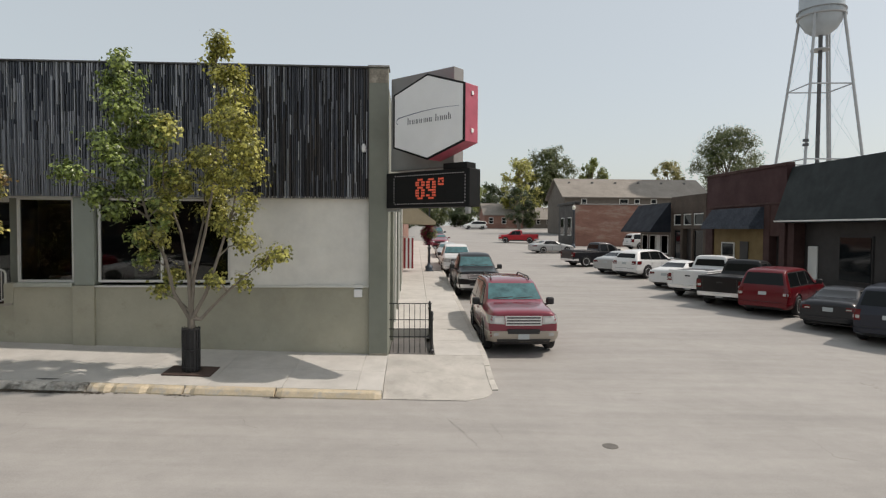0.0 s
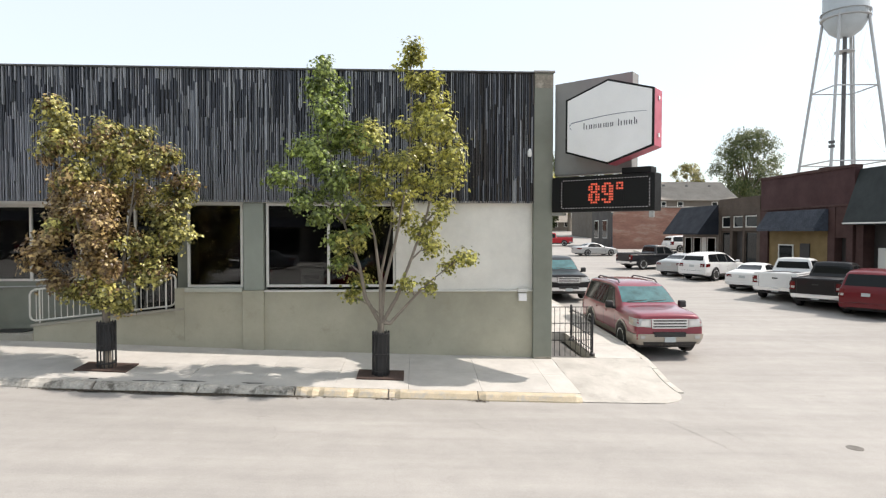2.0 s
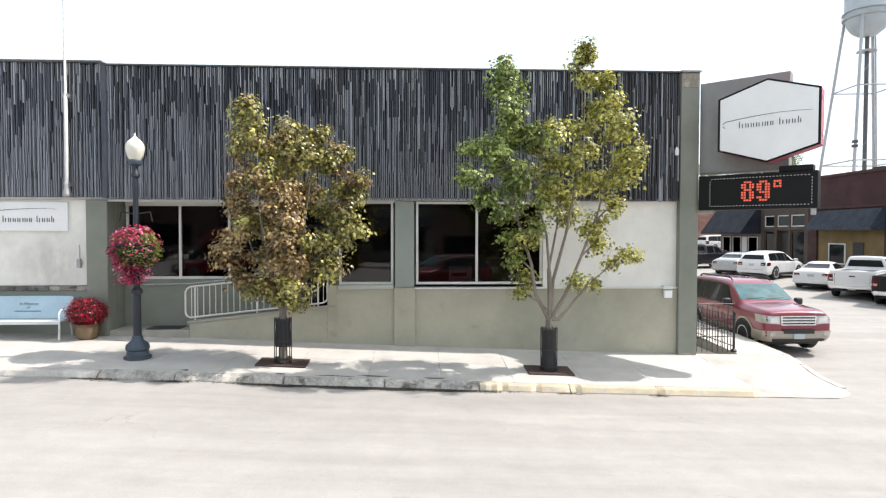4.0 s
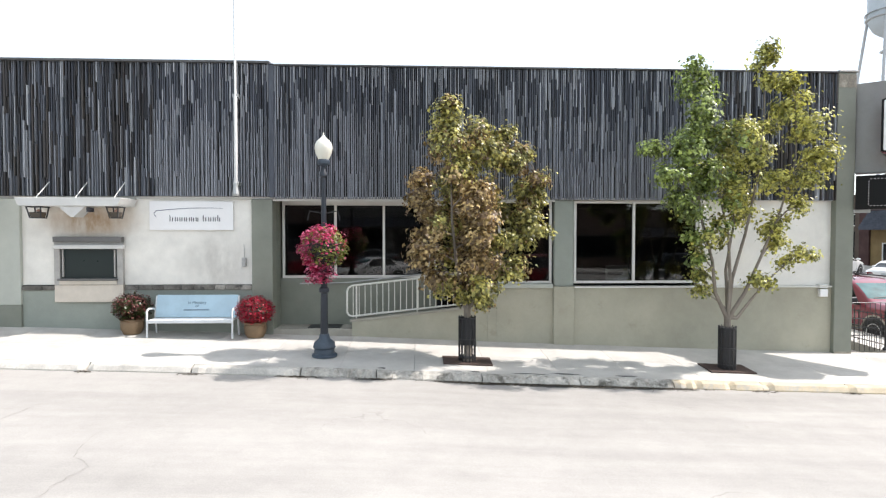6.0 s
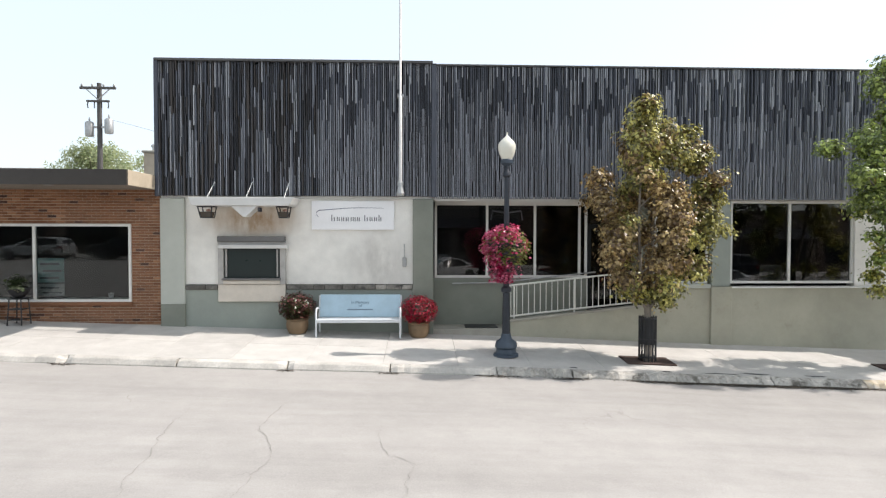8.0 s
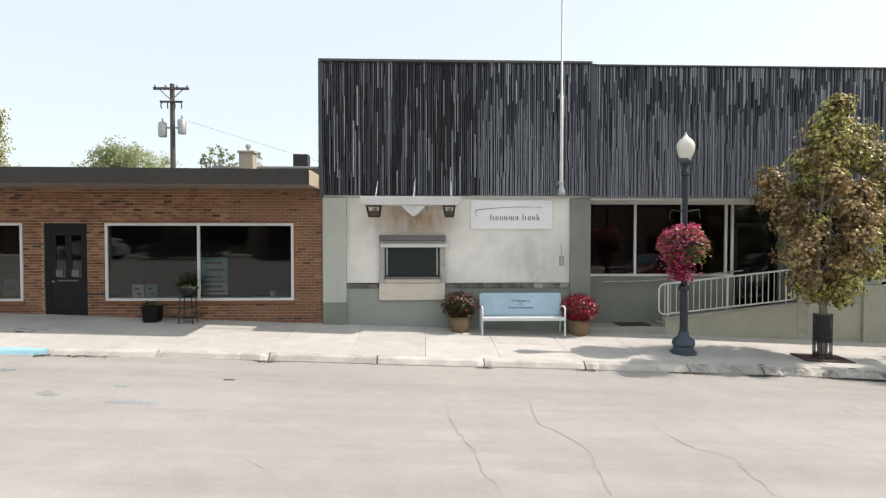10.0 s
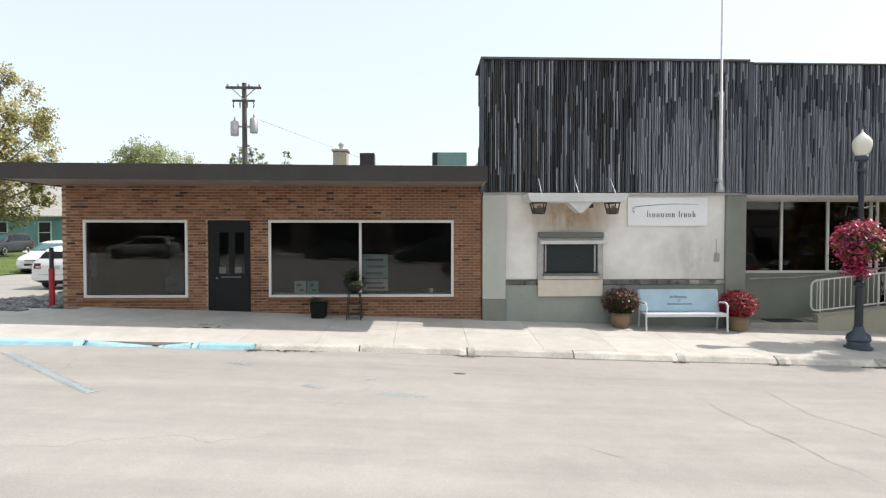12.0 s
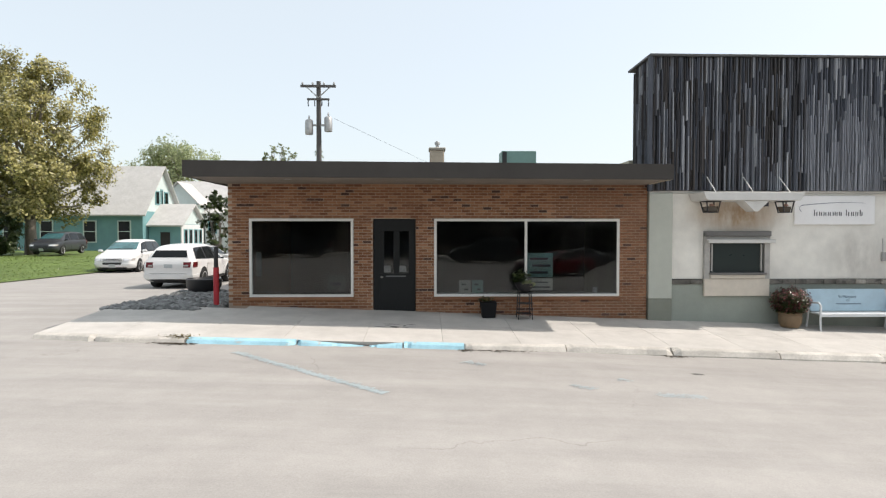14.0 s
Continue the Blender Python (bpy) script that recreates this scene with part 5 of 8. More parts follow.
SEDAN_LINES = [
    (2.40, 0.38, 0.56, 0.64, 0.78, 0.66), (2.28, 0.28, 0.68, 0.78, 0.88, 0.74), (1.9, 0.24, 0.80, 0.88, 0.91, 0.78), (1.15, 0.22, 0.88, 0.97, 0.92, 0.80), (0.95, 0.22, 0.90, 1.0, 0.92, 0.78),
    (0.15, 0.22, 0.92, 1.36, 0.92, 0.62), (-0.3, 0.22, 0.93, 1.44, 0.92, 0.60), (-0.95, 0.22, 0.95, 1.38, 0.92, 0.60), (-1.55, 0.24, 0.97, 1.06, 0.91, 0.76), (-2.32, 0.30, 0.94, 1.05, 0.89, 0.76), (-2.42, 0.34, 0.78, 0.88, 0.86, 0.74)]
FORMS["sedan"] = dict(length=4.8, wheels=(1.48, -1.32), tyre=0.33, rows=SEDAN_LINES,
    shield=(4, 5), rear=(7, 8), glass=[(0.72, 0.14, -0.22, -0.22), (-0.30, -0.30, -1.28, -0.92)], seams=(0.80, -0.26, -1.1), lamp_z=0.62)
PICKUP_LINES = [
    (2.97, 0.42, 0.88, 1.10, 0.92, 0.80), (2.94, 0.40, 1.02, 1.20, 0.98, 0.86), (2.65, 0.38, 1.08, 1.20, 0.99, 0.88), (1.75, 0.36, 1.14, 1.26, 1.0, 0.88), (1.55, 0.36, 1.16, 1.30, 1.0, 0.86),
    (0.90, 0.36, 1.18, 1.82, 1.0, 0.74), (0.5, 0.36, 1.18, 1.93, 1.0, 0.73), (-0.32, 0.36, 1.18, 1.93, 1.0, 0.73), (-0.44, 0.36, 1.18, 1.90, 1.0, 0.73), (-0.50, 0.36, 1.18, 1.26, 1.0, 0.90), (-0.60, 0.36, 1.18, 1.24, 1.0, 0.92), (-2.92, 0.44, 1.18, 1.27, 1.0, 0.94), (-2.96, 0.48, 1.16, 1.26, 0.99, 0.93)]
FORMS["pickup"] = dict(length=5.9, wheels=(1.90, -1.75), tyre=0.42, bed=-0.66, rows=PICKUP_LINES,
    shield=(4, 5), rear=(8, 9), glass=[(1.36, 0.86, 0.42, 0.42), (0.32, 0.32, -0.36, -0.30)], seams=(1.42, 0.37, -0.5), lamp_z=0.97)
VAN_LINES = [
    (2.45, 0.40, 0.62, 0.70, 0.80, 0.70), (2.34, 0.30, 0.76, 0.86, 0.91, 0.78), (2.0, 0.26, 0.90, 1.0, 0.96, 0.82), (1.55, 0.24, 0.98, 1.10, 0.98, 0.82), (1.4, 0.24, 1.0, 1.14, 0.98, 0.80),
    (0.45, 0.24, 1.02, 1.64, 0.98, 0.70), (-0.2, 0.24, 1.03, 1.74, 0.98, 0.70), (-1.9, 0.24, 1.05, 1.70, 0.97, 0.69), (-2.22, 0.28, 1.05, 1.60, 0.96, 0.68), (-2.40, 0.38, 1.0, 1.08, 0.94, 0.80), (-2.45, 0.42, 0.78, 0.86, 0.90, 0.78)]
FORMS["van"] = dict(length=4.9, wheels=(1.45, -1.45), tyre=0.34, rows=VAN_LINES,
    shield=(4, 5), rear=(8, 9), glass=[(1.15, 0.50, 0.22, 0.22), (0.10, 0.10, -1.0, -1.0), (-1.10, -1.10, -2.14, -2.06)], seams=(1.2, 0.16, -1.05), lamp_z=0.70)


def spline(points, per, closed):
    """Points of a smooth curve drawn through a run of control points (rows of an array)."""
    n = len(points)
    out = []
    for k in range(n if closed else n - 1):
        four = [points[(k + j) % n] if closed else points[min(n - 1, max(0, k + j))] for j in (-1, 0, 1, 2)]
        for q in range(per):
            t = q / per
            w = ((1 - t) ** 3 / 6, (3 * t ** 3 - 6 * t * t + 4) / 6, (-3 * t ** 3 + 3 * t * t + 3 * t + 1) / 6, t ** 3 / 6)
            out.append(sum(f * p for f, p in zip(w, four)))
    if not closed:
        out.append(points[-1])
    return np.array(out)


def body_shell(rows):
    """The body as rings from nose to tail: vertices and faces."""
    rings = []
    for x, sill, belt, top, w, wt in rows:
        mid = 0.5 * sill + 0.5 * belt
        half = [(0.0, sill), (w * 0.80, sill), (w * 0.95, sill + 0.03), (w * 0.985, sill + 0.14), (w * 1.01, mid), (w * 1.01, belt - 0.10), (w * 0.985, belt), (w * 0.975, belt + 0.01), (0.5 * (w * 0.975 + wt), 0.5 * (belt + top) - 0.012),
                (wt + 0.01, top - 0.06), (wt - 0.035, top - 0.012), (wt - 0.14, top + 0.004), (wt * 0.5, top + 0.022), (0.0, top + 0.028)]
        rings.append([(x, y, z) for y, z in half + [(-y, z) for y, z in half[-2:0:-1]]])
    grid = np.array(rings)
    for end in (0, -1):
        cap = grid[end].copy()
        cap[:, 1:] = cap[:, 1:].mean(0) + (cap[:, 1:] - cap[:, 1:].mean(0)) * 0.93
        grid = np.concatenate([cap[None], grid]) if end == 0 else np.concatenate([grid, cap[None]])
    fine = np.array([spline(ring, 3, True) for ring in grid])
    fine = spline(fine, 5, False)
    m, n = fine.shape[:2]
    verts = [tuple(map(float, v)) for v in fine.reshape(-1, 3)]
    faces = [(i * n + k, i * n + (k + 1) % n, (i + 1) * n + (k + 1) % n, (i + 1) * n + k) for i in range(m - 1) for k in range(n)]
    faces += [tuple(range(n)), tuple(range((m - 1) * n, m * n))[::-1]]
    return verts, faces


SHELLS = {}


def shell_of(kind):
    if kind not in SHELLS:
        verts, faces = body_shell(FORMS[kind]["rows"])
        SHELLS[kind] = (verts, faces, BVHTree.FromPolygons([Vector(v) for v in verts], faces))
    return SHELLS[kind]


def station(rows, x):
    for a, b in zip(rows, rows[1:]):
        if b[0] <= x <= a[0]:
            u = (a[0] - x) / max(1e-6, a[0] - b[0])
            return [p + (q - p) * u for p, q in zip(a, b)]
    return list(rows[-1] if x < rows[-1][0] else rows[0])


def skin(tree, ray, quad, nu, nv, lift, deep=0.02, spare=None):
    """A plate that lies on the body: four corners in the ray's own terms, spread over it."""
    bm = bmesh.new()
    fronts, backs = [], []
    for i in range(nu + 1):
        for j in range(nv + 1):
            u, v = i / nu, j / nv
            p, q = ((1 - u) * (1 - v) * a + u * (1 - v) * b + u * v * c + (1 - u) * v * d for a, b, c, d in zip(*quad))
            start, way = ray(p, q)
            hit, normal, _, _ = tree.ray_cast(start, way)
            if hit is None:
                hit, normal = (spare(p, q) if spare else tree.find_nearest(start + way * 2)[0]), -way
            if normal.dot(way) > 0:
                normal = -normal
            fronts.append(bm.verts.new(hit + normal * lift))
            backs.append(bm.verts.new(hit - normal * deep))
    w = nv + 1
    for i in range(nu):
        for j in range(nv):
            k = (i * w + j, (i + 1) * w + j, (i + 1) * w + j + 1, i * w + j + 1)
            bm.faces.new([fronts[x] for x in k])
            bm.faces.new([backs[x] for x in k[::-1]])
    rim = [j for j in range(w)] + [i * w + nv for i in range(1, nu + 1)] + [nu * w + j for j in range(nv - 1, -1, -1)] + [i * w for i in range(nu - 1, 0, -1)]
    for a, b in zip(rim, rim[1:] + rim[:1]):
        bm.faces.new((fronts[a], fronts[b], backs[b], backs[a]))
    bmesh.ops.recalc_face_normals(bm, faces=bm.faces)
    return bm


def vehicle(name, kind, colour, at, heading, label, group="", trim=None, scale=1.0, rack=False):
    form = FORMS[kind]
    rows = form["rows"]
    nose, tail, half = rows[0][0], rows[-1][0], max(r[4] for r in rows)
    verts, faces, tree = shell_of(kind)
    car = thing(name, label, "pickup truck" if kind == "pickup" else "car", group, at=at, turn=heading)
    car.scale = (scale, scale, scale)
    coat = PAINT[colour]
    tall = kind in ("suv", "pickup")
    bm = bmesh.new()
    made = [bm.verts.new(v) for v in verts]
    for f in faces:
        bm.faces.new([made[k] for k in f])
    bmesh.ops.recalc_face_normals(bm, faces=bm.faces)
    part("body", bm, coat, car, smooth_angle=60)

    def sideways(s):
        return lambda x, z: (Vector((x, s * 3, z)), Vector((0, -s, 0)))

    def cabin(s):
        def ray(x, u):
            r = station(rows, x)
            return Vector((x, s * 3, r[2] + (r[3] - r[2]) * u)), Vector((0, -s, 0))
        return ray

    def round_the(end, back):
        cx = end - math.copysign(back, end)
        def ray(a, z):
            way = Vector((math.copysign(1, end) * math.cos(radians(a)), math.sin(radians(a)), 0))
            return Vector((cx, 0, z)) + way * 4, -way
        return ray

    def ahead(end):
        return lambda y, z: (Vector((math.copysign(6, end), y, z)), Vector((-math.copysign(1, end), 0, 0)))

    def add(pname, ray, quad, nu, nv, material, lift=0.006, deep=0.02, owner=None, label="", spare=None, angle=40):
        return part(pname, skin(tree, ray, quad, nu, nv, lift, deep, spare), material, owner or car, label, smooth_angle=angle)

    # glass
    first, last = form["glass"][0], form["glass"][-1]
    pillar = BLACK_TRIM
    for s in (-1, 1):
        add("window_band", cabin(s), ((first[0] + 0.07, 0.05), (last[2] - 0.05, 0.05), (last[3] - 0.04, 0.85), (first[1] + 0.03, 0.85)), 14, 3, pillar, 0.004)
        for xb0, xt0, xb1, xt1 in form["glass"]:
            add("side_window", cabin(s), ((xb0, 0.10), (xb1, 0.10), (xt1, 0.80), (xt0, 0.80)), 6, 3, CAR_GLASS, 0.010)
    a, b = rows[form["shield"][0]], rows[form["shield"][1]]
    lo, hi = a[3] + 0.06, b[3] - 0.05
    shield = add("windscreen", ahead(nose), ((-a[5] + 0.05, lo), (a[5] - 0.05, lo), (b[5] - 0.06, hi), (-b[5] + 0.06, hi)), 10, 5, SHIELD_GLASS, 0.008)
    for y in (-0.35, 0.25):
        add("wiper", ahead(nose), ((y - 0.30, lo + 0.012), (y + 0.30, lo + 0.05), (y + 0.30, lo + 0.065), (y - 0.30, lo + 0.027)), 4, 1, BLACK_TRIM, 0.02, owner=shield)
    b, a = rows[form["rear"][0]], rows[form["rear"][1]]
    boxy = kind in ("suv", "van", "wagon")
    lo, hi = a[3] + (0.10 if boxy else 0.17 if kind == "pickup" else 0.05), b[3] - (0.10 if boxy else 0.14 if kind == "pickup" else 0.06)
    add("rear_window", ahead(tail), ((-b[5] - 0.03, lo), (b[5] + 0.03, lo), (b[5] - 0.08, hi), (-b[5] + 0.08, hi)), 8, 4, CAR_GLASS, 0.008)
    # wheels
    r = form["tyre"]
    lip = PAINT[trim] if trim else coat
    for wx in form["wheels"]:
        for s in (-1, 1):
            y = s * (half - 0.085)
            turn = Matrix.Translation((wx, y, r)) @ Matrix.Rotation(radians(90), 4, "X")
            tyre = lathe([(r * 0.66, -0.125), (r * 0.93, -0.13), (r, -0.09), (r, 0.09), (r * 0.93, 0.13), (r * 0.66, 0.125)], 24)
            bmesh.ops.transform(tyre, matrix=turn, verts=tyre.verts)
            wheel = part("wheel", tyre, TYRE, car, smooth_angle=40)
            rim = lathe([(r * 0.69, 0.112), (r * 0.69, 0.130), (r * 0.61, 0.124), (r * 0.60, 0.09)], 20)
            for k in range(6):
                spoke = box(0.04, r * 0.64, -0.058, 0.058, 0.088, 0.122, 0.008)
                merge(rim, spoke, Matrix.Rotation(2 * math.pi * k / 6, 4, "Z"))
            merge(rim, lathe([(0.085, 0.07), (0.08, 0.115), (0.03, 0.12)], 10))
            if s > 0:
                bmesh.ops.transform(rim, matrix=Matrix.Rotation(math.pi, 4, "X"), verts=rim.verts)
            bmesh.ops.transform(rim, matrix=turn, verts=rim.verts)
            part("rim", rim, RIM, wheel, smooth_angle=40)

            def polar(a, q, wx=wx, s=s):
                return Vector((wx + q * math.cos(radians(a)), s * 3, r + 0.01 + q * math.sin(radians(a)))), Vector((0, -s, 0))

            def flank(a, q, wx=wx, s=s):
                return Vector((wx + q * math.cos(radians(a)), s * (half - 0.03), r + 0.01 + q * math.sin(radians(a))))
            dip = -math.degrees(math.asin(min(0.9, max(0.0, (r - rows[5][1] - 0.02) / (r + 0.07)))))
            add("wheel_arch", polar, ((dip, r * 0.75), (180 - dip, r * 0.75), (180 - dip, r + 0.07), (dip, r + 0.07)), 18, 3, BLACK_TRIM, 0.004, spare=flank)
            add("arch_lip", polar, ((dip, r + 0.07), (180 - dip, r + 0.07), (180 - dip, r + 0.12), (dip, r + 0.12)), 18, 1, lip, 0.022, spare=flank)
    # front
    lz = form["lamp_z"]
    fr = round_the(nose, 0.9)
    top, bot = (0.12, 0.13) if tall else (0.07, 0.065)
    for s in (-1, 1):
        lamp = add("headlight", fr, ((s * 30, lz - bot * 0.9), (s * 62, lz - bot * 0.5), (s * 66, lz + top * 1.05), (s * 31, lz + top * 0.95)), 8, 3, HEAD_LENS, 0.014, label="clear headlight")
        add("reflector", fr, ((s * 33, lz - bot * 0.55), (s * 42, lz - bot * 0.5), (s * 42, lz + top * 0.6), (s * 33, lz + top * 0.6)), 3, 2, CHROME, 0.019, owner=lamp)
        add("indicator", fr, ((s * 52, lz - bot * 0.3), (s * 60, lz - bot * 0.2), (s * 62, lz + top * 0.7), (s * 52, lz + top * 0.6)), 3, 2, AMBER, 0.019, owner=lamp)
    frame_coat = CHROME if tall else coat
    grille = add("grille", fr, ((-29, lz - bot * 1.1), (29, lz - bot * 1.1), (30, lz + top), (-30, lz + top)), 10, 2, frame_coat, 0.03, label="chrome framed grille" if tall else "")
    n = 3 if tall else 2
    for k in range(n):
        z0 = lz - bot * 0.95 + k * (top + bot * 0.95) / n
        add("slot", fr, ((-27.5, z0 + 0.012), (27.5, z0 + 0.012), (27.5, z0 + (top + bot) / n * 0.62), (-27.5, z0 + (top + bot) / n * 0.62)), 8, 1, BLACK_TRIM, 0.034, owner=grille)
    low = rows[1][1]
    bumper_coat = PAINT[trim] if trim else (CHROME if kind == "pickup" else coat)
    tb = 0.27 if trim else 0.22
    bumper = add("front_bumper", fr, ((-72, low), (72, low), (70, low + tb), (-70, low + tb)), 20, 3, bumper_coat, 0.045, 0.03)
    add("air_intake", fr, ((-26, low + tb * 0.72), (26, low + tb * 0.72), (27, low + tb + 0.05), (-27, low + tb + 0.05)), 8, 1, BLACK_TRIM, 0.052, owner=bumper)
    add("lower_intake", fr, ((-40, low + 0.01), (40, low + 0.01), (40, low + 0.05), (-40, low + 0.05)), 8, 1, BLACK_TRIM, 0.052, owner=bumper)
    if trim:
        for q in (-1, 1):
            add("fog_lamp", fr, ((q * 38, low + 0.14), (q * 43, low + 0.14), (q * 43, low + 0.23), (q * 38, low + 0.23)), 2, 2, HEAD_LENS, 0.056, owner=bumper, label="round fog lamp")
    add("front_plate", ahead(nose), ((-0.155, low + 0.05), (0.155, low + 0.05), (0.155, low + 0.19), (-0.155, low + 0.19)), 2, 1, PLATE, 0.07, label="pale number plate")
    # tail
    re = round_the(tail, 0.9)
    tz, th, ta, tb2 = {"suv": (0.98, 0.36, 40, 56), "van": (0.92, 0.34, 40, 56), "wagon": (0.94, 0.20, 32, 62), "sedan": (0.80, 0.13, 30, 58), "pickup": (0.98, 0.34, 40, 52)}[kind]
    for s in (-1, 1):
        sx = 180 if tail < 0 else 0
        lamp = add("tail_light", re, ((s * ta, tz - th / 2), (s * tb2, tz - th / 2), (s * (tb2 + 3), tz + th / 2), (s * (ta + 1), tz + th / 2)), 6, 3, TAIL_LENS, 0.012, label="red tail light")
        add("reversing_lamp", re, ((s * (ta + 1), tz - th * 0.3), (s * (ta + 8), tz - th * 0.3), (s * (ta + 8), tz - th * 0.02), (s * (ta + 1), tz - th * 0.02)), 2, 1, HEAD_LENS, 0.016, owner=lamp)
    rl = rows[-2][1] - 0.02
    rear_bumper = add("rear_bumper", re, ((-70, rl), (70, rl), (68, rl + 0.22), (-68, rl + 0.22)), 18, 3, CHROME if kind == "pickup" else bumper_coat, 0.05, 0.03)
    if kind != "pickup":
        add("lower_valance", re, ((-50, rl + 0.0), (50, rl + 0.0), (50, rl + 0.07), (-50, rl + 0.07)), 8, 1, BLACK_TRIM, 0.056, owner=rear_bumper)
    pz = rl + 0.05 if kind == "pickup" else rows[-1][2] - (0.10 if kind == "sedan" else 0.02)
    add("rear_plate", ahead(tail), ((-0.155, pz), (0.155, pz), (0.155, pz + 0.14), (-0.155, pz + 0.14)), 2, 1, PLATE, 0.062 if kind == "pickup" else 0.014, label="pale number plate")
    if boxy:
        add("tailgate_seam", ahead(tail), ((-0.70, rl + 0.26), (0.70, rl + 0.26), (0.70, rl + 0.272), (-0.70, rl + 0.272)), 6, 1, BLACK_TRIM, 0.003)
    if kind == "pickup":
        add("tailgate_handle", ahead(tail), ((-0.12, 1.03), (0.12, 1.03), (0.12, 1.09), (-0.12, 1.09)), 2, 1, BLACK_TRIM, 0.012)
        for q in (-1, 1):
            add("tailgate_seam", ahead(tail), ((q * 0.70, 0.66), (q * 0.712, 0.66), (q * 0.712, 1.2), (q * 0.70, 1.2)), 1, 4, BLACK_TRIM, 0.003)
        part("bed_floor", box(tail + 0.12, form["bed"] - 0.12, -0.80, 0.80, 1.262, 1.278), BLACK_TRIM, car, "dark truck bed")
        for s in (-1, 1):
            part("bed_rail", box(tail + 0.04, form["bed"] - 0.02, s * 0.87 - 0.07, s * 0.87 + 0.07, 1.22, 1.32, 0.025, segments=2), coat, car, smooth_angle=50)
        part("tailgate_top", box(tail + 0.01, tail + 0.10, -0.85, 0.85, 1.18, 1.32, 0.025, segments=2), coat, car, smooth_angle=50)
    # sides
    for s in (-1, 1):
        w = station(rows, form["seams"][0])[4]
        belt = station(rows, form["seams"][0])[2]
        mirror = part("mirror", box(form["seams"][0] - 0.20, form["seams"][0] - 0.06, s * (w + 0.14) - 0.12, s * (w + 0.14) + 0.12, belt + 0.05, belt + (0.27 if tall else 0.20), 0.05, segments=3), BLACK_TRIM if tall else coat, car, smooth_angle=60)
        part("mirror_arm", box(form["seams"][0] - 0.17, form["seams"][0] - 0.09, s * (w - 0.02) - 0.08, s * (w - 0.02) + 0.08, belt + 0.03, belt + 0.09, 0.01), BLACK_TRIM, mirror)
        for x in form["seams"]:
            _, sill, belt, _, w, _ = station(rows, x)
            add("door_seam", sideways(s), ((x - 0.007, sill + 0.14), (x + 0.007, sill + 0.14), (x + 0.007, belt + 0.02), (x - 0.007, belt + 0.02)), 1, 4, BLACK_TRIM, 0.003)
        for x in form["seams"][1:]:
            belt = station(rows, x)[2]
            add("door_handle", sideways(s), ((x + 0.06, belt - 0.14), (x + 0.27, belt - 0.14), (x + 0.27, belt - 0.10), (x + 0.06, belt - 0.10)), 2, 1, coat, 0.028)
        x0, x1, sill = form["wheels"][1] + r + 0.12, form["wheels"][0] - r - 0.12, rows[5][1]
        add("side_cladding", sideways(s), ((x0, sill + 0.03), (x1, sill + 0.03), (x1, sill + (0.27 if trim else 0.12)), (x0, sill + (0.27 if trim else 0.12))), 6, 2, PAINT[trim] if trim else (BLACK_TRIM if kind != "sedan" else coat), 0.014)
        if tall:
            part("step", box(x0 + 0.1, x1 - 0.1, s * half * 0.97 - 0.09, s * half * 0.97 + 0.05, sill - 0.03, sill + 0.02, 0.015), BLACK_TRIM, car)
    part("underside", box(tail + 0.35, nose - 0.35, -half * 0.80, half * 0.80, rows[5][1] - 0.06, rows[5][1] + 0.03, 0.02), BLACK_TRIM, car)
    if rack:
        for s in (-1, 1):
            part("roof_rail", tube([(0.25, s * 0.60, 1.92), (0.1, s * 0.60, 2.0), (-1.7, s * 0.60, 2.0), (-1.9, s * 0.60, 1.92)], 0.022, 8), BLACK_TRIM, car, smooth_angle=60)
    return car


def on_road(x, y):
    return (x, y, gz(x, y))


def tail_at(kind, x, y, heading, scale=1.0):
    """Centre of a car whose near rear wheel stands at x, y."""
    f = FORMS[kind]
    h = radians(heading)
    fx, fy = math.cos(h), math.sin(h)
    back_x, side = -f["wheels"][1] * scale, 0.85 * scale
    return on_road(x + fx * back_x + fy * side, y + fy * back_x - fx * side)


vehicle("suv", "suv", "maroon", on_road(3.06, 18.72), -90, "maroon SUV with champagne lower trim parked at the kerb", "cars along the side street", trim="gold", rack=True, scale=1.0)
vehicle("pickup", "pickup", "black", on_road(3.05, 29.9), -90, "black heavy pickup with chrome bumper parked at the kerb", "cars along the side street", scale=1.02)
vehicle("pickup", "pickup", "white", on_road(2.75, 38.6), -90, "white pickup truck parked at the kerb", "cars along the side street", scale=0.97)
vehicle("sedan", "sedan", "silver", on_road(2.75, 47.5), -90, "silver sedan parked at the kerb", "cars along the side street")
vehicle("sedan", "sedan", "maroon", on_road(2.7, 63.0), -90, "dark red sedan parked at the kerb", "cars along the side street")
vehicle("suv", "suv", "charcoal", on_road(2.7, 72.0), -90, "dark SUV parked at the kerb", "cars along the side street", scale=0.95)

ANGLE = 40
ROW = "cars parked at an angle"
vehicle("suv", "suv", "navy", tail_at("suv", 15.0, 18.7, ANGLE, 0.95), ANGLE, "dark blue SUV parked at an angle", ROW, scale=0.95)
vehicle("sedan", "sedan", "charcoal", tail_at("sedan", 14.6, 20.9, ANGLE), ANGLE, "charcoal sedan parked at an angle", ROW)
vehicle("suv", "suv", "red", tail_at("suv", 14.1, 23.8, ANGLE, 0.95), ANGLE, "bright red SUV parked at an angle", ROW, scale=0.95)
vehicle("pickup", "pickup", "black", tail_at("pickup", 13.4, 25.8, ANGLE), ANGLE, "black pickup truck parked at an angle", ROW)
vehicle("pickup", "pickup", "white", tail_at("pickup", 13.2, 28.3, ANGLE), ANGLE, "white pickup truck parked at an angle", ROW)
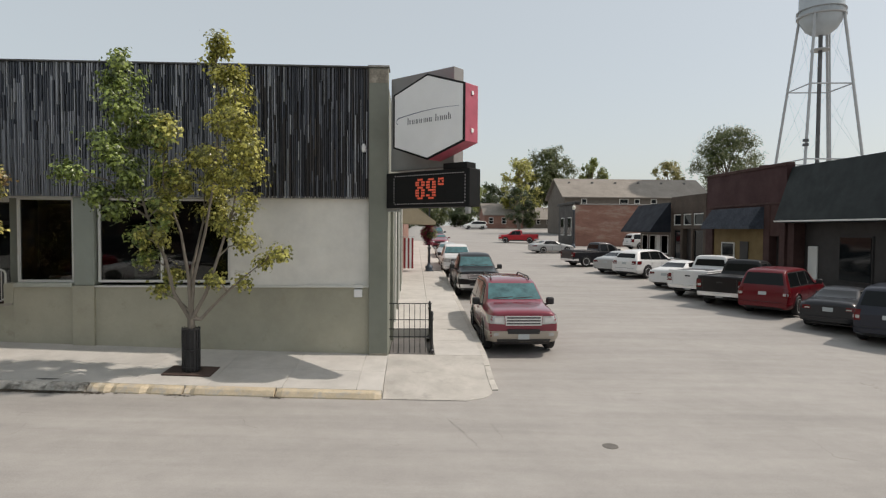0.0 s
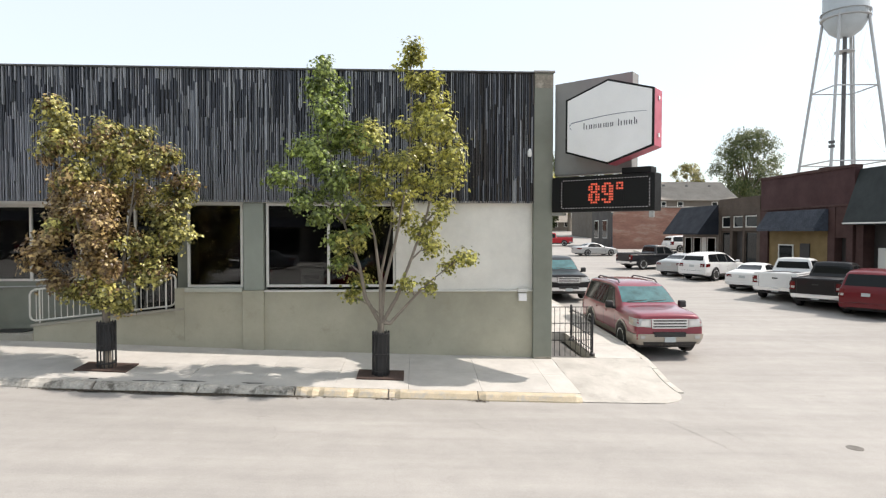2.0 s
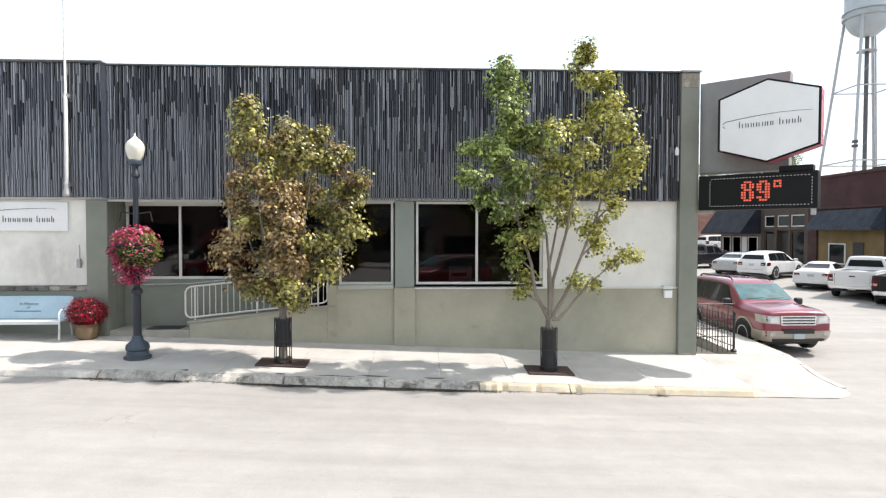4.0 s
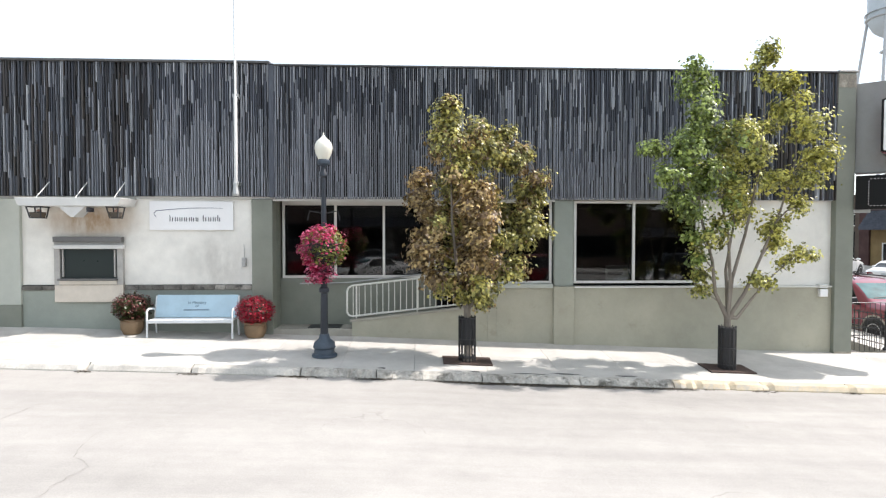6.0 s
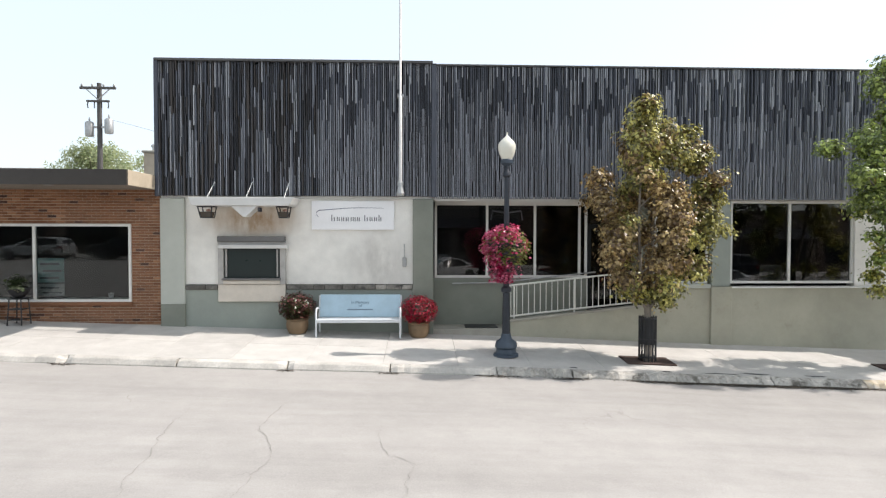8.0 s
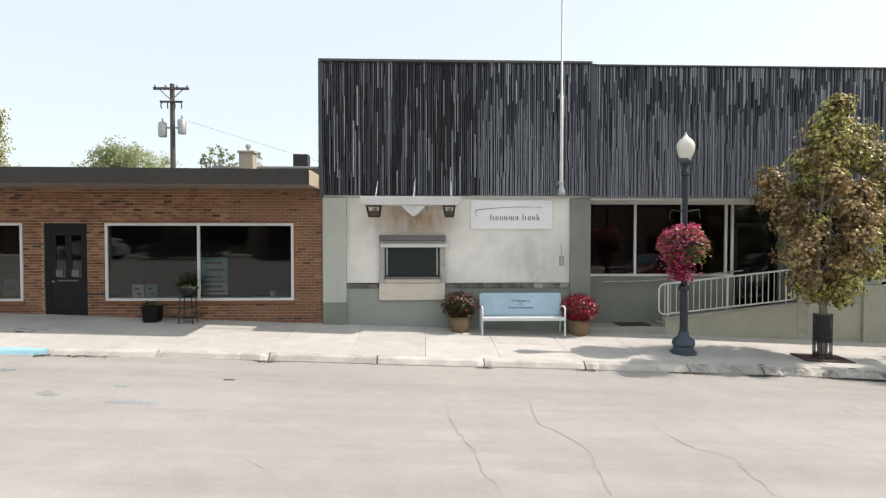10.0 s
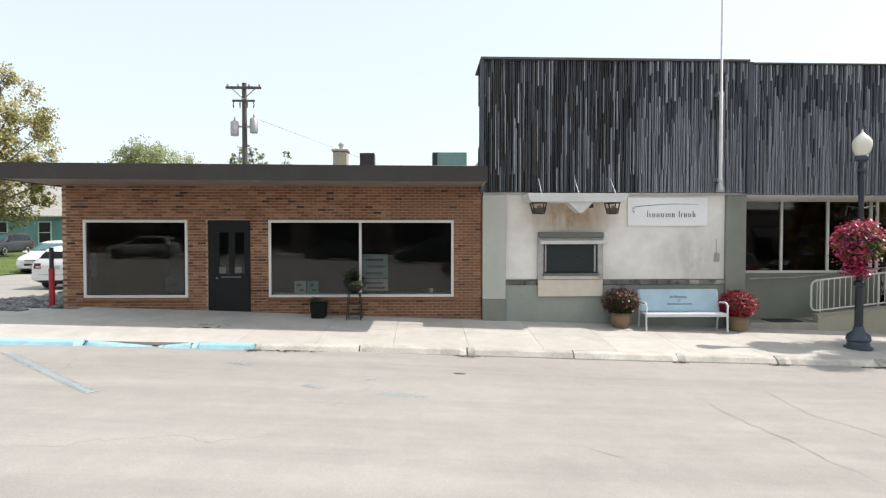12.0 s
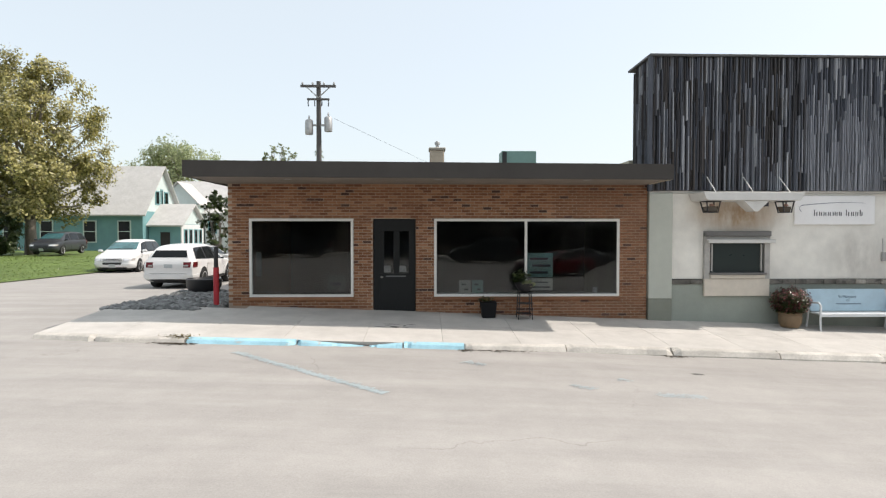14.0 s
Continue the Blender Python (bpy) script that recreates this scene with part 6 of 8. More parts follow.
vehicle("sedan", "sedan", "white", tail_at("sedan", 13.5, 31.7, ANGLE), ANGLE, "white sedan parked at an angle", ROW)
vehicle("suv", "wagon", "white", tail_at("wagon", 13.3, 36.6, ANGLE - 8), ANGLE - 8, "white crossover SUV parked at an angle", ROW)
vehicle("sedan", "sedan", "silver", tail_at("sedan", 12.7, 38.9, ANGLE), ANGLE, "silver sedan parked at an angle", ROW)
vehicle("pickup", "pickup", "charcoal", on_road(13.8, 43.4), 16, "dark green pickup truck parked at an angle", ROW, scale=0.9)
vehicle("sedan", "sedan", "silver", on_road(13.3, 56.2), 10, "silver sedan at the crossing", "cars along the side street", scale=0.87)
vehicle("pickup", "pickup", "scarlet", on_road(13.1, 72.8), 164, "red pickup truck at the crossing", "cars along the side street", scale=0.82)
vehicle("van", "van", "white", on_road(12.6, 121.0), 185, "small white van far down the street", "cars along the side street")
vehicle("van", "van", "white", on_road(25.5, 63.0), 10, "white van parked behind the corner shop", "cars along the side street")

vehicle("hatchback", "wagon", "white", on_road(-36.1, 23.9), 90, "white hatchback seen from behind beside the rock bed", "cars by the house", scale=0.93)
vehicle("minivan", "van", "white", on_road(-43.4, 33.8), -84, "white minivan parked beside the lawn", "cars by the house")
vehicle("minivan", "van", "slate", (-53.9, 44.6, 1.5), -86, "dark slate minivan on the drive before the teal house", "cars by the house", scale=0.94)
vehicle("sedan", "sedan", "silver", on_road(-39.2, 33.5), 90, "silver sedan parked behind the hatchback", "cars by the house")

for x, y, colour, kind in ((0.9, -2.4, "white", "sedan"), (-6.2, -2.4, "red", "suv"), (-14.3, -2.3, "white", "sedan"), (-22.5, -15.8, "charcoal", "suv"), (-29.5, -16.2, "navy", "sedan"), (-37.0, -16.0, "charcoal", "pickup"), (-15.5, -16.0, "grey", "sedan"), (-44.0, -16.0, "silver", "wagon"), (8.0, -16.0, "navy", "suv"), (-19.6, -4.8, "red", "sedan")):
    vehicle({"sedan": "sedan", "suv": "suv", "pickup": "pickup", "wagon": "hatchback"}[kind], kind, colour, on_road(x, y), 148 if y > -5 else 180, colour + {"sedan": " sedan", "suv": " SUV", "pickup": " pickup truck", "wagon": " hatchback"}[kind] + (" parked in the middle of the main street" if y > -5 else " parked across the main street"), "cars across the street")


# ---- trees ----
BARK = surface("grey brown bark", (0.22, 0.19, 0.155), 0.9, grain=0.25, grain_scale=30, stain=0.2, stain_scale=4, bump=0.6, stretch=(1, 1, 0.3))
MULCH = surface("dark brown mulch", (0.075, 0.048, 0.038), 0.95, grain=0.3, grain_scale=40, stain=0.2, bump=0.8)


def blob_tree(at, blobs, leaders, leaf, density, size, trunk_r, fork, seed, label, group="street trees", clump=0.10, other=None, turned=None):
    """A trunk, leaders, limbs to every mass (x, height, radius, depth) of the crown, twigs, and leaves in small clumps."""
    rng = random.Random(seed)
    tree = thing("tree", label, "tree", group, at=at)
    part("trunk", tube([(0, 0, -0.05), (0.01, 0, 0.15), (0, 0.01, fork * 0.6), (0, 0, fork)], [trunk_r * 1.35, trunk_r, trunk_r * 0.9, trunk_r * 0.85], 12), BARK, tree, smooth_angle=60)
    ways, points, odd = [], [], []
    for lean, line in leaders:
        rise = line[-1][1] - fork
        pts = [Vector((x + rng.uniform(-0.03, 0.03), lean * max(0.0, (z - fork) / rise), z)) for x, z in line]
        n = len(pts) - 1
        part("leader", tube(pts, [trunk_r * 0.55 * (1 - 0.85 * k / n) for k in range(n + 1)], 7), BARK, tree, smooth_angle=60)
        ways += [a.lerp(b, u / 4) for a, b in zip(pts[1:], pts[2:]) for u in range(5)]
    for bx, bz, r, by in blobs:
        r *= 0.94
        c = Vector((bx, by + rng.uniform(-0.12, 0.12), bz))
        root = min(ways, key=lambda p: (p - c).length + (3.0 if p.z > bz - 0.1 else 0.0))
        mid = root.lerp(c, 0.5) + Vector((rng.uniform(-0.06, 0.06), rng.uniform(-0.06, 0.06), 0.08))
        limb = tube([root, mid, c], [0.022, 0.016, 0.006], 5)
        for _ in range(int(density * r * r * (0.55 + 0.1 * bz)) + 3):
            v = Vector([rng.gauss(0, 1) for _ in range(3)]).normalized()
            k = c + Vector((v.x, v.y, v.z * 0.85)) * r * rng.uniform(0.3, 1.15)
            if rng.random() < 0.5:
                tube([mid.lerp(c, rng.random()), k], [0.007, 0.002], 3, limb, caps=False)
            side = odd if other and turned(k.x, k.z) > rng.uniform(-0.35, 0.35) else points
            for _ in range(rng.randrange(24, 84)):
                o = Vector((rng.gauss(0, clump), rng.gauss(0, clump), rng.gauss(0, clump * 0.8)))
                side.append((k + o, (v * 0.75 + o.normalized() * 0.6).normalized()))
        part("limb", limb, BARK, tree, smooth_angle=60)
    foliage("crown", points, size, rng, leaf, tree, lobed=True)
    if odd:
        foliage("crown", odd, size, rng, other, tree, "leaves of another shade", lobed=True)
    return tree


def tree_guard(at, h, solid):
    g = thing("tree_guard", "black tree guard round the trunk" if solid else "black iron bar tree guard round the trunk", "tree guard", "tree guards", at=at)
    r = 0.165
    foot = 0.0 if solid else 0.38
    part("wrap", lathe([(r, foot), (r + 0.01, foot + 0.2), (r - 0.01, foot + 0.4), (r, h)], 10), BLACK_TRIM, g)
    for k in range(14):
        a = 2 * math.pi * k / 14
        part("bar", tube([(r * math.cos(a) * 1.08, r * math.sin(a) * 1.08, 0), (r * math.cos(a) * 1.08, r * math.sin(a) * 1.08, h + 0.04)], 0.011, 5), BLACK_IRON, g)
    for z in (0.1, h * 0.5, h - 0.02):
        part("hoop", lathe([(r * 1.05, z), (r * 1.15, z), (r * 1.15, z + 0.03), (r * 1.05, z + 0.03)], 16), BLACK_IRON, g)


def tree_pit(x, y, w, d):
    bm = bmesh.new()
    vs = [bm.verts.new((x + sx * w / 2, y + sy * d / 2, walk_z(x + sx * w / 2, y + sy * d / 2) + dz)) for dz in (0.004, 0.03) for sx, sy in ((-1, -1), (1, -1), (1, 1), (-1, 1))]
    for f in ((4, 5, 6, 7), (0, 1, 5, 4), (1, 2, 6, 5), (2, 3, 7, 6), (3, 0, 4, 7)):
        bm.faces.new([vs[k] for k in f])
    tagged(part("tree_pit", bm, MULCH), "square of dark mulch in the pavement", "tree pit", "tree pits", "structure")


TREE_A = [(-1.15, 6.42, 0.25, -0.7), (-1.08, 6.02, 0.36, -0.7), (-1.0, 5.45, 0.45, -0.7), (-0.55, 5.05, 0.42, -0.6), (-1.3, 4.7, 0.5, -0.6), (-1.62, 4.85, 0.28, 0.1), (-1.85, 4.15, 0.28, -1.2), (-1.05, 4.1, 0.5, -0.9),
          (-0.15, 5.05, 0.36, -0.65), (0.0, 4.0, 0.42, -0.5), (-0.55, 3.1, 0.36, -0.3), (-0.83, 2.42, 0.26, -0.2), (-0.62, 1.75, 0.22, -0.1), (0.62, 6.98, 0.19, -0.2), (0.74, 6.74, 0.17, -0.2), (0.5, 6.62, 0.12, -0.2), (0.7, 6.3, 0.14, -0.25),
          (1.05, 6.15, 0.32, -0.45), (1.0, 5.7, 0.42, -0.45), (1.3, 5.2, 0.42, -0.6), (1.45, 4.6, 0.38, -0.75), (1.4, 4.15, 0.36, -0.7), (0.9, 4.2, 0.4, -0.4), (1.2, 3.55, 0.3, -0.3), (0.88, 3.15, 0.34, -0.2), (1.07, 2.75, 0.26, 0.0),
          (1.85, 2.55, 0.25, 0.25), (1.5, 2.4, 0.2, 0.2), (0.6, 2.0, 0.22, 0.0), (1.05, 1.9, 0.16, 0.1), (-0.9, 2.9, 0.22, -0.4), (-1.2, 3.5, 0.32, -0.7), (0.35, 3.4, 0.26, 0.3), (-1.55, 3.75, 0.24, -0.9),
          (-0.5, 4.3, 0.42, 0.3), (0.15, 4.6, 0.34, 0.45), (0.45, 4.55, 0.36, -0.2), (0.5, 3.8, 0.3, 0.5), (-0.5, 2.1, 0.22, 0.2), (0.65, 5.3, 0.32, 0.15), (-0.7, 3.6, 0.32, 0.4), (-0.8, 5.1, 0.4, 0.25), (0.9, 4.9, 0.36, 0.5), (-0.3, 3.6, 0.3, -0.6)]
TREE_B = [(-0.48, 5.22, 0.22, -0.9), (-0.5, 4.95, 0.34, -0.75), (-0.4, 4.55, 0.42, -0.6), (-0.36, 4.05, 0.40, -0.5), (0.12, 4.92, 0.26, -0.3), (0.10, 4.55, 0.36, -0.2), (0.70, 4.82, 0.28, 0.0), (0.55, 4.5, 0.38, 0.05), (0.95, 4.35, 0.40, 0.1),
          (1.2, 4.5, 0.24, 0.15), (1.62, 3.95, 0.24, 0.2), (1.35, 3.55, 0.34, 0.2), (1.3, 3.15, 0.28, 0.15), (1.45, 2.85, 0.30, 0.1), (1.05, 2.6, 0.34, 0.1), (1.1, 2.05, 0.28, 0.0), (0.72, 2.5, 0.36, 0.3), (0.75, 1.95, 0.30, 0.1), (0.85, 3.2, 0.3, 0.4),
          (0.12, 3.6, 0.34, -0.6), (0.18, 3.1, 0.42, -0.65), (0.2, 2.6, 0.42, -0.6), (0.15, 2.1, 0.40, -0.55), (0.22, 1.65, 0.34, -0.3), (-0.98, 3.95, 0.30, 0.4), (-1.05, 3.5, 0.32, 0.35), (-0.8, 3.2, 0.32, 0.1), (-0.82, 2.85, 0.34, -0.5), (-0.85, 2.35, 0.34, -0.6),
          (-0.72, 1.85, 0.32, -0.5), (-0.35, 1.65, 0.34, -0.1), (-0.1, 1.35, 0.26, 0.0), (0.35, 1.3, 0.22, -0.1), (-0.35, 2.3, 0.36, 0.35), (-0.4, 3.0, 0.40, 0.4), (0.1, 2.8, 0.36, 0.6), (-0.2, 3.7, 0.40, 0.45), (0.45, 3.7, 0.36, 0.5), (0.3, 2.0, 0.34, 0.5), (0.0, 4.3, 0.36, 0.5)]
TA, TB = (-4.76, 12.80), (-10.52, 12.75)
LEAD_A = [(-0.7, [(0, 1.15), (-0.33, 1.7), (-0.45, 2.4), (-0.75, 3.3), (-0.95, 4.3), (-1.12, 5.5), (-1.15, 6.4)]), (-0.4, [(0, 1.15), (0.0, 2.0), (-0.1, 3.0), (-0.4, 4.0), (-0.35, 4.8)]),
          (-0.2, [(0, 1.15), (0.1, 2.0), (0.32, 3.0), (0.58, 4.2), (0.68, 5.5), (0.65, 6.9)]), (-0.55, [(0, 1.15), (0.33, 1.7), (0.62, 2.5), (0.98, 3.5), (1.25, 4.6), (1.1, 5.9)]), (0.25, [(0, 1.15), (0.22, 1.13), (0.6, 1.6), (1.1, 2.05), (1.7, 2.5)]),
          (0.3, [(0, 1.15), (0.02, 2.2), (0.18, 3.2), (0.25, 4.5)])]
LEAD_B = [(-0.8, [(0, 1.15), (-0.2, 1.9), (-0.32, 3.0), (-0.42, 4.2), (-0.48, 5.3)]), (-0.2, [(0, 1.15), (0.05, 2.2), (0.08, 3.6), (0.12, 4.9)]), (0.1, [(0, 1.15), (0.3, 2.0), (0.5, 3.2), (0.7, 4.8)]),
          (0.2, [(0, 1.15), (0.5, 1.9), (1.1, 2.9), (1.55, 3.8)]), (0.4, [(0, 1.15), (-0.4, 1.8), (-0.72, 2.5), (-1.0, 3.8)])]
# Leaves on the left take the pair with shade in its colour.
blob_tree((*TA, walk_z(*TA)), TREE_A, LEAD_A, LEAF_GREEN, 62, 0.080, 0.085, 1.15, 21, "slender green maple with yellowing leaves in the pavement", other=LEAF_FRESH_SHADED, turned=lambda x, z: -0.45 - x + 0.10 * (z - 4.5))
# Bronze on the left lobe is partly its shade, put into colour.
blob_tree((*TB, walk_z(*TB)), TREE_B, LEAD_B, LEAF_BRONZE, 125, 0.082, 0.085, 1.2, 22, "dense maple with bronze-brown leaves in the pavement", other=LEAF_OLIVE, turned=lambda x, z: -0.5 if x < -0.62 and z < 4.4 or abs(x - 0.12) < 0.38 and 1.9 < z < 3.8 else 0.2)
tree_guard((*TA, walk_z(*TA)), 0.93, True)
tree_guard((*TB, walk_z(*TB)), 0.95, False)
tree_pit(*TA, 1.0, 0.65)
tree_pit(TB[0], TB[1], 1.05, 0.6)


def far_tree(x, y, height, radius, leaf, seed, label, low=0.3, n=None, base=None, blade=None, masses=44, airy=False):
    """A broad tree: masses spread through an uneven crown."""
    rng = random.Random(seed)
    z0 = gz(x, y) if base is None else base
    blobs = []
    for _ in range(masses):
        a, rr = rng.uniform(0, 2 * math.pi), radius * math.sqrt(rng.random()) * 0.85
        u = rng.random()
        h = height * (low + (0.95 - low) * u)
        rr *= math.sin(math.pi * (0.18 + 0.72 * u)) ** 0.8
        blobs.append((rr * math.cos(a), rr * math.sin(a), h, radius * (rng.uniform(0.07, 0.17) if airy else rng.uniform(0.12, 0.25))))
    tree = thing("tree", label, "tree", "distant trees", at=(x, y, z0))
    tr = min(height * 0.022, radius * 0.1)
    part("trunk", tube([(0, 0, -0.3), (0, 0, height * low), (0.1, 0, height * 0.55)], [tr * 1.3, tr, tr * 0.5], 8), BARK, tree, smooth_angle=60)
    points = []
    per = int((n or 260) * 48 / masses)
    for bx, by, bz, r in blobs:
        if masses < 60 or rng.random() < 0.4:
            z1 = rng.uniform(height * low * 0.85, max(height * low, min(height * 0.55, bz * 0.7)))
            bend = [rng.uniform(-0.5, 0.5) for _ in range(3)]
            part("limb", tube([(0, 0, z1), (bx * 0.3 + bend[0], by * 0.3, z1 + (bz - z1) * 0.5), (bx * 0.65, by * 0.65 + bend[1], z1 + (bz - z1) * 0.75 + bend[2] * 0.5), (bx, by, bz)], [tr * 0.42, tr * 0.26, tr * 0.15, tr * 0.06], 5), BARK, tree, smooth_angle=60)
        for _ in range(per // 10):
            v = Vector([rng.gauss(0, 1) for _ in range(3)]).normalized() * r * rng.uniform(0.25, 1.1)
            for _ in range(10):
                points.append(Vector((bx, by, bz)) + v + Vector([rng.gauss(0, r * 0.16) for _ in range(3)]))
    foliage("crown", points, blade or max(0.15, radius * 0.062), rng, leaf, tree)
    return tree


far_tree(-57.2, 46.5, 15.6, 6.9, LEAF_YELLOW, 31, "large yellowing shade tree before the teal house", 0.2, 1350, 1.2, 0.21, 170, True)
far_tree(-39.3, 36.0, 5.0, 1.2, LEAF_DEEP, 35, "dark slender shrub behind the brick shop", 0.1, 110, None, 0.17, 60)
far_tree(-58.0, 43.5, 3.6, 2.4, LEAF_DEEP, 32, "dark green shrub beside the drive", 0.05, 420, 1.2)
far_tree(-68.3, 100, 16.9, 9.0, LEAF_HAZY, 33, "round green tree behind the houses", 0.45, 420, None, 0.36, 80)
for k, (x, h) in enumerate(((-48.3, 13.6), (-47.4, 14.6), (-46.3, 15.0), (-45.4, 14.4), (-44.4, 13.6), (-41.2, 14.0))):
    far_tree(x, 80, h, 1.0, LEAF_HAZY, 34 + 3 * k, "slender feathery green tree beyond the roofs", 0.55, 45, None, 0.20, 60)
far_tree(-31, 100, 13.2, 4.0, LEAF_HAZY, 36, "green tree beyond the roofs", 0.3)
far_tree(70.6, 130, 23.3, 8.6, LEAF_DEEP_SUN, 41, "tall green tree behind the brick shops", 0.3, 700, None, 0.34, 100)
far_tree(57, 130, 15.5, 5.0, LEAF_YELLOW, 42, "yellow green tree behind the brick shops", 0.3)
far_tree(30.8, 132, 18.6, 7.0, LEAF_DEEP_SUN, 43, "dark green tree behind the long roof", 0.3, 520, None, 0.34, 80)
far_tree(42, 138, 17.0, 5.0, LEAF_LIGHT, 44, "green tree behind the long roof", 0.3)
far_tree(23, 128, 15.5, 5.5, LEAF_GREEN, 45, "green tree beside the far houses", 0.3)
far_tree(15, 165, 15.5, 7.0, LEAF_LIGHT, 46, "pale green tree at the end of the street", 0.2)
far_tree(3, 185, 15.0, 8.0, LEAF_GREEN, 47, "green tree at the end of the street", 0.2)
far_tree(-12, 195, 15.0, 9.0, LEAF_DEEP, 48, "dark tree at the end of the street", 0.2)
far_tree(24, 178, 13.0, 7.0, LEAF_DEEP, 49, "dark tree at the end of the street", 0.15)
far_tree(37, 190, 12.0, 8.0, LEAF_GREEN, 50, "green tree at the end of the street", 0.15)
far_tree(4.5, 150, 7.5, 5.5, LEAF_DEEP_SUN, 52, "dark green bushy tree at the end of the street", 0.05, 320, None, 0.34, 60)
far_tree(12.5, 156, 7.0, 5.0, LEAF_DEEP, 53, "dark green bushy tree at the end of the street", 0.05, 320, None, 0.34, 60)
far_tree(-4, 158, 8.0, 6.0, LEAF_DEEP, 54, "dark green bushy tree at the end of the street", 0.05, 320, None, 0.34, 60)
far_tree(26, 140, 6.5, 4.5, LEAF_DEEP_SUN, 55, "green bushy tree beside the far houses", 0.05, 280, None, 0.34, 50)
far_tree(18, 100, 8.0, 3.0, LEAF_DEEP, 51, "small dark tree beside the crossing", 0.25)


# ---- buildings along the side street ----
# Colours of the street fronts are lowered to carry the shade on them.
RED_BRICK = surface("dark red painted brick", (0.042, 0.012, 0.012), 0.8, grain=0.12, grain_scale=14, stain=0.25, stain_scale=0.7, bump=0.3)
RED_PILLAR = surface("red brown brick pier", (0.055, 0.024, 0.02), 0.85, grain=0.15, grain_scale=14, stain=0.2, bump=0.3)
OLD_BRICK = surface("faded red brick with pale patches", (0.29, 0.152, 0.115), 0.9, grain=0.2, grain_scale=9, stain=0.3, stain_scale=0.5, bump=0.3, stretch=(0.5, 0.5, 1.6), second=((0.33, 0.24, 0.19), 0.5, 0.52))
YELLOW_WALL = surface("dull yellow wall", (0.19, 0.13, 0.05), 0.8, stain=0.2)
GREEN_AWN = surface("dark green metal awning", (0.006, 0.011, 0.011), 0.7, stain=0.15, grain=0.06)
NAVY_AWN = surface("navy shingled awning", (0.011, 0.014, 0.022), 0.85, grain=0.15, grain_scale=10, stain=0.15)
BLUE_AWN = surface("grey blue shingle awning", (0.05, 0.06, 0.08), 0.8, grain=0.3, grain_scale=8, stain=0.3, stain_scale=1.5, bump=0.4)
BROWN_WALL = surface("brown board front", (0.07, 0.05, 0.036), 0.8, grain=0.12, stain=0.25, stain_scale=0.8)
TAUPE = surface("taupe siding", (0.14, 0.12, 0.10), 0.8, grain=0.08, stain=0.12)
SHINGLE = surface("grey brown roof shingles", (0.26, 0.232, 0.20), 0.9, grain=0.2, grain_scale=5, stain=0.15, stain_scale=0.5, bump=0.3)
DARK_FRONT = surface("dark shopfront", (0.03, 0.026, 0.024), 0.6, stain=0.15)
AWN_TAN = surface("tan canvas awning", (0.46, 0.38, 0.27), 0.85, stain=0.12)
FX = 22.5


def front_part(parent, name, material, y0, y1, z0, z1, out=0.0, thick=0.12, bevel=0.0, label=""):
    """A plate on the fronts that face the side street."""
    return part(name, box(FX - out, FX - out + thick, y0, y1, z0, z1, bevel), material, parent, label)


def shop_window(parent, y0, y1, z0, z1, out, panes, material=None):
    win = part("window", ring_yz(FX - out, y0, y1, z0, z1, 0.08), material or FRAME_WHITE, parent)
    step = (y1 - y0 - 0.1) / panes
    for k in range(panes):
        part("pane", box(FX - out + 0.02, FX - out + 0.03, y0 + 0.06 + step * k, y0 + 0.02 + step * (k + 1), z0 + 0.06, z1 - 0.06), CAR_GLASS, win)
    return win


def ring_yz(x, y0, y1, z0, z1, w):
    bm = box(x - 0.03, x + 0.06, y0, y0 + w, z0, z1)
    box(x - 0.03, x + 0.06, y1 - w, y1, z0, z1, bm=bm)
    box(x - 0.03, x + 0.06, y0 + w, y1 - w, z0, z0 + w, bm=bm)
    box(x - 0.03, x + 0.06, y0 + w, y1 - w, z1 - w, z1, bm=bm)
    return bm


def shed_awning(parent, name, material, y0, y1, zt, zb, reach, label):
    return part(name, prism([(FX - 0.02, zb), (FX - 0.02, zt), (FX - 0.12, zt), (FX - reach, zb + 0.12), (FX - reach, zb)], y0, y1), material, parent, label)


# far pavement in front of the shops
far_walk = site("pavement", "concrete pavement before the brick shops", "pavement", "", "structure", (21, 40, 0.4))
for k in range(22):
    y0, y1 = 14.0 + 2.2 * k, 14.0 + 2.2 * (k + 1) - 0.02
    bm = bmesh.new()
    vs = [bm.verts.new((x, y, gz(20, y) + 0.14 + dz)) for dz in (-0.4, 0.0) for x, y in ((19.4, y0), (FX, y0), (FX, y1), (19.4, y1))]
    for f in ((0, 3, 2, 1), (4, 5, 6, 7), (0, 1, 5, 4), (1, 2, 6, 5), (2, 3, 7, 6), (3, 0, 4, 7)):
        bm.faces.new([vs[q] for q in f])
    part("slab", bm, WALKWAY, far_walk)

green_shop = site("shop", "brick shop with a tall dark green metal awning", "building", "shops on the side street", at=(27, 28, 0.2))
part("wall", box(FX + 0.8, 36, 14.0, 34.5, -0.8, 6.9), RED_BRICK, green_shop)
part("awning", prism([(FX + 0.8, 3.8), (FX + 0.8, 7.15), (FX + 0.3, 7.2), (FX - 0.75, 4.0), (FX - 0.75, 3.85)], 14.0, 34.5), GREEN_AWN, green_shop, "dark green sloping metal awning")
part("gutter", box(FX - 0.80, FX - 0.755, 14.0, 34.5, 3.86, 3.95, 0.01), FRAME_WHITE, green_shop, "white gutter edge")
part("pier", box(FX + 0.1, FX + 0.8, 33.9, 34.5, -0.8, 3.8), RED_PILLAR, green_shop)
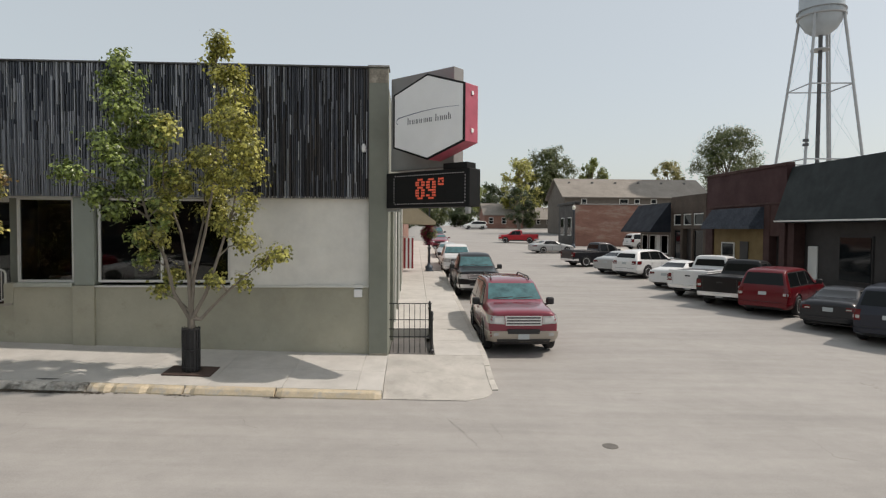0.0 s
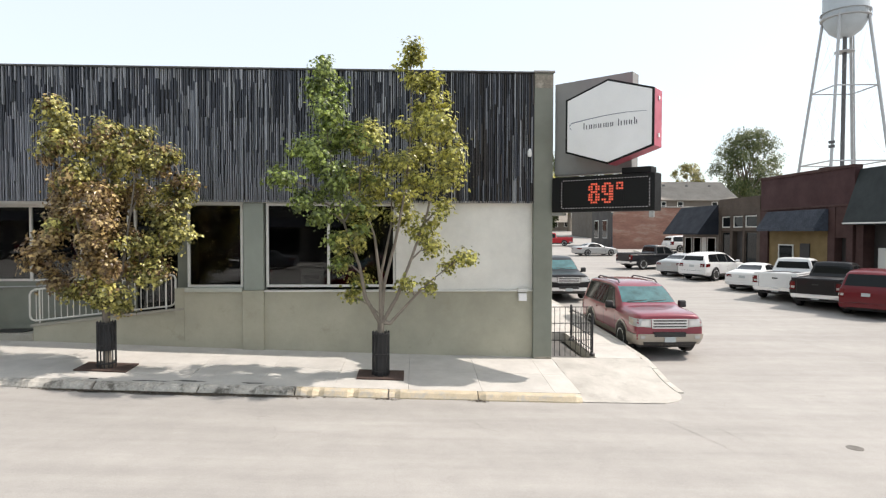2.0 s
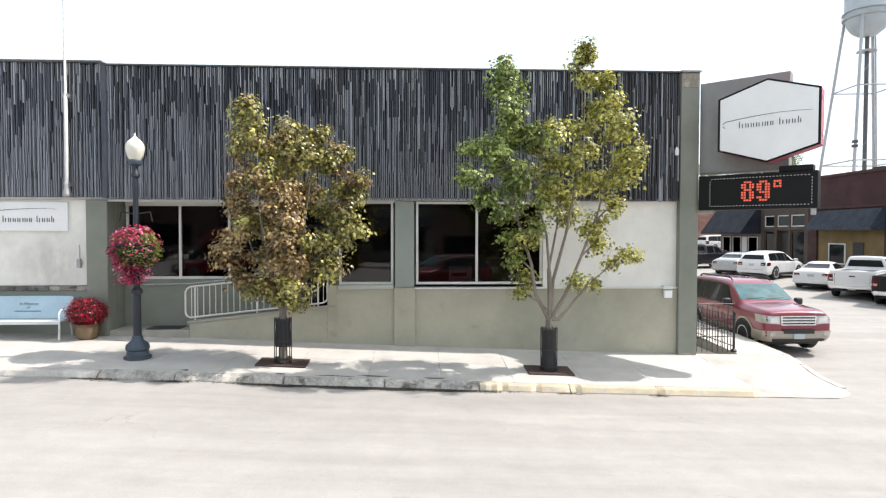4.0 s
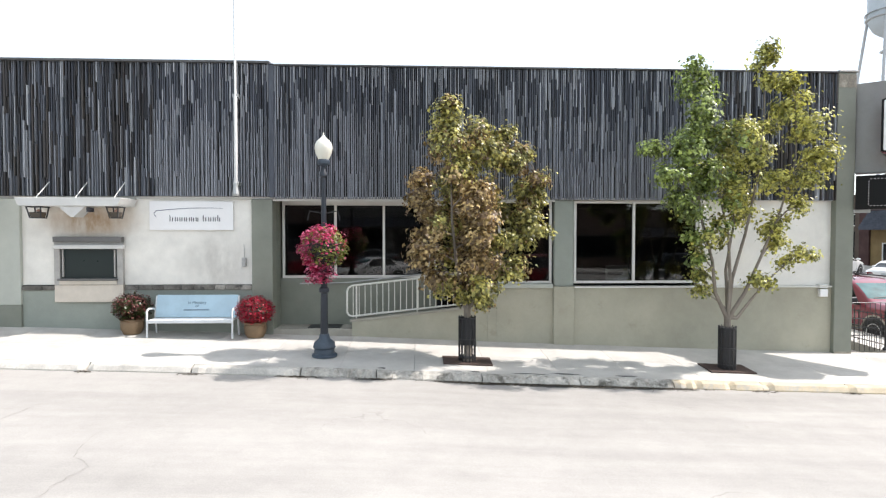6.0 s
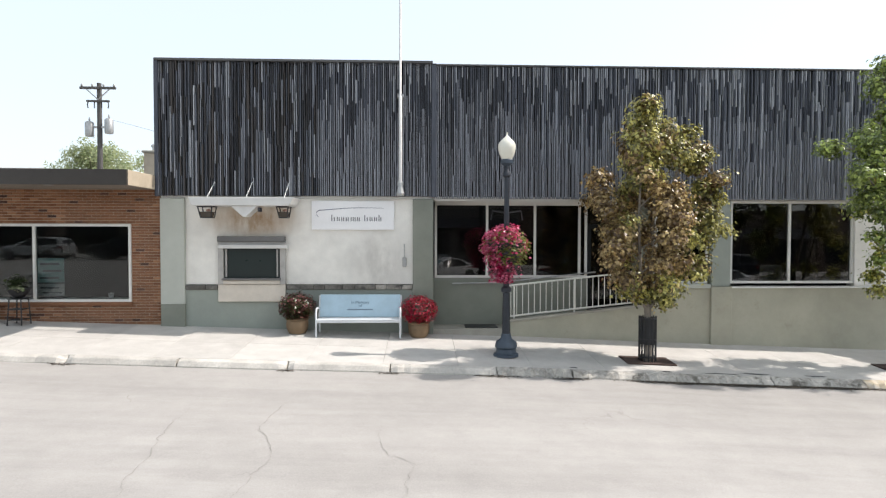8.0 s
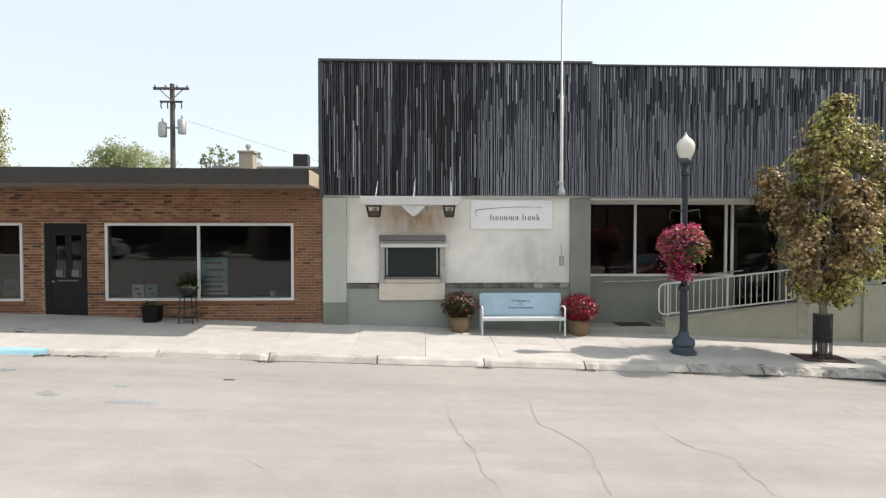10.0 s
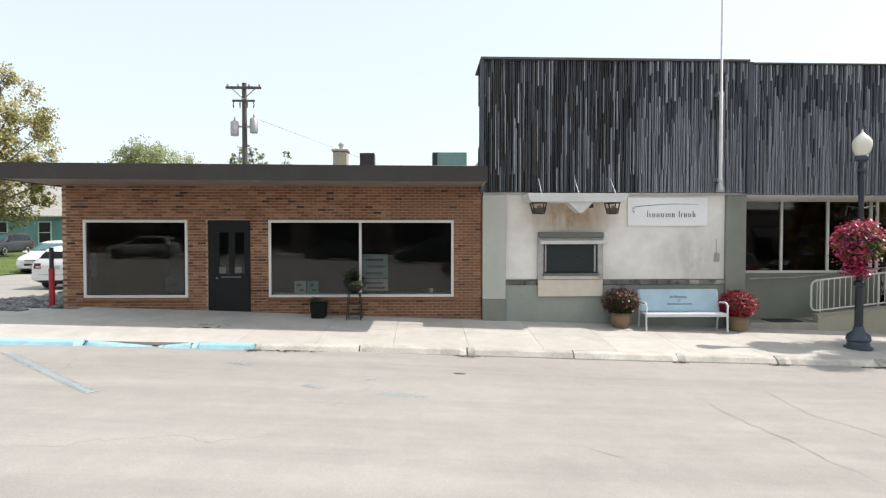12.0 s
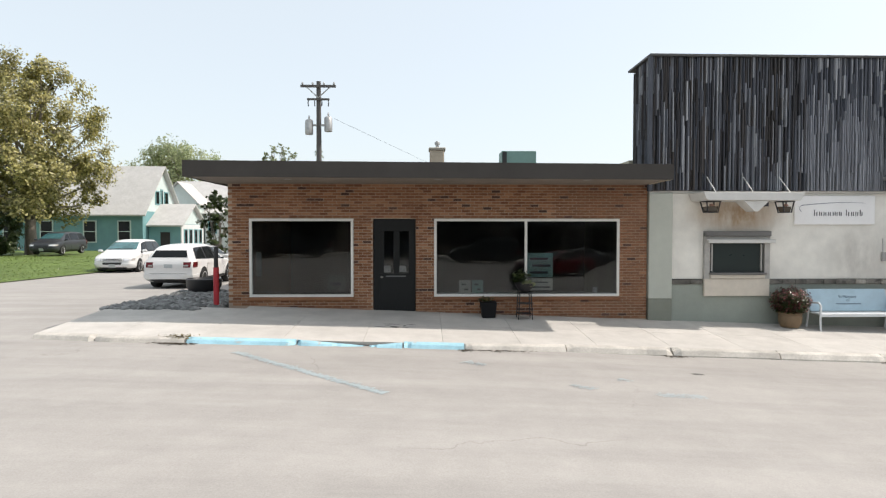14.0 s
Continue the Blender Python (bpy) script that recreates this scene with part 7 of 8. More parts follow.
# Near-black sheet; the shade below the awning is in its colour.
part("shopfront", box(FX + 0.785, FX + 0.798, 14.0, 33.89, -0.7, 3.79), DARK_FRONT, green_shop, "shopfront darkened to hold the shade under the awning")
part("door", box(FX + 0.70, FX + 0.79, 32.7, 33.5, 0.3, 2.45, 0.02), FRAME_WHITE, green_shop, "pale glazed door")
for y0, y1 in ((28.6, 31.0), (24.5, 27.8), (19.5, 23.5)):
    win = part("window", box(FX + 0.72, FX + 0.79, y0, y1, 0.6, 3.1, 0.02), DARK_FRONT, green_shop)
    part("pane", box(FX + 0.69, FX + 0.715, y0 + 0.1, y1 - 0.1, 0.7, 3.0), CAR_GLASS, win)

red_shop = site("shop", "dark red painted brick shop with a yellow front and shingled awning", "building", "shops on the side street", at=(27, 39, 0.4))
part("wall", box(FX + 0.5, 36, 34.55, 44.2, -0.6, 7.1), RED_BRICK, red_shop)
front_part(red_shop, "upper_wall", RED_BRICK, 34.55, 44.2, 4.95, 7.3, 0.0, 0.5)
front_part(red_shop, "cornice", RED_PILLAR, 34.55, 44.2, 7.3, 7.5, 0.08, 0.6, 0.02)
front_part(red_shop, "string_course", RED_PILLAR, 34.55, 44.2, 4.98, 5.12, 0.06, 0.06, 0.01)
for y0, y1 in ((34.56, 35.1), (36.1, 36.75), (43.2, 44.2)):
    front_part(red_shop, "pier", RED_PILLAR, y0, y1, -0.5, 4.95, 0.05, 0.55, 0.01)
front_part(red_shop, "upper_wall", RED_PILLAR, 35.1, 36.1, 3.0, 4.95, 0.0, 0.5)
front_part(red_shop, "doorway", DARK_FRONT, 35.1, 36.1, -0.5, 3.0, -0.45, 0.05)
front_part(red_shop, "shopfront", YELLOW_WALL, 36.75, 43.2, -0.4, 3.5, -0.1, 0.3, 0.0, "dull yellow shopfront")
front_part(red_shop, "upper_wall", RED_BRICK, 36.75, 43.2, 3.5, 4.95, -0.02, 0.3)
part("door", box(FX + 0.04, FX + 0.098, 38.6, 39.6, 0.1, 2.6, 0.01), DARK_FRONT, red_shop, "dark door")
shop_window(red_shop, 40.3, 42.0, 1.0, 2.5, -0.05, 1)
awn = shed_awning(red_shop, "awning", BLUE_AWN, 36.7, 43.05, 4.85, 3.45, 1.0, "grey blue shingled awning")
for k in range(9):
    u = k / 9
    x = FX - 0.13 - 0.86 * u
    part("shingle_course", box(x - 0.13, x, 36.72, 43.03, 4.86 - 1.28 * u - 0.13, 4.86 - 1.28 * u + 0.012), BLUE_AWN, awn)
part("chimney", box(FX + 1, FX + 1.6, 38.3, 39.2, 7.1, 7.75, 0.02), RED_PILLAR, red_shop)

brown_shop = site("shop", "brown boarded shop with tall windows and a transom row", "building", "shops on the side street", at=(27, 47, 0.5))
part("wall", box(FX + 0.4, 36, 44.25, 50.4, -0.4, 6.0), BROWN_WALL, brown_shop)
front_part(brown_shop, "upper_wall", BROWN_WALL, 44.25, 50.4, 4.75, 6.2, 0.0, 0.4)
for k in range(5):
    front_part(brown_shop, "board", BROWN_WALL, 44.25, 50.4, 4.8 + 0.27 * k, 5.04 + 0.27 * k, 0.03, 0.03, 0.005)
for y0, y1 in ((44.25, 44.7), (46.4, 46.7), (48.2, 48.6), (50.0, 50.4)):
    front_part(brown_shop, "pier", BROWN_WALL, y0, y1, -0.3, 4.75, 0.0, 0.4, 0.01)
for y0, y1 in ((44.7, 46.4), (46.7, 48.2), (48.6, 50.0)):
    shop_window(brown_shop, y0, y1, 3.75, 4.7, -0.1, 1)
front_part(brown_shop, "lintel", BROWN_WALL, 44.7, 50.0, 3.45, 3.75, -0.02, 0.3)
for y0, y1 in ((44.7, 46.4), (48.6, 50.0)):
    shop_window(brown_shop, y0, y1, 0.7, 3.4, -0.12, 1, BROWN_WALL)
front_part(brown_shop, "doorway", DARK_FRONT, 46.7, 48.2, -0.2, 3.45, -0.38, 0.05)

navy_shop = site("shop", "low shop with a broad navy shingled awning", "building", "shops on the side street", at=(27, 54, 0.8))
part("wall", box(FX, 34, 50.45, 57.3, -0.2, 5.3), TAUPE, navy_shop)
shed_awning(navy_shop, "awning", NAVY_AWN, 50.45, 57.6, 5.75, 3.15, 1.9, "navy shingled awning")
for y0, y1 in ((50.9, 52.4), (53.6, 55.0), (55.4, 56.8)):
    shop_window(navy_shop, y0, y1, 1.2, 2.9, 0.02, 1)
front_part(navy_shop, "door", FRAME_WHITE, 52.6, 53.4, 0.6, 2.9, 0.05, 0.06, 0.01, "pale door")

corner_shop = site("brick_building", "old faded red brick building with pale patches at the crossing", "building", "shops on the side street", at=(28, 76, 1.2))
part("side_wall", box(18.7, 40, 67.0, 67.4, 0.2, 6.2), OLD_BRICK, corner_shop)
part("front_wall", box(18.7, 19.1, 67.4, 75.2, 0.2, 6.3), DARK_FRONT, corner_shop)
part("roof", box(19.1, 40, 67.4, 75.2, 5.8, 6.0), ROOFING, corner_shop)
part("cornice", box(18.5, 19.1, 66.9, 75.3, 6.3, 6.6, 0.03), DARK_FRONT, corner_shop)
part("rear_wall", box(19.1, 40, 74.9, 75.2, 0.2, 5.78), OLD_BRICK, corner_shop)
part("coping", box(19.1, 40, 66.9, 67.45, 6.2, 6.32, 0.02), CAP_METAL, corner_shop)
for y in (68.9, 72.2):
    w = part("window", box(18.64, 18.698, y, y + 1.6, 2.6, 4.8, 0.01), FRAME_WHITE, corner_shop)
    part("pane", box(18.62, 18.638, y + 0.1, y + 1.5, 2.7, 4.7), CAR_GLASS, w)
part("bricked_window", box(25.0, 26.0, 66.96, 66.999, 3.2, 4.2), OLD_BRICK, corner_shop)


def gable_house(name, label, x0, x1, y0, y1, z0, eave, ridge, wall, roof_mat, along="x", over=0.4, group="houses", trim=None):
    """A house with a pitched roof; its ridge runs along x or y. Returns the thing."""
    ob = site(name, label, "house", group, at=((x0 + x1) / 2, (y0 + y1) / 2, z0))
    part("wall", box(x0, x1, y0, y1, z0 - 0.3, eave), wall, ob)
    if along == "x":
        m = (y0 + y1) / 2
        for a, b in ((x0, x0 + 0.2), (x1 - 0.2, x1)):
            part("gable", prism([(y0, eave + 0.002), (y1, eave + 0.002), (m, ridge - 0.12)], a, b, "x"), trim or wall, ob)
        rise = (ridge - eave) / (m - y0)
        for s, e in ((-1, y0 - over), (1, y1 + over)):
            low = eave - rise * over
            part("roof", prism([(e, low), (e, low + 0.14), (m, ridge + 0.14), (m, ridge)], x0 - over, x1 + over, "x"), roof_mat, ob)
    else:
        m = (x0 + x1) / 2
        for a, b in ((y0, y0 + 0.2), (y1 - 0.2, y1)):
            part("gable", prism([(x0, eave + 0.002), (x1, eave + 0.002), (m, ridge - 0.12)], a, b, "y"), trim or wall, ob)
        rise = (ridge - eave) / (m - x0)
        for e in (x0 - over, x1 + over):
            low = eave - rise * over
            part("roof", prism([(e, low), (e, low + 0.14), (m, ridge + 0.14), (m, ridge)], y0 - over, y1 + over, "y"), roof_mat, ob)
    return ob


def house_window(ob, x, y, z, w, h, face, trim=None):
    """A small framed window on a wall that faces -y or +x."""
    if face == "-y":
        win = part("window", ring_frame(x - w / 2, x + w / 2, z, z + h, 0.1, y - 0.06, y + 0.02), trim or FRAME_WHITE, ob)
        part("pane", box(x - w / 2 + 0.08, x + w / 2 - 0.08, y - 0.03, y - 0.02, z + 0.08, z + h - 0.08), CAR_GLASS, win)
        part("rail", box(x - w / 2 + 0.1, x + w / 2 - 0.1, y - 0.05, y - 0.035, z + h / 2 - 0.03, z + h / 2 + 0.03), trim or FRAME_WHITE, win)
    else:
        win = part("window", ring_yz(x + 0.02, y - w / 2, y + w / 2, z, z + h, 0.1), trim or FRAME_WHITE, ob)
        part("pane", box(x + 0.04, x + 0.05, y - w / 2 + 0.08, y + w / 2 - 0.08, z + 0.08, z + h - 0.08), CAR_GLASS, win)


flats = gable_house("apartment_building", "long two-storey taupe apartment building with grey shingled roof", 24.6, 48.8, 95.0, 107.0, 2.0, 8.8, 12.0, TAUPE, SHINGLE, "x", 0.5)
for x, w in ((27.8, 0.9), (34.4, 1.5), (36.6, 0.9), (39.4, 1.0), (45.2, 1.0)):
    house_window(flats, x, 95.0, 7.0, w, 1.4, "-y")
for k in range(6):
    part("roof_vent", box(26.2 + 4 * k, 26.6 + 4 * k, 99.2, 99.4, 11.2, 11.5, 0.02), ROOFING, flats)

for x0, x1, y0, y1, e, r, wall, words in ((15.5, 24, 128, 138, 6.5, 9.0, OLD_BRICK, "red brick house at the end of the street"), (28, 36, 150, 160, 6.0, 9.0, TAUPE, "brown house at the end of the street"), (-20, -8, 150, 162, 7.0, 10.0, OLD_BRICK, "brick house at the end of the street")):
    h = gable_house("house", words, x0, x1, y0, y1, gz(x0, y0), e, r, wall, SHINGLE, "x", 0.4, "far houses")
    for k in range(3):
        house_window(h, x0 + (x1 - x0) * (k + 0.5) / 3, y0, gz(x0, y0) + 1.0, 1.0, 1.4, "-y")

# shops beyond the bank on the same side
side_row = site("shop", "pale shop with a tan canvas awning beyond the bank", "building", "shops on the side street", at=(-6, 50, 0.6))
part("wall", box(-12, -0.64, 34.05, 75.0, 0.2, 6.0), OLD_BRICK, side_row)
part("awning", prism([(-0.63, 3.6), (-0.63, 5.0), (1.15, 3.7), (1.15, 3.55)], 30.5, 36.5), AWN_TAN, side_row, "tan canvas awning")
for k in range(6):
    part("pilaster", box(-0.638, -0.56, 16.4 + 2.6 * k, 16.9 + 2.6 * k, 0.2, 4.6, 0.01), FRAME_WHITE if k % 2 else GREEN_PILASTER, side_row)
FLAG_RED = surface("faded red cloth", (0.30, 0.04, 0.045), 0.9, stain=0.2)
banner = site("banner", "red and white striped cloth banner hanging by the shop door", "banner", at=(0.0, 27, 2.2))
for k in range(5):
    part("stripe", box(-0.45 + 0.09 * k, -0.365 + 0.09 * k, 27.0 + 0.01 * (k % 2), 27.02 + 0.01 * (k % 2), 1.5, 2.9), FLAG_RED if k % 2 == 0 else SIGN_WHITE, banner)
part("rod", tube([(-0.64, 27.01, 2.95), (0.05, 27.01, 2.95)], 0.015, 6), METAL_GREY, banner)

# ---- water tower ----
TANK = surface("pale silver blue tank paint", (0.42, 0.46, 0.49), 0.45, 0.1, grain=0.03, stain=0.12, stain_scale=0.3, bump=0.0)
STEEL_PALE = surface("pale grey tower steel", (0.40, 0.41, 0.42), 0.5, 0.1, stain=0.1)
PIPE_DARK = surface("dark riser pipe", (0.09, 0.09, 0.095), 0.6, stain=0.15)
TX, TY = 70.5, 100.0
tower = thing("water_tower", "tall silver water tower on four slender steel legs", "water tower", at=(TX, TY, gz(TX, TY)), turn=-50.0)
tower.scale = (1.115, 1.115, 1.115)
part("tank", lathe([(0.3, 31.3), (1.3, 31.5), (2.2, 32.2), (2.8, 33.2), (3.05, 34.2), (3.1, 34.9), (3.1, 41.0), (2.4, 42.8), (0.3, 43.8)], 32), TANK, tower, smooth_angle=40)
part("balcony", lathe([(3.1, 34.0), (3.42, 34.05), (3.42, 34.2), (3.1, 34.2)], 32), STEEL_PALE, tower, smooth_angle=30)
rail = part("balcony_rail", lathe([(3.38, 35.0), (3.42, 35.0), (3.42, 35.06), (3.38, 35.06)], 32), STEEL_PALE, tower)
for k in range(24):
    a = 2 * math.pi * k / 24
    part("baluster", tube([(3.40 * math.cos(a), 3.40 * math.sin(a), 34.2), (3.40 * math.cos(a), 3.40 * math.sin(a), 35.0)], 0.025, 4), STEEL_PALE, rail)
leg_at = lambda z: 3.08 + (34.2 - z) * 0.128
for k in range(4):
    c, s = math.cos(k * math.pi / 2), math.sin(k * math.pi / 2)
    part("leg", tube([(leg_at(z) * c, leg_at(z) * s, z) for z in (0, 12, 24, 34.3)], 0.22, 8), STEEL_PALE, tower, smooth_angle=60)
    c2, s2 = math.cos((k + 1) * math.pi / 2), math.sin((k + 1) * math.pi / 2)
    for z in (11.7, 23.2):
        part("strut", tube([(leg_at(z) * c, leg_at(z) * s, z), (leg_at(z) * c2, leg_at(z) * s2, z)], 0.11, 6), STEEL_PALE, tower)
    for z0, z1 in ((0.5, 11.5), (11.9, 23.0), (23.4, 33.8)):
        for p, q in ((z0, z1), (z1, z0)):
            part("tie_rod", tube([(leg_at(p) * c, leg_at(p) * s, p), (leg_at(q) * c2, leg_at(q) * s2, q)], 0.013, 4), STEEL_PALE, tower)
part("riser", tube([(0, 0, 0), (0, 0, 31.6)], 0.30, 12), PIPE_DARK, tower, smooth_angle=60)
part("ladder_cage", tube([(0.4, leg_at(0) * 0.96, 0), (0.4, leg_at(34) * 0.96, 34)], 0.14, 6), STEEL_PALE, tower)
part("platform", lathe([(0.3, 29.0), (1.4, 29.0), (1.4, 29.15), (0.3, 29.15)], 12), STEEL_PALE, tower)
for z in (13.6, 14.25):
    part("antenna", box(-0.4, 0.4, -leg_at(15) - 0.5, -leg_at(15) - 0.2, z, z + 0.4, 0.02), PIPE_DARK, tower)

# ---- houses and lawn beyond the shop ----
TEAL = surface("teal clapboard paint", (0.16, 0.325, 0.335), 0.7, grain=0.06, stain=0.15, stain_scale=0.8)
TEAL_TRIM = surface("pale mint trim", (0.56, 0.64, 0.62), 0.6, stain=0.1)
WHITE_SIDING = surface("white clapboard", (0.62, 0.63, 0.62), 0.7, stain=0.08)
PALE_ROOF = surface("pale grey shingles", (0.50, 0.49, 0.47), 0.85, grain=0.1, grain_scale=6, stain=0.1)
HZ = 1.0


def clapboards(ob, x0, x1, y, z0, z1, material):
    for k in range(int((z1 - z0) / 0.22)):
        part("clapboard", prism([(y - 0.045, z0 + 0.22 * k), (y - 0.012, z0 + 0.22 * (k + 1) - 0.012), (y, z0 + 0.22 * (k + 1) - 0.012), (y, z0 + 0.22 * k)], x0, x1, "x"), material, ob)


teal = gable_house("house", "teal clapboard house with pale roof and mint trim", -68.0, -53.7, 57.0, 65.0, HZ, 5.1, 9.6, TEAL, PALE_ROOF, "x", 0.45, trim=TEAL_TRIM)
clapboards(teal, -68.0, -53.7, 57.0, HZ, 5.0, TEAL)
for x in (-66.0, -62.6, -58.6, -55.4):
    house_window(teal, x, 56.95, 2.1, 1.25, 2.1, "-y", TEAL_TRIM)
for y in (60.0, 62.0):
    house_window(teal, -53.7, y, 5.8, 0.9, 1.4, "+x", TEAL)
house_window(teal, -53.7, 61.0, 5.8, 0.5, 1.6, "+x", TEAL)
wing = gable_house("house_wing", "low teal porch wing with a pale gabled roof", -53.6, -50.6, 58.0, 63.6, HZ, 3.9, 5.8, TEAL, PALE_ROOF, "x", 0.4, trim=TEAL_TRIM)
part("front_wall", box(-50.598, -50.5, 58.0, 63.6, HZ, 3.85), WHITE_SIDING, wing)
for y in (58.9, 60.1, 61.4, 62.6):
    house_window(wing, -50.5, y, 1.9, 0.8, 1.5, "+x", TEAL)
part("door", box(-52.5, -51.6, 57.94, 57.995, HZ, 3.1, 0.01), DARK_FRONT, wing, "dark porch door")
second = gable_house("house", "white house with mint gable behind the teal house", -62.5, -46.0, 84.0, 92.0, HZ, 7.2, 10.4, WHITE_SIDING, PALE_ROOF, "x", 0.4, trim=TEAL_TRIM)
part("porch_roof", prism([(81.0, 5.5), (81.0, 5.65), (83.99, 6.9), (83.99, 6.75)], -57.2, -46.2, "x"), PALE_ROOF, second)
part("porch_wall", box(-57.0, -46.4, 81.6, 83.99, HZ, 5.6), WHITE_SIDING, second)
for x in (-56.0, -52.5):
    house_window(second, x, 81.6, 2.9, 1.2, 1.7, "-y", TEAL)
dormer = gable_house("house_wing", "mint gabled wing of the white house", -62.4, -57.4, 80.0, 83.99, HZ, 7.1, 9.7, TEAL_TRIM, PALE_ROOF, "y", 0.4)
house_window(dormer, -59.2, 80.0, 5.2, 1.0, 1.4, "-y", TEAL)

GRASS = surface("mown grass", (0.11, 0.165, 0.035), 0.9, grain=0.35, grain_scale=30, stain=0.25, stain_scale=0.6, bump=0.8)


def ground_patch(name, corners, material, lift, label, category, steps=14):
    bm = bmesh.new()
    a, b, c, d = [Vector((*p, 0)) for p in corners]
    grid = []
    for i in range(steps + 1):
        row = []
        for j in range(steps + 1):
            p = a.lerp(b, i / steps).lerp(d.lerp(c, i / steps), j / steps)
            row.append(bm.verts.new((p.x, p.y, gz(p.x, p.y) + lift(p.x, p.y))))
        grid.append(row)
    for i in range(steps):
        for j in range(steps):
            bm.faces.new((grid[i][j], grid[i + 1][j], grid[i + 1][j + 1], grid[i][j + 1]))
    return setting(name, bm, material, label, category, 60)


rise = lambda x, y: 0.03 + 0.5 * smooth(23, 42, y) * smooth(-43, -48, x)
ground_patch("lawn", [(-90, 23.0), (-43.9, 24.2), (-43.9, 56.0), (-90, 56.0)], GRASS, rise, "sunlit mown green lawn", "lawn")
ground_patch("lawn", [(-40, 62.0), (-34, 62.0), (-34, 84.0), (-60, 84.0)], GRASS, lambda x, y: 0.05, "green lawn behind the cars", "lawn")
GRASS_BLADE = leaf_material("grass blades", (0.10, 0.16, 0.035), (0.17, 0.22, 0.06), 0.5)
rng = random.Random(77)
blades = [Vector((x, y, gz(x, y) + rise(x, y) + 0.03)) for x, y in ((rng.uniform(-56, -44.0), 24.4 + 18 * rng.random() ** 1.6) for _ in range(9000))]
tagged(foliage("grass", blades, 0.08, rng, GRASS_BLADE, None, "", (-50, 33, -30)), "mown grass blades on the lawn", "grass", "", "stuff")
WOOD_RAIL = surface("weathered rail wood", (0.26, 0.22, 0.17), 0.85, grain=0.2, stretch=(0.3, 1, 1))
rail_fence = site("rail_fence", "low weathered wooden rail fence on the lawn", "fence", at=(-55.5, 38, 1.3))
for k in range(5):
    x = -61.4 + 1.6 * k
    part("post", box(x - 0.08, x + 0.08, 37.92, 38.08, gz(x, 38) + 0.2, gz(x, 38) + 1.3, 0.01), WOOD_RAIL, rail_fence)
for z in (0.75, 1.05):
    part("rail", box(-61.7, -54.7, 37.97, 38.03, 1.0 + z - 0.06, 1.0 + z + 0.06, 0.01), WOOD_RAIL, rail_fence)

# ---- utility pole, roof things behind the shop ----
POLE_WOOD = surface("weathered pole wood", (0.10, 0.095, 0.09), 0.9, grain=0.2, grain_scale=20, stretch=(1, 1, 0.2))
PX, PY = -32.8, 33.0
upole = thing("utility_pole", "wooden utility pole with crossarm and two grey transformers", "utility pole", at=(PX, PY, gz(PX, PY)))
part("pole", tube([(0, 0, -0.2), (0, 0, 10.32)], [0.17, 0.12], 10), POLE_WOOD, upole, smooth_angle=60)
part("crossarm", box(-0.95, 0.95, -0.2, -0.08, 9.97, 10.10, 0.01), POLE_WOOD, upole)
part("crossarm", box(-0.60, 0.60, -0.2, -0.08, 9.28, 9.38, 0.01), POLE_WOOD, upole)
for s in (-1, 1):
    part("arm_brace", tube([(s * 0.62, -0.14, 9.98), (0, -0.14, 9.42)], 0.03, 5), METAL_GREY, upole)
for x in (-0.85, -0.3, 0.3, 0.85):
    part("insulator", lathe([(0.03, 10.10), (0.06, 10.15), (0.05, 10.22), (0.02, 10.26)], 8, at=(x, -0.14, 0)), METAL_GREY, upole)
    part("brace", tube([(x * 0.62, -0.14, 9.28), (x * 0.66, -0.14, 9.12), (x * 0.62, -0.14, 8.95)], 0.03, 5), BLACK_IRON, upole)
for s in (-1, 1):
    can = part("transformer", lathe([(0.02, 0), (0.2, 0.02), (0.22, 0.1), (0.22, 0.75), (0.16, 0.82), (0.05, 0.86)], 14, at=(s * 0.52, -0.05, 7.5 + 0.08 * s)), METAL_GREY, upole, "grey transformer can", smooth_angle=40)
    part("bracket", box(min(0, s * 0.4), max(0, s * 0.4), -0.06, 0.02, 7.9, 8.0), METAL_GREY, upole)
    part("bushing", lathe([(0.03, 0), (0.05, 0.1), (0.02, 0.22)], 8, at=(s * 0.52, -0.05, 8.34 + 0.08 * s)), METAL_GREY, can)
WIRE = surface("black cable", (0.03, 0.03, 0.03), 0.7, bump=0.0)
wires = thing("cable", "thin black overhead cable running to a far pole", "cable", at=(PX, PY, gz(PX, PY)))
part("wire", tube([(0.85, -0.14, 8.3), (7.5, 20, 7.6), (14.5, 40, 7.6), (21.5, 60, 8.8)], 0.008, 4), WIRE, wires)
pole2 = thing("utility_pole", "distant wooden utility pole with a crossarm", "utility pole", at=(-11.0, 93.0, 1.0))
part("pole", tube([(0, 0, 0), (0, 0, 10.1)], [0.18, 0.13], 8), POLE_WOOD, pole2)
part("crossarm", box(-1.2, 1.2, -0.1, 0.1, 9.7, 9.9), POLE_WOOD, pole2)

CHIMNEY_TAN = surface("pale tan brick", (0.42, 0.36, 0.28), 0.85, stain=0.2)
chimney = site("chimney", "pale brick chimney with a metal flue behind the shop roof", "chimney", at=(-26.5, 25.3, 4.56))
part("chimney_wall", box(-26.8, -26.22, 25.0, 25.58, 4.5, 6.5, 0.02), CHIMNEY_TAN, chimney)
part("cap", box(-26.86, -26.16, 24.94, 25.64, 6.5, 6.6, 0.02), RAMP, chimney)
part("flue", lathe([(0.07, 6.6), (0.07, 6.75), (0.11, 6.77), (0.11, 6.85), (0.02, 6.92)], 10, at=(-26.5, 25.3, 0)), METAL_GREY, chimney)
back_house = site("rear_building", "flat-roofed building behind the shop", "building", at=(-24, 40, 1.0))
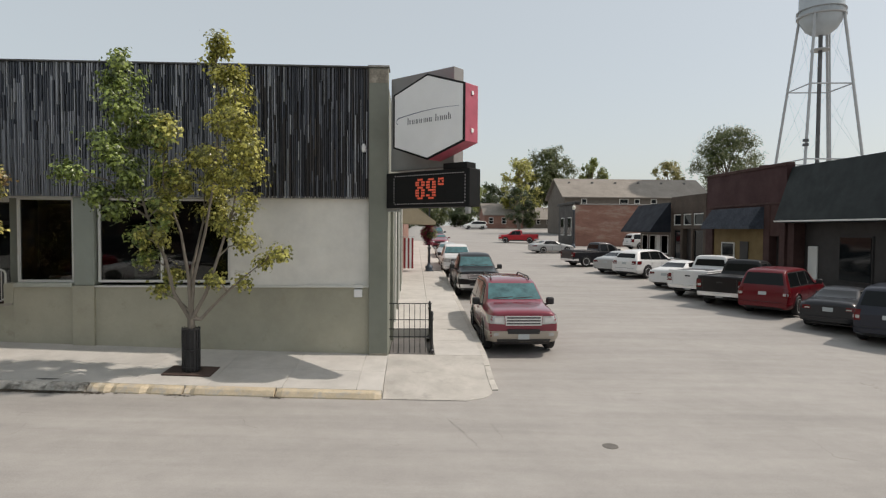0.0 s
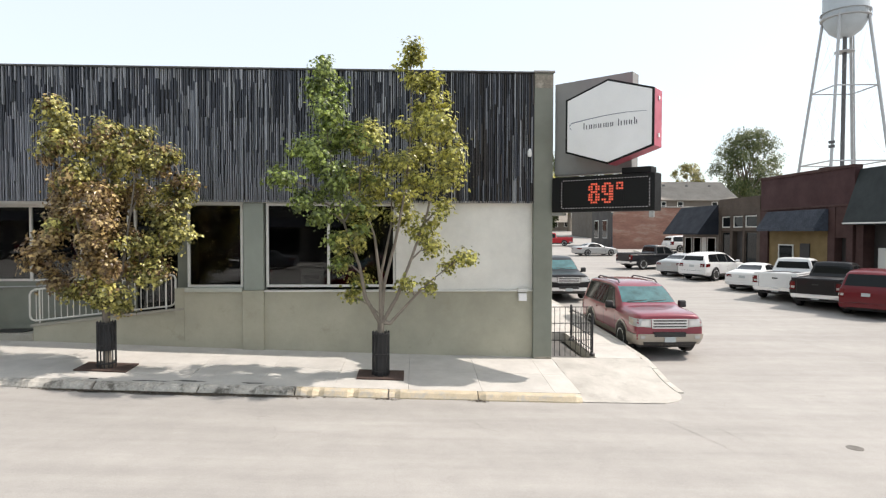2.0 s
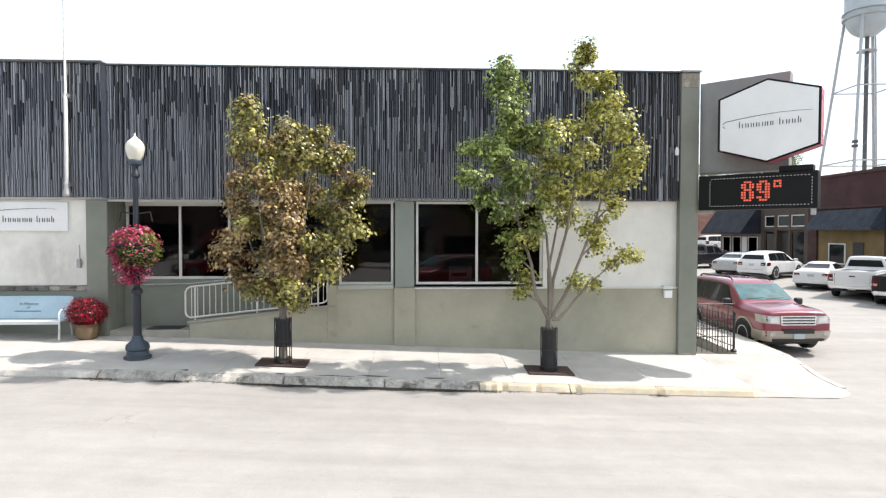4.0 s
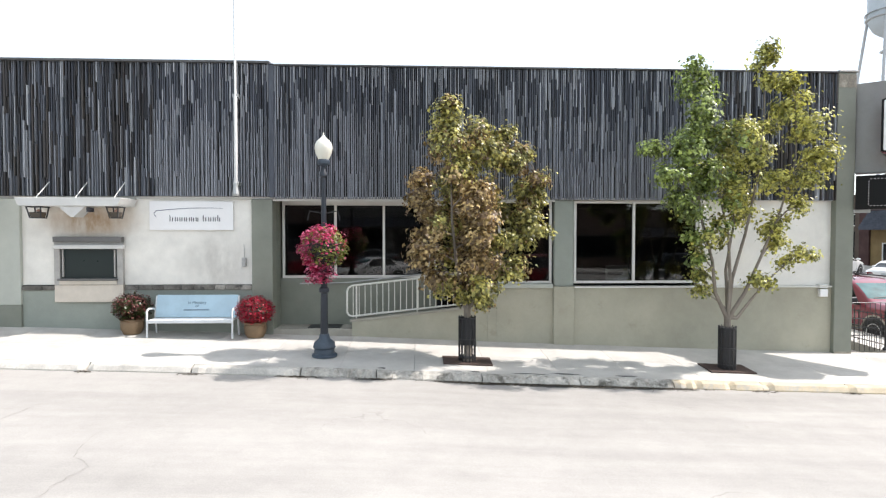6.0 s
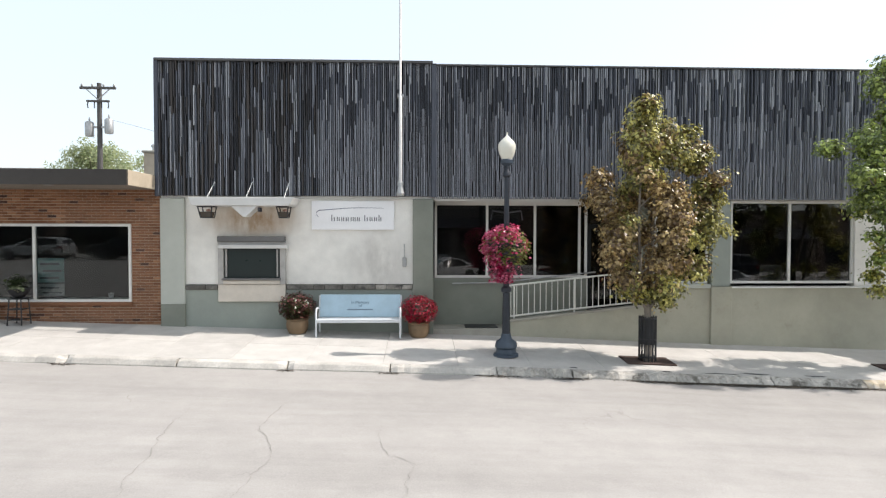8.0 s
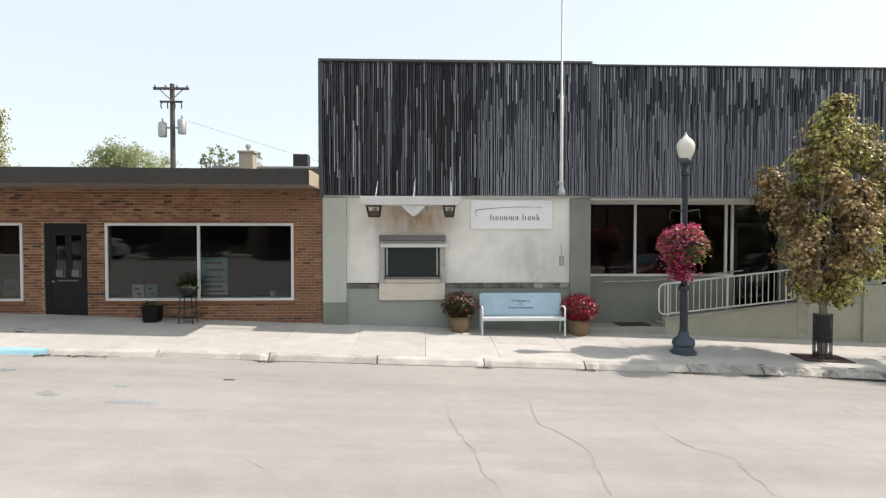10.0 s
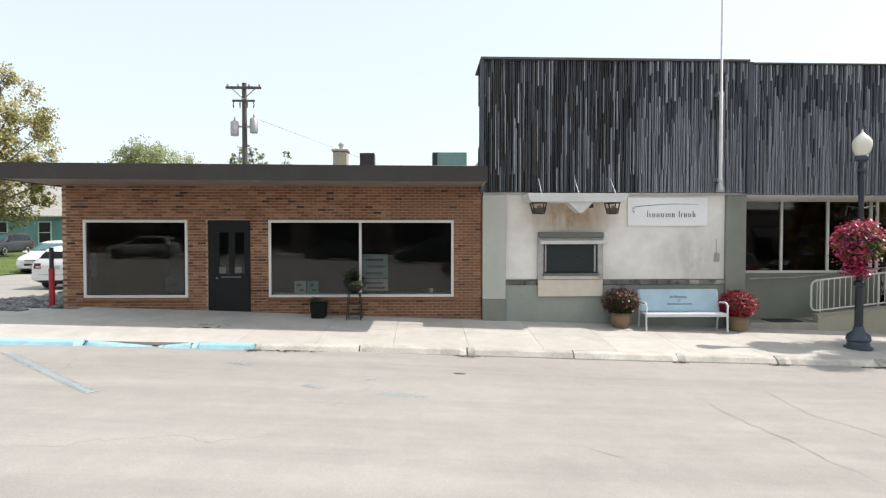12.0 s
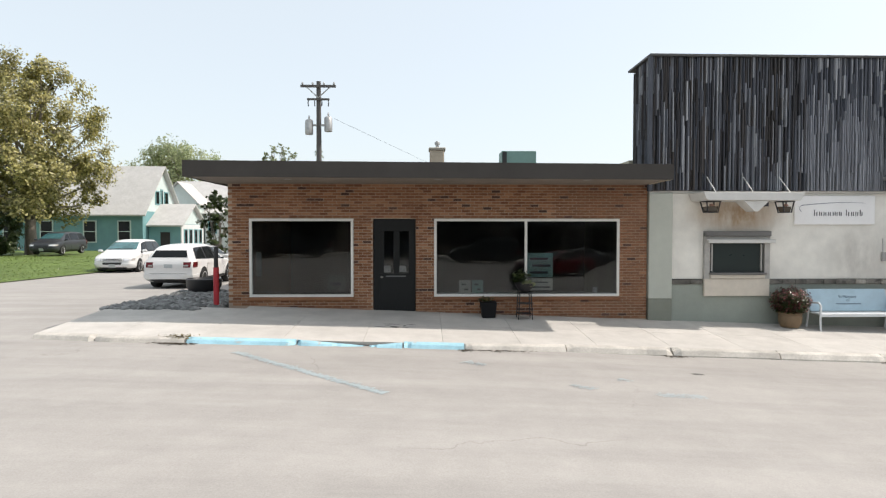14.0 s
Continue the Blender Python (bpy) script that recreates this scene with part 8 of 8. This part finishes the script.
part("wall", box(-31.0, -15.0, 34.2, 46.0, 0.7, 6.85), TAUPE, back_house)
part("coping", box(-31.1, -14.9, 34.1, 34.4, 6.86, 6.98, 0.02), CAP_METAL, back_house)
AC_GREEN = surface("grey green metal casing", (0.17, 0.29, 0.26), 0.5, 0.2, stain=0.15)
ac = site("air_conditioner", "grey green rooftop air conditioner on the shop roof", "air conditioner", at=(-21.5, 35.9, 6.86))
part("casing", box(-22.5, -20.45, 35.3, 36.6, 6.95, 7.9, 0.02), AC_GREEN, ac)
part("grille", box(-22.46, -22.2, 35.26, 35.298, 7.0, 7.85), BLACK_TRIM, ac)
for x in (-22.2, -20.7):
    part("foot", box(x - 0.08, x + 0.08, 35.4, 36.5, 6.85, 6.95), METAL_GREY, ac)
ac2 = site("air_conditioner", "dark boxy rooftop unit behind the shop", "air conditioner", at=(-26.3, 35.4, 6.86))
part("casing", box(-26.75, -25.9, 35.0, 35.8, 6.95, 7.8, 0.02), BLACK_TRIM, ac2)
part("foot", box(-26.7, -25.95, 35.1, 35.7, 6.85, 6.95), METAL_GREY, ac2)

# ---- the other side of the main street ----
for k, (tone, words, height) in enumerate((((0.13, 0.085, 0.07), "red brown brick shop", 6.3), ((0.17, 0.145, 0.12), "tan brick shop", 5.8), ((0.11, 0.075, 0.065), "dark brick shop", 6.8), ((0.15, 0.14, 0.13), "grey stucco shop", 6.0), ((0.13, 0.088, 0.07), "brown brick shop", 6.5), ((0.14, 0.11, 0.09), "weathered brick shop", 6.1), ((0.13, 0.092, 0.075), "red brick shop", 6.4))):
    x0, x1 = -62 + 14 * k, -62 + 14 * (k + 1) - 0.05
    z0 = gz(x0, 0) - 0.4
    wall = surface("street front " + words, tone, 0.85, grain=0.12, grain_scale=12, stain=0.2, stain_scale=0.8)
    ob = site("shop", words + " across the main street", "building", "shops across the street", at=((x0 + x1) / 2, -26, z0))
    part("wall", box(x0, x1, -36, -25.0, z0, z0 + height), wall, ob)
    part("cornice", box(x0, x1, -25.0, -24.85, z0 + height - 0.35, z0 + height, 0.02), wall, ob)
    for a, b in ((0.8, 5.4), (8.2, 13.0)):
        win = part("window", box(x0 + a, x0 + b, -24.99, -24.93, z0 + 1.2, z0 + 3.3, 0.02), DARK_FRONT, ob)
        part("pane", box(x0 + a + 0.1, x0 + b - 0.1, -24.925, -24.91, z0 + 1.3, z0 + 3.2), CAR_GLASS, win)
    part("door", box(x0 + 6.2, x0 + 7.3, -24.99, -24.92, z0 + 0.5, z0 + 3.0, 0.02), DARK_FRONT, ob)
    if k % 2:
        part("awning", prism([(-24.98, z0 + 3.5), (-24.98, z0 + 4.4), (-23.6, z0 + 3.5)], x0 + 0.4, x1 - 0.4, "x"), NAVY_AWN, ob, "sloping canvas awning")
opp_walk = bmesh.new()
for k in range(45):
    x0 = -60 + 2 * k
    box(x0, x0 + 1.98, -24.8, -18.6, gz(x0, 0) - 0.3, gz(x0, 0) + 0.13, bm=opp_walk)
setting("pavement", opp_walk, WALKWAY, "concrete pavement across the main street", "pavement")

# ---- marks on the road ----
LINE_BLUE = surface("worn pale blue road paint", (0.355, 0.405, 0.412), 0.85, grain=0.1, grain_scale=30, stain=0.1, bump=0.0)


LINE_FAINT = surface("nearly worn away blue road paint", (0.352, 0.382, 0.384), 0.85, grain=0.1, grain_scale=30, stain=0.1, bump=0.0)


def road_line(points, w, label, cover, seed):
    """Worn paint: ragged flakes left along a line."""
    rng = random.Random(seed)
    verts, faces = [], []
    for (xa, ya), (xb, yb) in zip(points, points[1:]):
        d = Vector((xb - xa, yb - ya))
        n = Vector((-d.y, d.x)).normalized()
        for _ in range(int(d.length * w * 2600 * cover)):
            u, v = rng.random(), rng.gauss(0, 0.27) * w
            if math.sin(u * d.length * 5.3 + seed) + math.sin(u * d.length * 2.1 + 2 * seed) < 2.2 - 4.2 * cover:
                continue
            x, y, k = xa + d.x * u + n.x * v, ya + d.y * u + n.y * v, rng.uniform(0.012, 0.035)
            i, a = len(verts), rng.uniform(0, 6.3)
            verts += [(x + k * math.cos(a + q * 1.2566) * rng.uniform(0.7, 1.3), y + 0.7 * k * math.sin(a + q * 1.2566), gz(x, y) + rng.uniform(0.0035, 0.0055)) for q in range(5)]
            faces.append(tuple(range(i, i + 5)))
    me = bpy.data.meshes.new("road_marking")
    me.from_pydata(verts, [], faces)
    me.materials.append(LINE_BLUE if cover > 0.9 else LINE_FAINT)
    return tagged(link_mesh("road_marking", me), label, "road marking", "", "structure")


road_line([(-30.2, 10.6), (-27.53, 8.32)], 0.14, "worn pale blue parking line on the road", 1.0, 1)
road_line([(-27.05, 11.1), (-25.6, 9.8), (-24.27, 8.72)], 0.20, "nearly worn away blue parking line on the road", 0.36, 2)
road_line([(-24.25, 8.74), (-23.0, 8.79)], 0.22, "nearly worn away blue parking line on the road", 0.42, 3)
road_line([(-24.35, 10.02), (-23.05, 8.80)], 0.16, "nearly worn away blue parking line on the road", 0.32, 4)
CRACK = surface("dark road crack", (0.282, 0.267, 0.246), 0.95, grain=0.2, stain=0.3, stain_scale=4, bump=0.0)
CRACKS = [[(-17.35, 10.3), (-17.5, 9.55), (-17.6, 8.95), (-17.6, 8.35), (-17.45, 8.04), (-17.29, 7.72), (-17.2, 7.31), (-17.28, 6.57), (-17.42, 5.6)], [(-15.97, 8.58), (-15.94, 8.15), (-15.88, 7.72), (-15.8, 7.49), (-15.47, 7.23), (-15.53, 6.81), (-15.6, 6.0)],
          [(-20.07, 9.82), (-19.85, 9.42)], [(-18.85, 9.3), (-18.82, 8.24), (-18.62, 7.3), (-18.55, 6.6), (-18.4, 6.0)], [(-21.23, 6.91), (-20.89, 6.57)], [(-3.08, 10.58), (-2.87, 10.08), (-2.57, 9.87)], [(0.42, 11.07), (0.71, 10.43), (0.94, 9.67), (1.09, 9.13)],
          [(1.38, 10.5), (1.47, 10.05), (1.51, 9.7)], [(2.05, 11.38), (2.53, 12.07)], [(-5.28, 10.83), (-4.8, 10.68)], [(1.4, 10.5), (-0.2, 10.75), (-1.6, 10.7)]]


def road_crack(line, seed):
    """A ragged thin crack along a line, tapered at both ends."""
    rng = random.Random(seed)
    pts = []
    for (xa, ya), (xb, yb) in zip(line, line[1:]):
        n = max(3, int(math.hypot(xb - xa, yb - ya) / 0.09))
        pts += [(xa + (xb - xa) * k / n + rng.gauss(0, 0.016), ya + (yb - ya) * k / n + rng.gauss(0, 0.016)) for k in range(n)]
    pts.append(line[-1])
    bm = bmesh.new()
    rows = []
    for k, (x, y) in enumerate(pts):
        w = rng.uniform(0.0015, 0.008) * min(1.0, 4.0 * k / len(pts) + 0.1, 4.0 * (len(pts) - k) / len(pts))
        rows.append([bm.verts.new((x + sx * w, y + sx * w * 0.4, gz(x, y) + 0.004)) for sx in (-1, 1)])
    for a, b in zip(rows, rows[1:]):
        bm.faces.new((a[0], a[1], b[1], b[0]))
    setting("road_crack", bm, CRACK, "thin ragged crack in the concrete street", "road crack")


for k, line in enumerate(CRACKS):
    road_crack(line, 200 + k)
MANHOLE = surface("iron cover", (0.20, 0.185, 0.165), 0.7, 0.2, stain=0.3)
BROKEN = surface("dirt in broken concrete", (0.10, 0.098, 0.09), 0.95, grain=0.3, stain=0.3, stain_scale=8)


def broken_patch(x, y, rx, ry, z, seed):
    """An irregular flat patch of dirt where the concrete has broken out."""
    rng = random.Random(seed)
    bm = bmesh.new()
    vs = [bm.verts.new((x + rx * math.cos(a) * k, y + ry * math.sin(a) * k, z(x + rx * math.cos(a) * k, y + ry * math.sin(a) * k) + 0.004)) for a, k in ((2 * math.pi * q / 14, rng.uniform(0.55, 1.15)) for q in range(14))]
    bm.faces.new(vs)
    setting("pavement_break" if z is walk_z else "road_break", bm, BROKEN, "dark dirt in a broken spot of concrete", "broken concrete")


for k, (x, y, rx, ry) in enumerate(((-27.62, 12.86, 0.13, 0.07), (-27.92, 12.84, 0.16, 0.022), (-27.72, 13.12, 0.2, 0.03), (-27.80, 13.0, 0.09, 0.018), (-27.42, 13.0, 0.05, 0.06), (-27.30, 13.14, 0.12, 0.03), (-27.40, 12.86, 0.10, 0.025))):
    broken_patch(x, y, rx, ry, walk_z, 310 + k)
for k, (x, y, rx, ry) in enumerate(((-12.3, 12.02, 0.10, 0.05), (-9.3, 11.99, 0.45, 0.04), (-8.5, 12.05, 0.35, 0.05), (-7.3, 12.03, 0.30, 0.05), (-10.4, 12.0, 0.12, 0.04))):
    broken_patch(x, y, rx, ry, walk_z, 340 + k)
for k, (x, y, rx, ry) in enumerate(((-9.0, 11.58, 0.55, 0.09), (-8.1, 11.60, 0.4, 0.07), (-7.2, 11.60, 0.35, 0.06), (-12.6, 11.62, 0.3, 0.05), (-10.2, 11.60, 0.25, 0.06), (-22.45, 10.2, 0.14, 0.06))):
    broken_patch(x, y, rx, ry, gz, 330 + k)
for x, y, r in ((3.24, 9.38, 0.13),):
    cover = part("drain_cover", lathe([(r, 0.0), (r, 0.006), (r * 0.8, 0.010)], 14, at=(x, y, gz(x, y))), MANHOLE)
    tagged(cover, "small round iron cover set in the road", "drain cover", "covers in the road", "structure")


# ---- leaf litter and grit along the gutter, dark fill in the kerb gap ----
LITTER_AND_GAP_SHADE = surface("gutter grit, dead leaves and kerb gap shade", (0.085, 0.070, 0.052), 0.95, grain=0.3, stain=0.2, bump=0.3, by_island=0.6)


def gutter_litter_and_gap():
    rng = random.Random(77)
    verts, faces = [], []
    runs = [(-13.9, 0.25, 160), (-12.4, 0.2, 120), (-10.3, 0.5, 600), (-9.2, 0.7, 800), (-8.3, 0.4, 600), (-7.4, 0.6, 600), (-6.6, 0.4, 300), (-16.0, 0.12, 60), (-18.0, 0.1, 50), (-22.2, 0.15, 60), (-25.6, 0.3, 130), (-26.25, 0.05, 60), (-31.45, 0.2, 220), (-4.55, 0.15, 50), (-2.75, 0.1, 40)]
    for cx, wide, n in runs:
        for _ in range(n):
            x = cx + rng.gauss(0, wide)
            y = kerb_front(x) - 0.045 - abs(rng.gauss(0, 0.05)) * rng.uniform(0.3, 1.6)
            z, k, a = gz(x, y) + rng.uniform(0.006, 0.016), rng.uniform(0.010, 0.035), rng.uniform(0, 6.3)
            i = len(verts)
            c, s = math.cos(a) * k, math.sin(a) * k
            verts += [(x + c, y + s, z), (x - s * 0.6, y + c * 0.6, z + 0.006), (x - c, y - s, z - 0.002), (x + s * 0.6, y - c * 0.6, z + 0.004)]
            faces += [(i, i + 1, i + 2), (i, i + 2, i + 3)]
    # Dark flakes added behind the sunken kerbstones stand for the gap's shade.
    for _ in range(900):
        x = rng.triangular(-29.2, -27.5, -28.1)
        y = kerb_front(x) + rng.uniform(0.105, 0.19)
        z, k, a = lerp_table(ALONG, x) + rng.uniform(0.03, 0.06), rng.uniform(0.012, 0.035), rng.uniform(0, 6.3)
        i, c, s = len(verts), math.cos(a) * k, math.sin(a) * k
        verts += [(x + c, y + s * 0.6, z), (x - s * 0.6, y + c * 0.5, z + 0.006), (x - c, y - s * 0.6, z - 0.002), (x + s * 0.6, y - c * 0.5, z + 0.004)]
        faces += [(i, i + 1, i + 2), (i, i + 2, i + 3)]
    me = bpy.data.meshes.new("gutter_litter_and_gap")
    me.from_pydata(verts, [], faces)
    me.materials.append(LITTER_AND_GAP_SHADE)
    tagged(link_mesh("gutter_litter_and_gap", me), "dark grit and dead leaves along the gutter, dark flakes shading the kerb gap", "litter", "", "stuff")


gutter_litter_and_gap()


# ---- many small pieces ----
cladding()
brickwork()
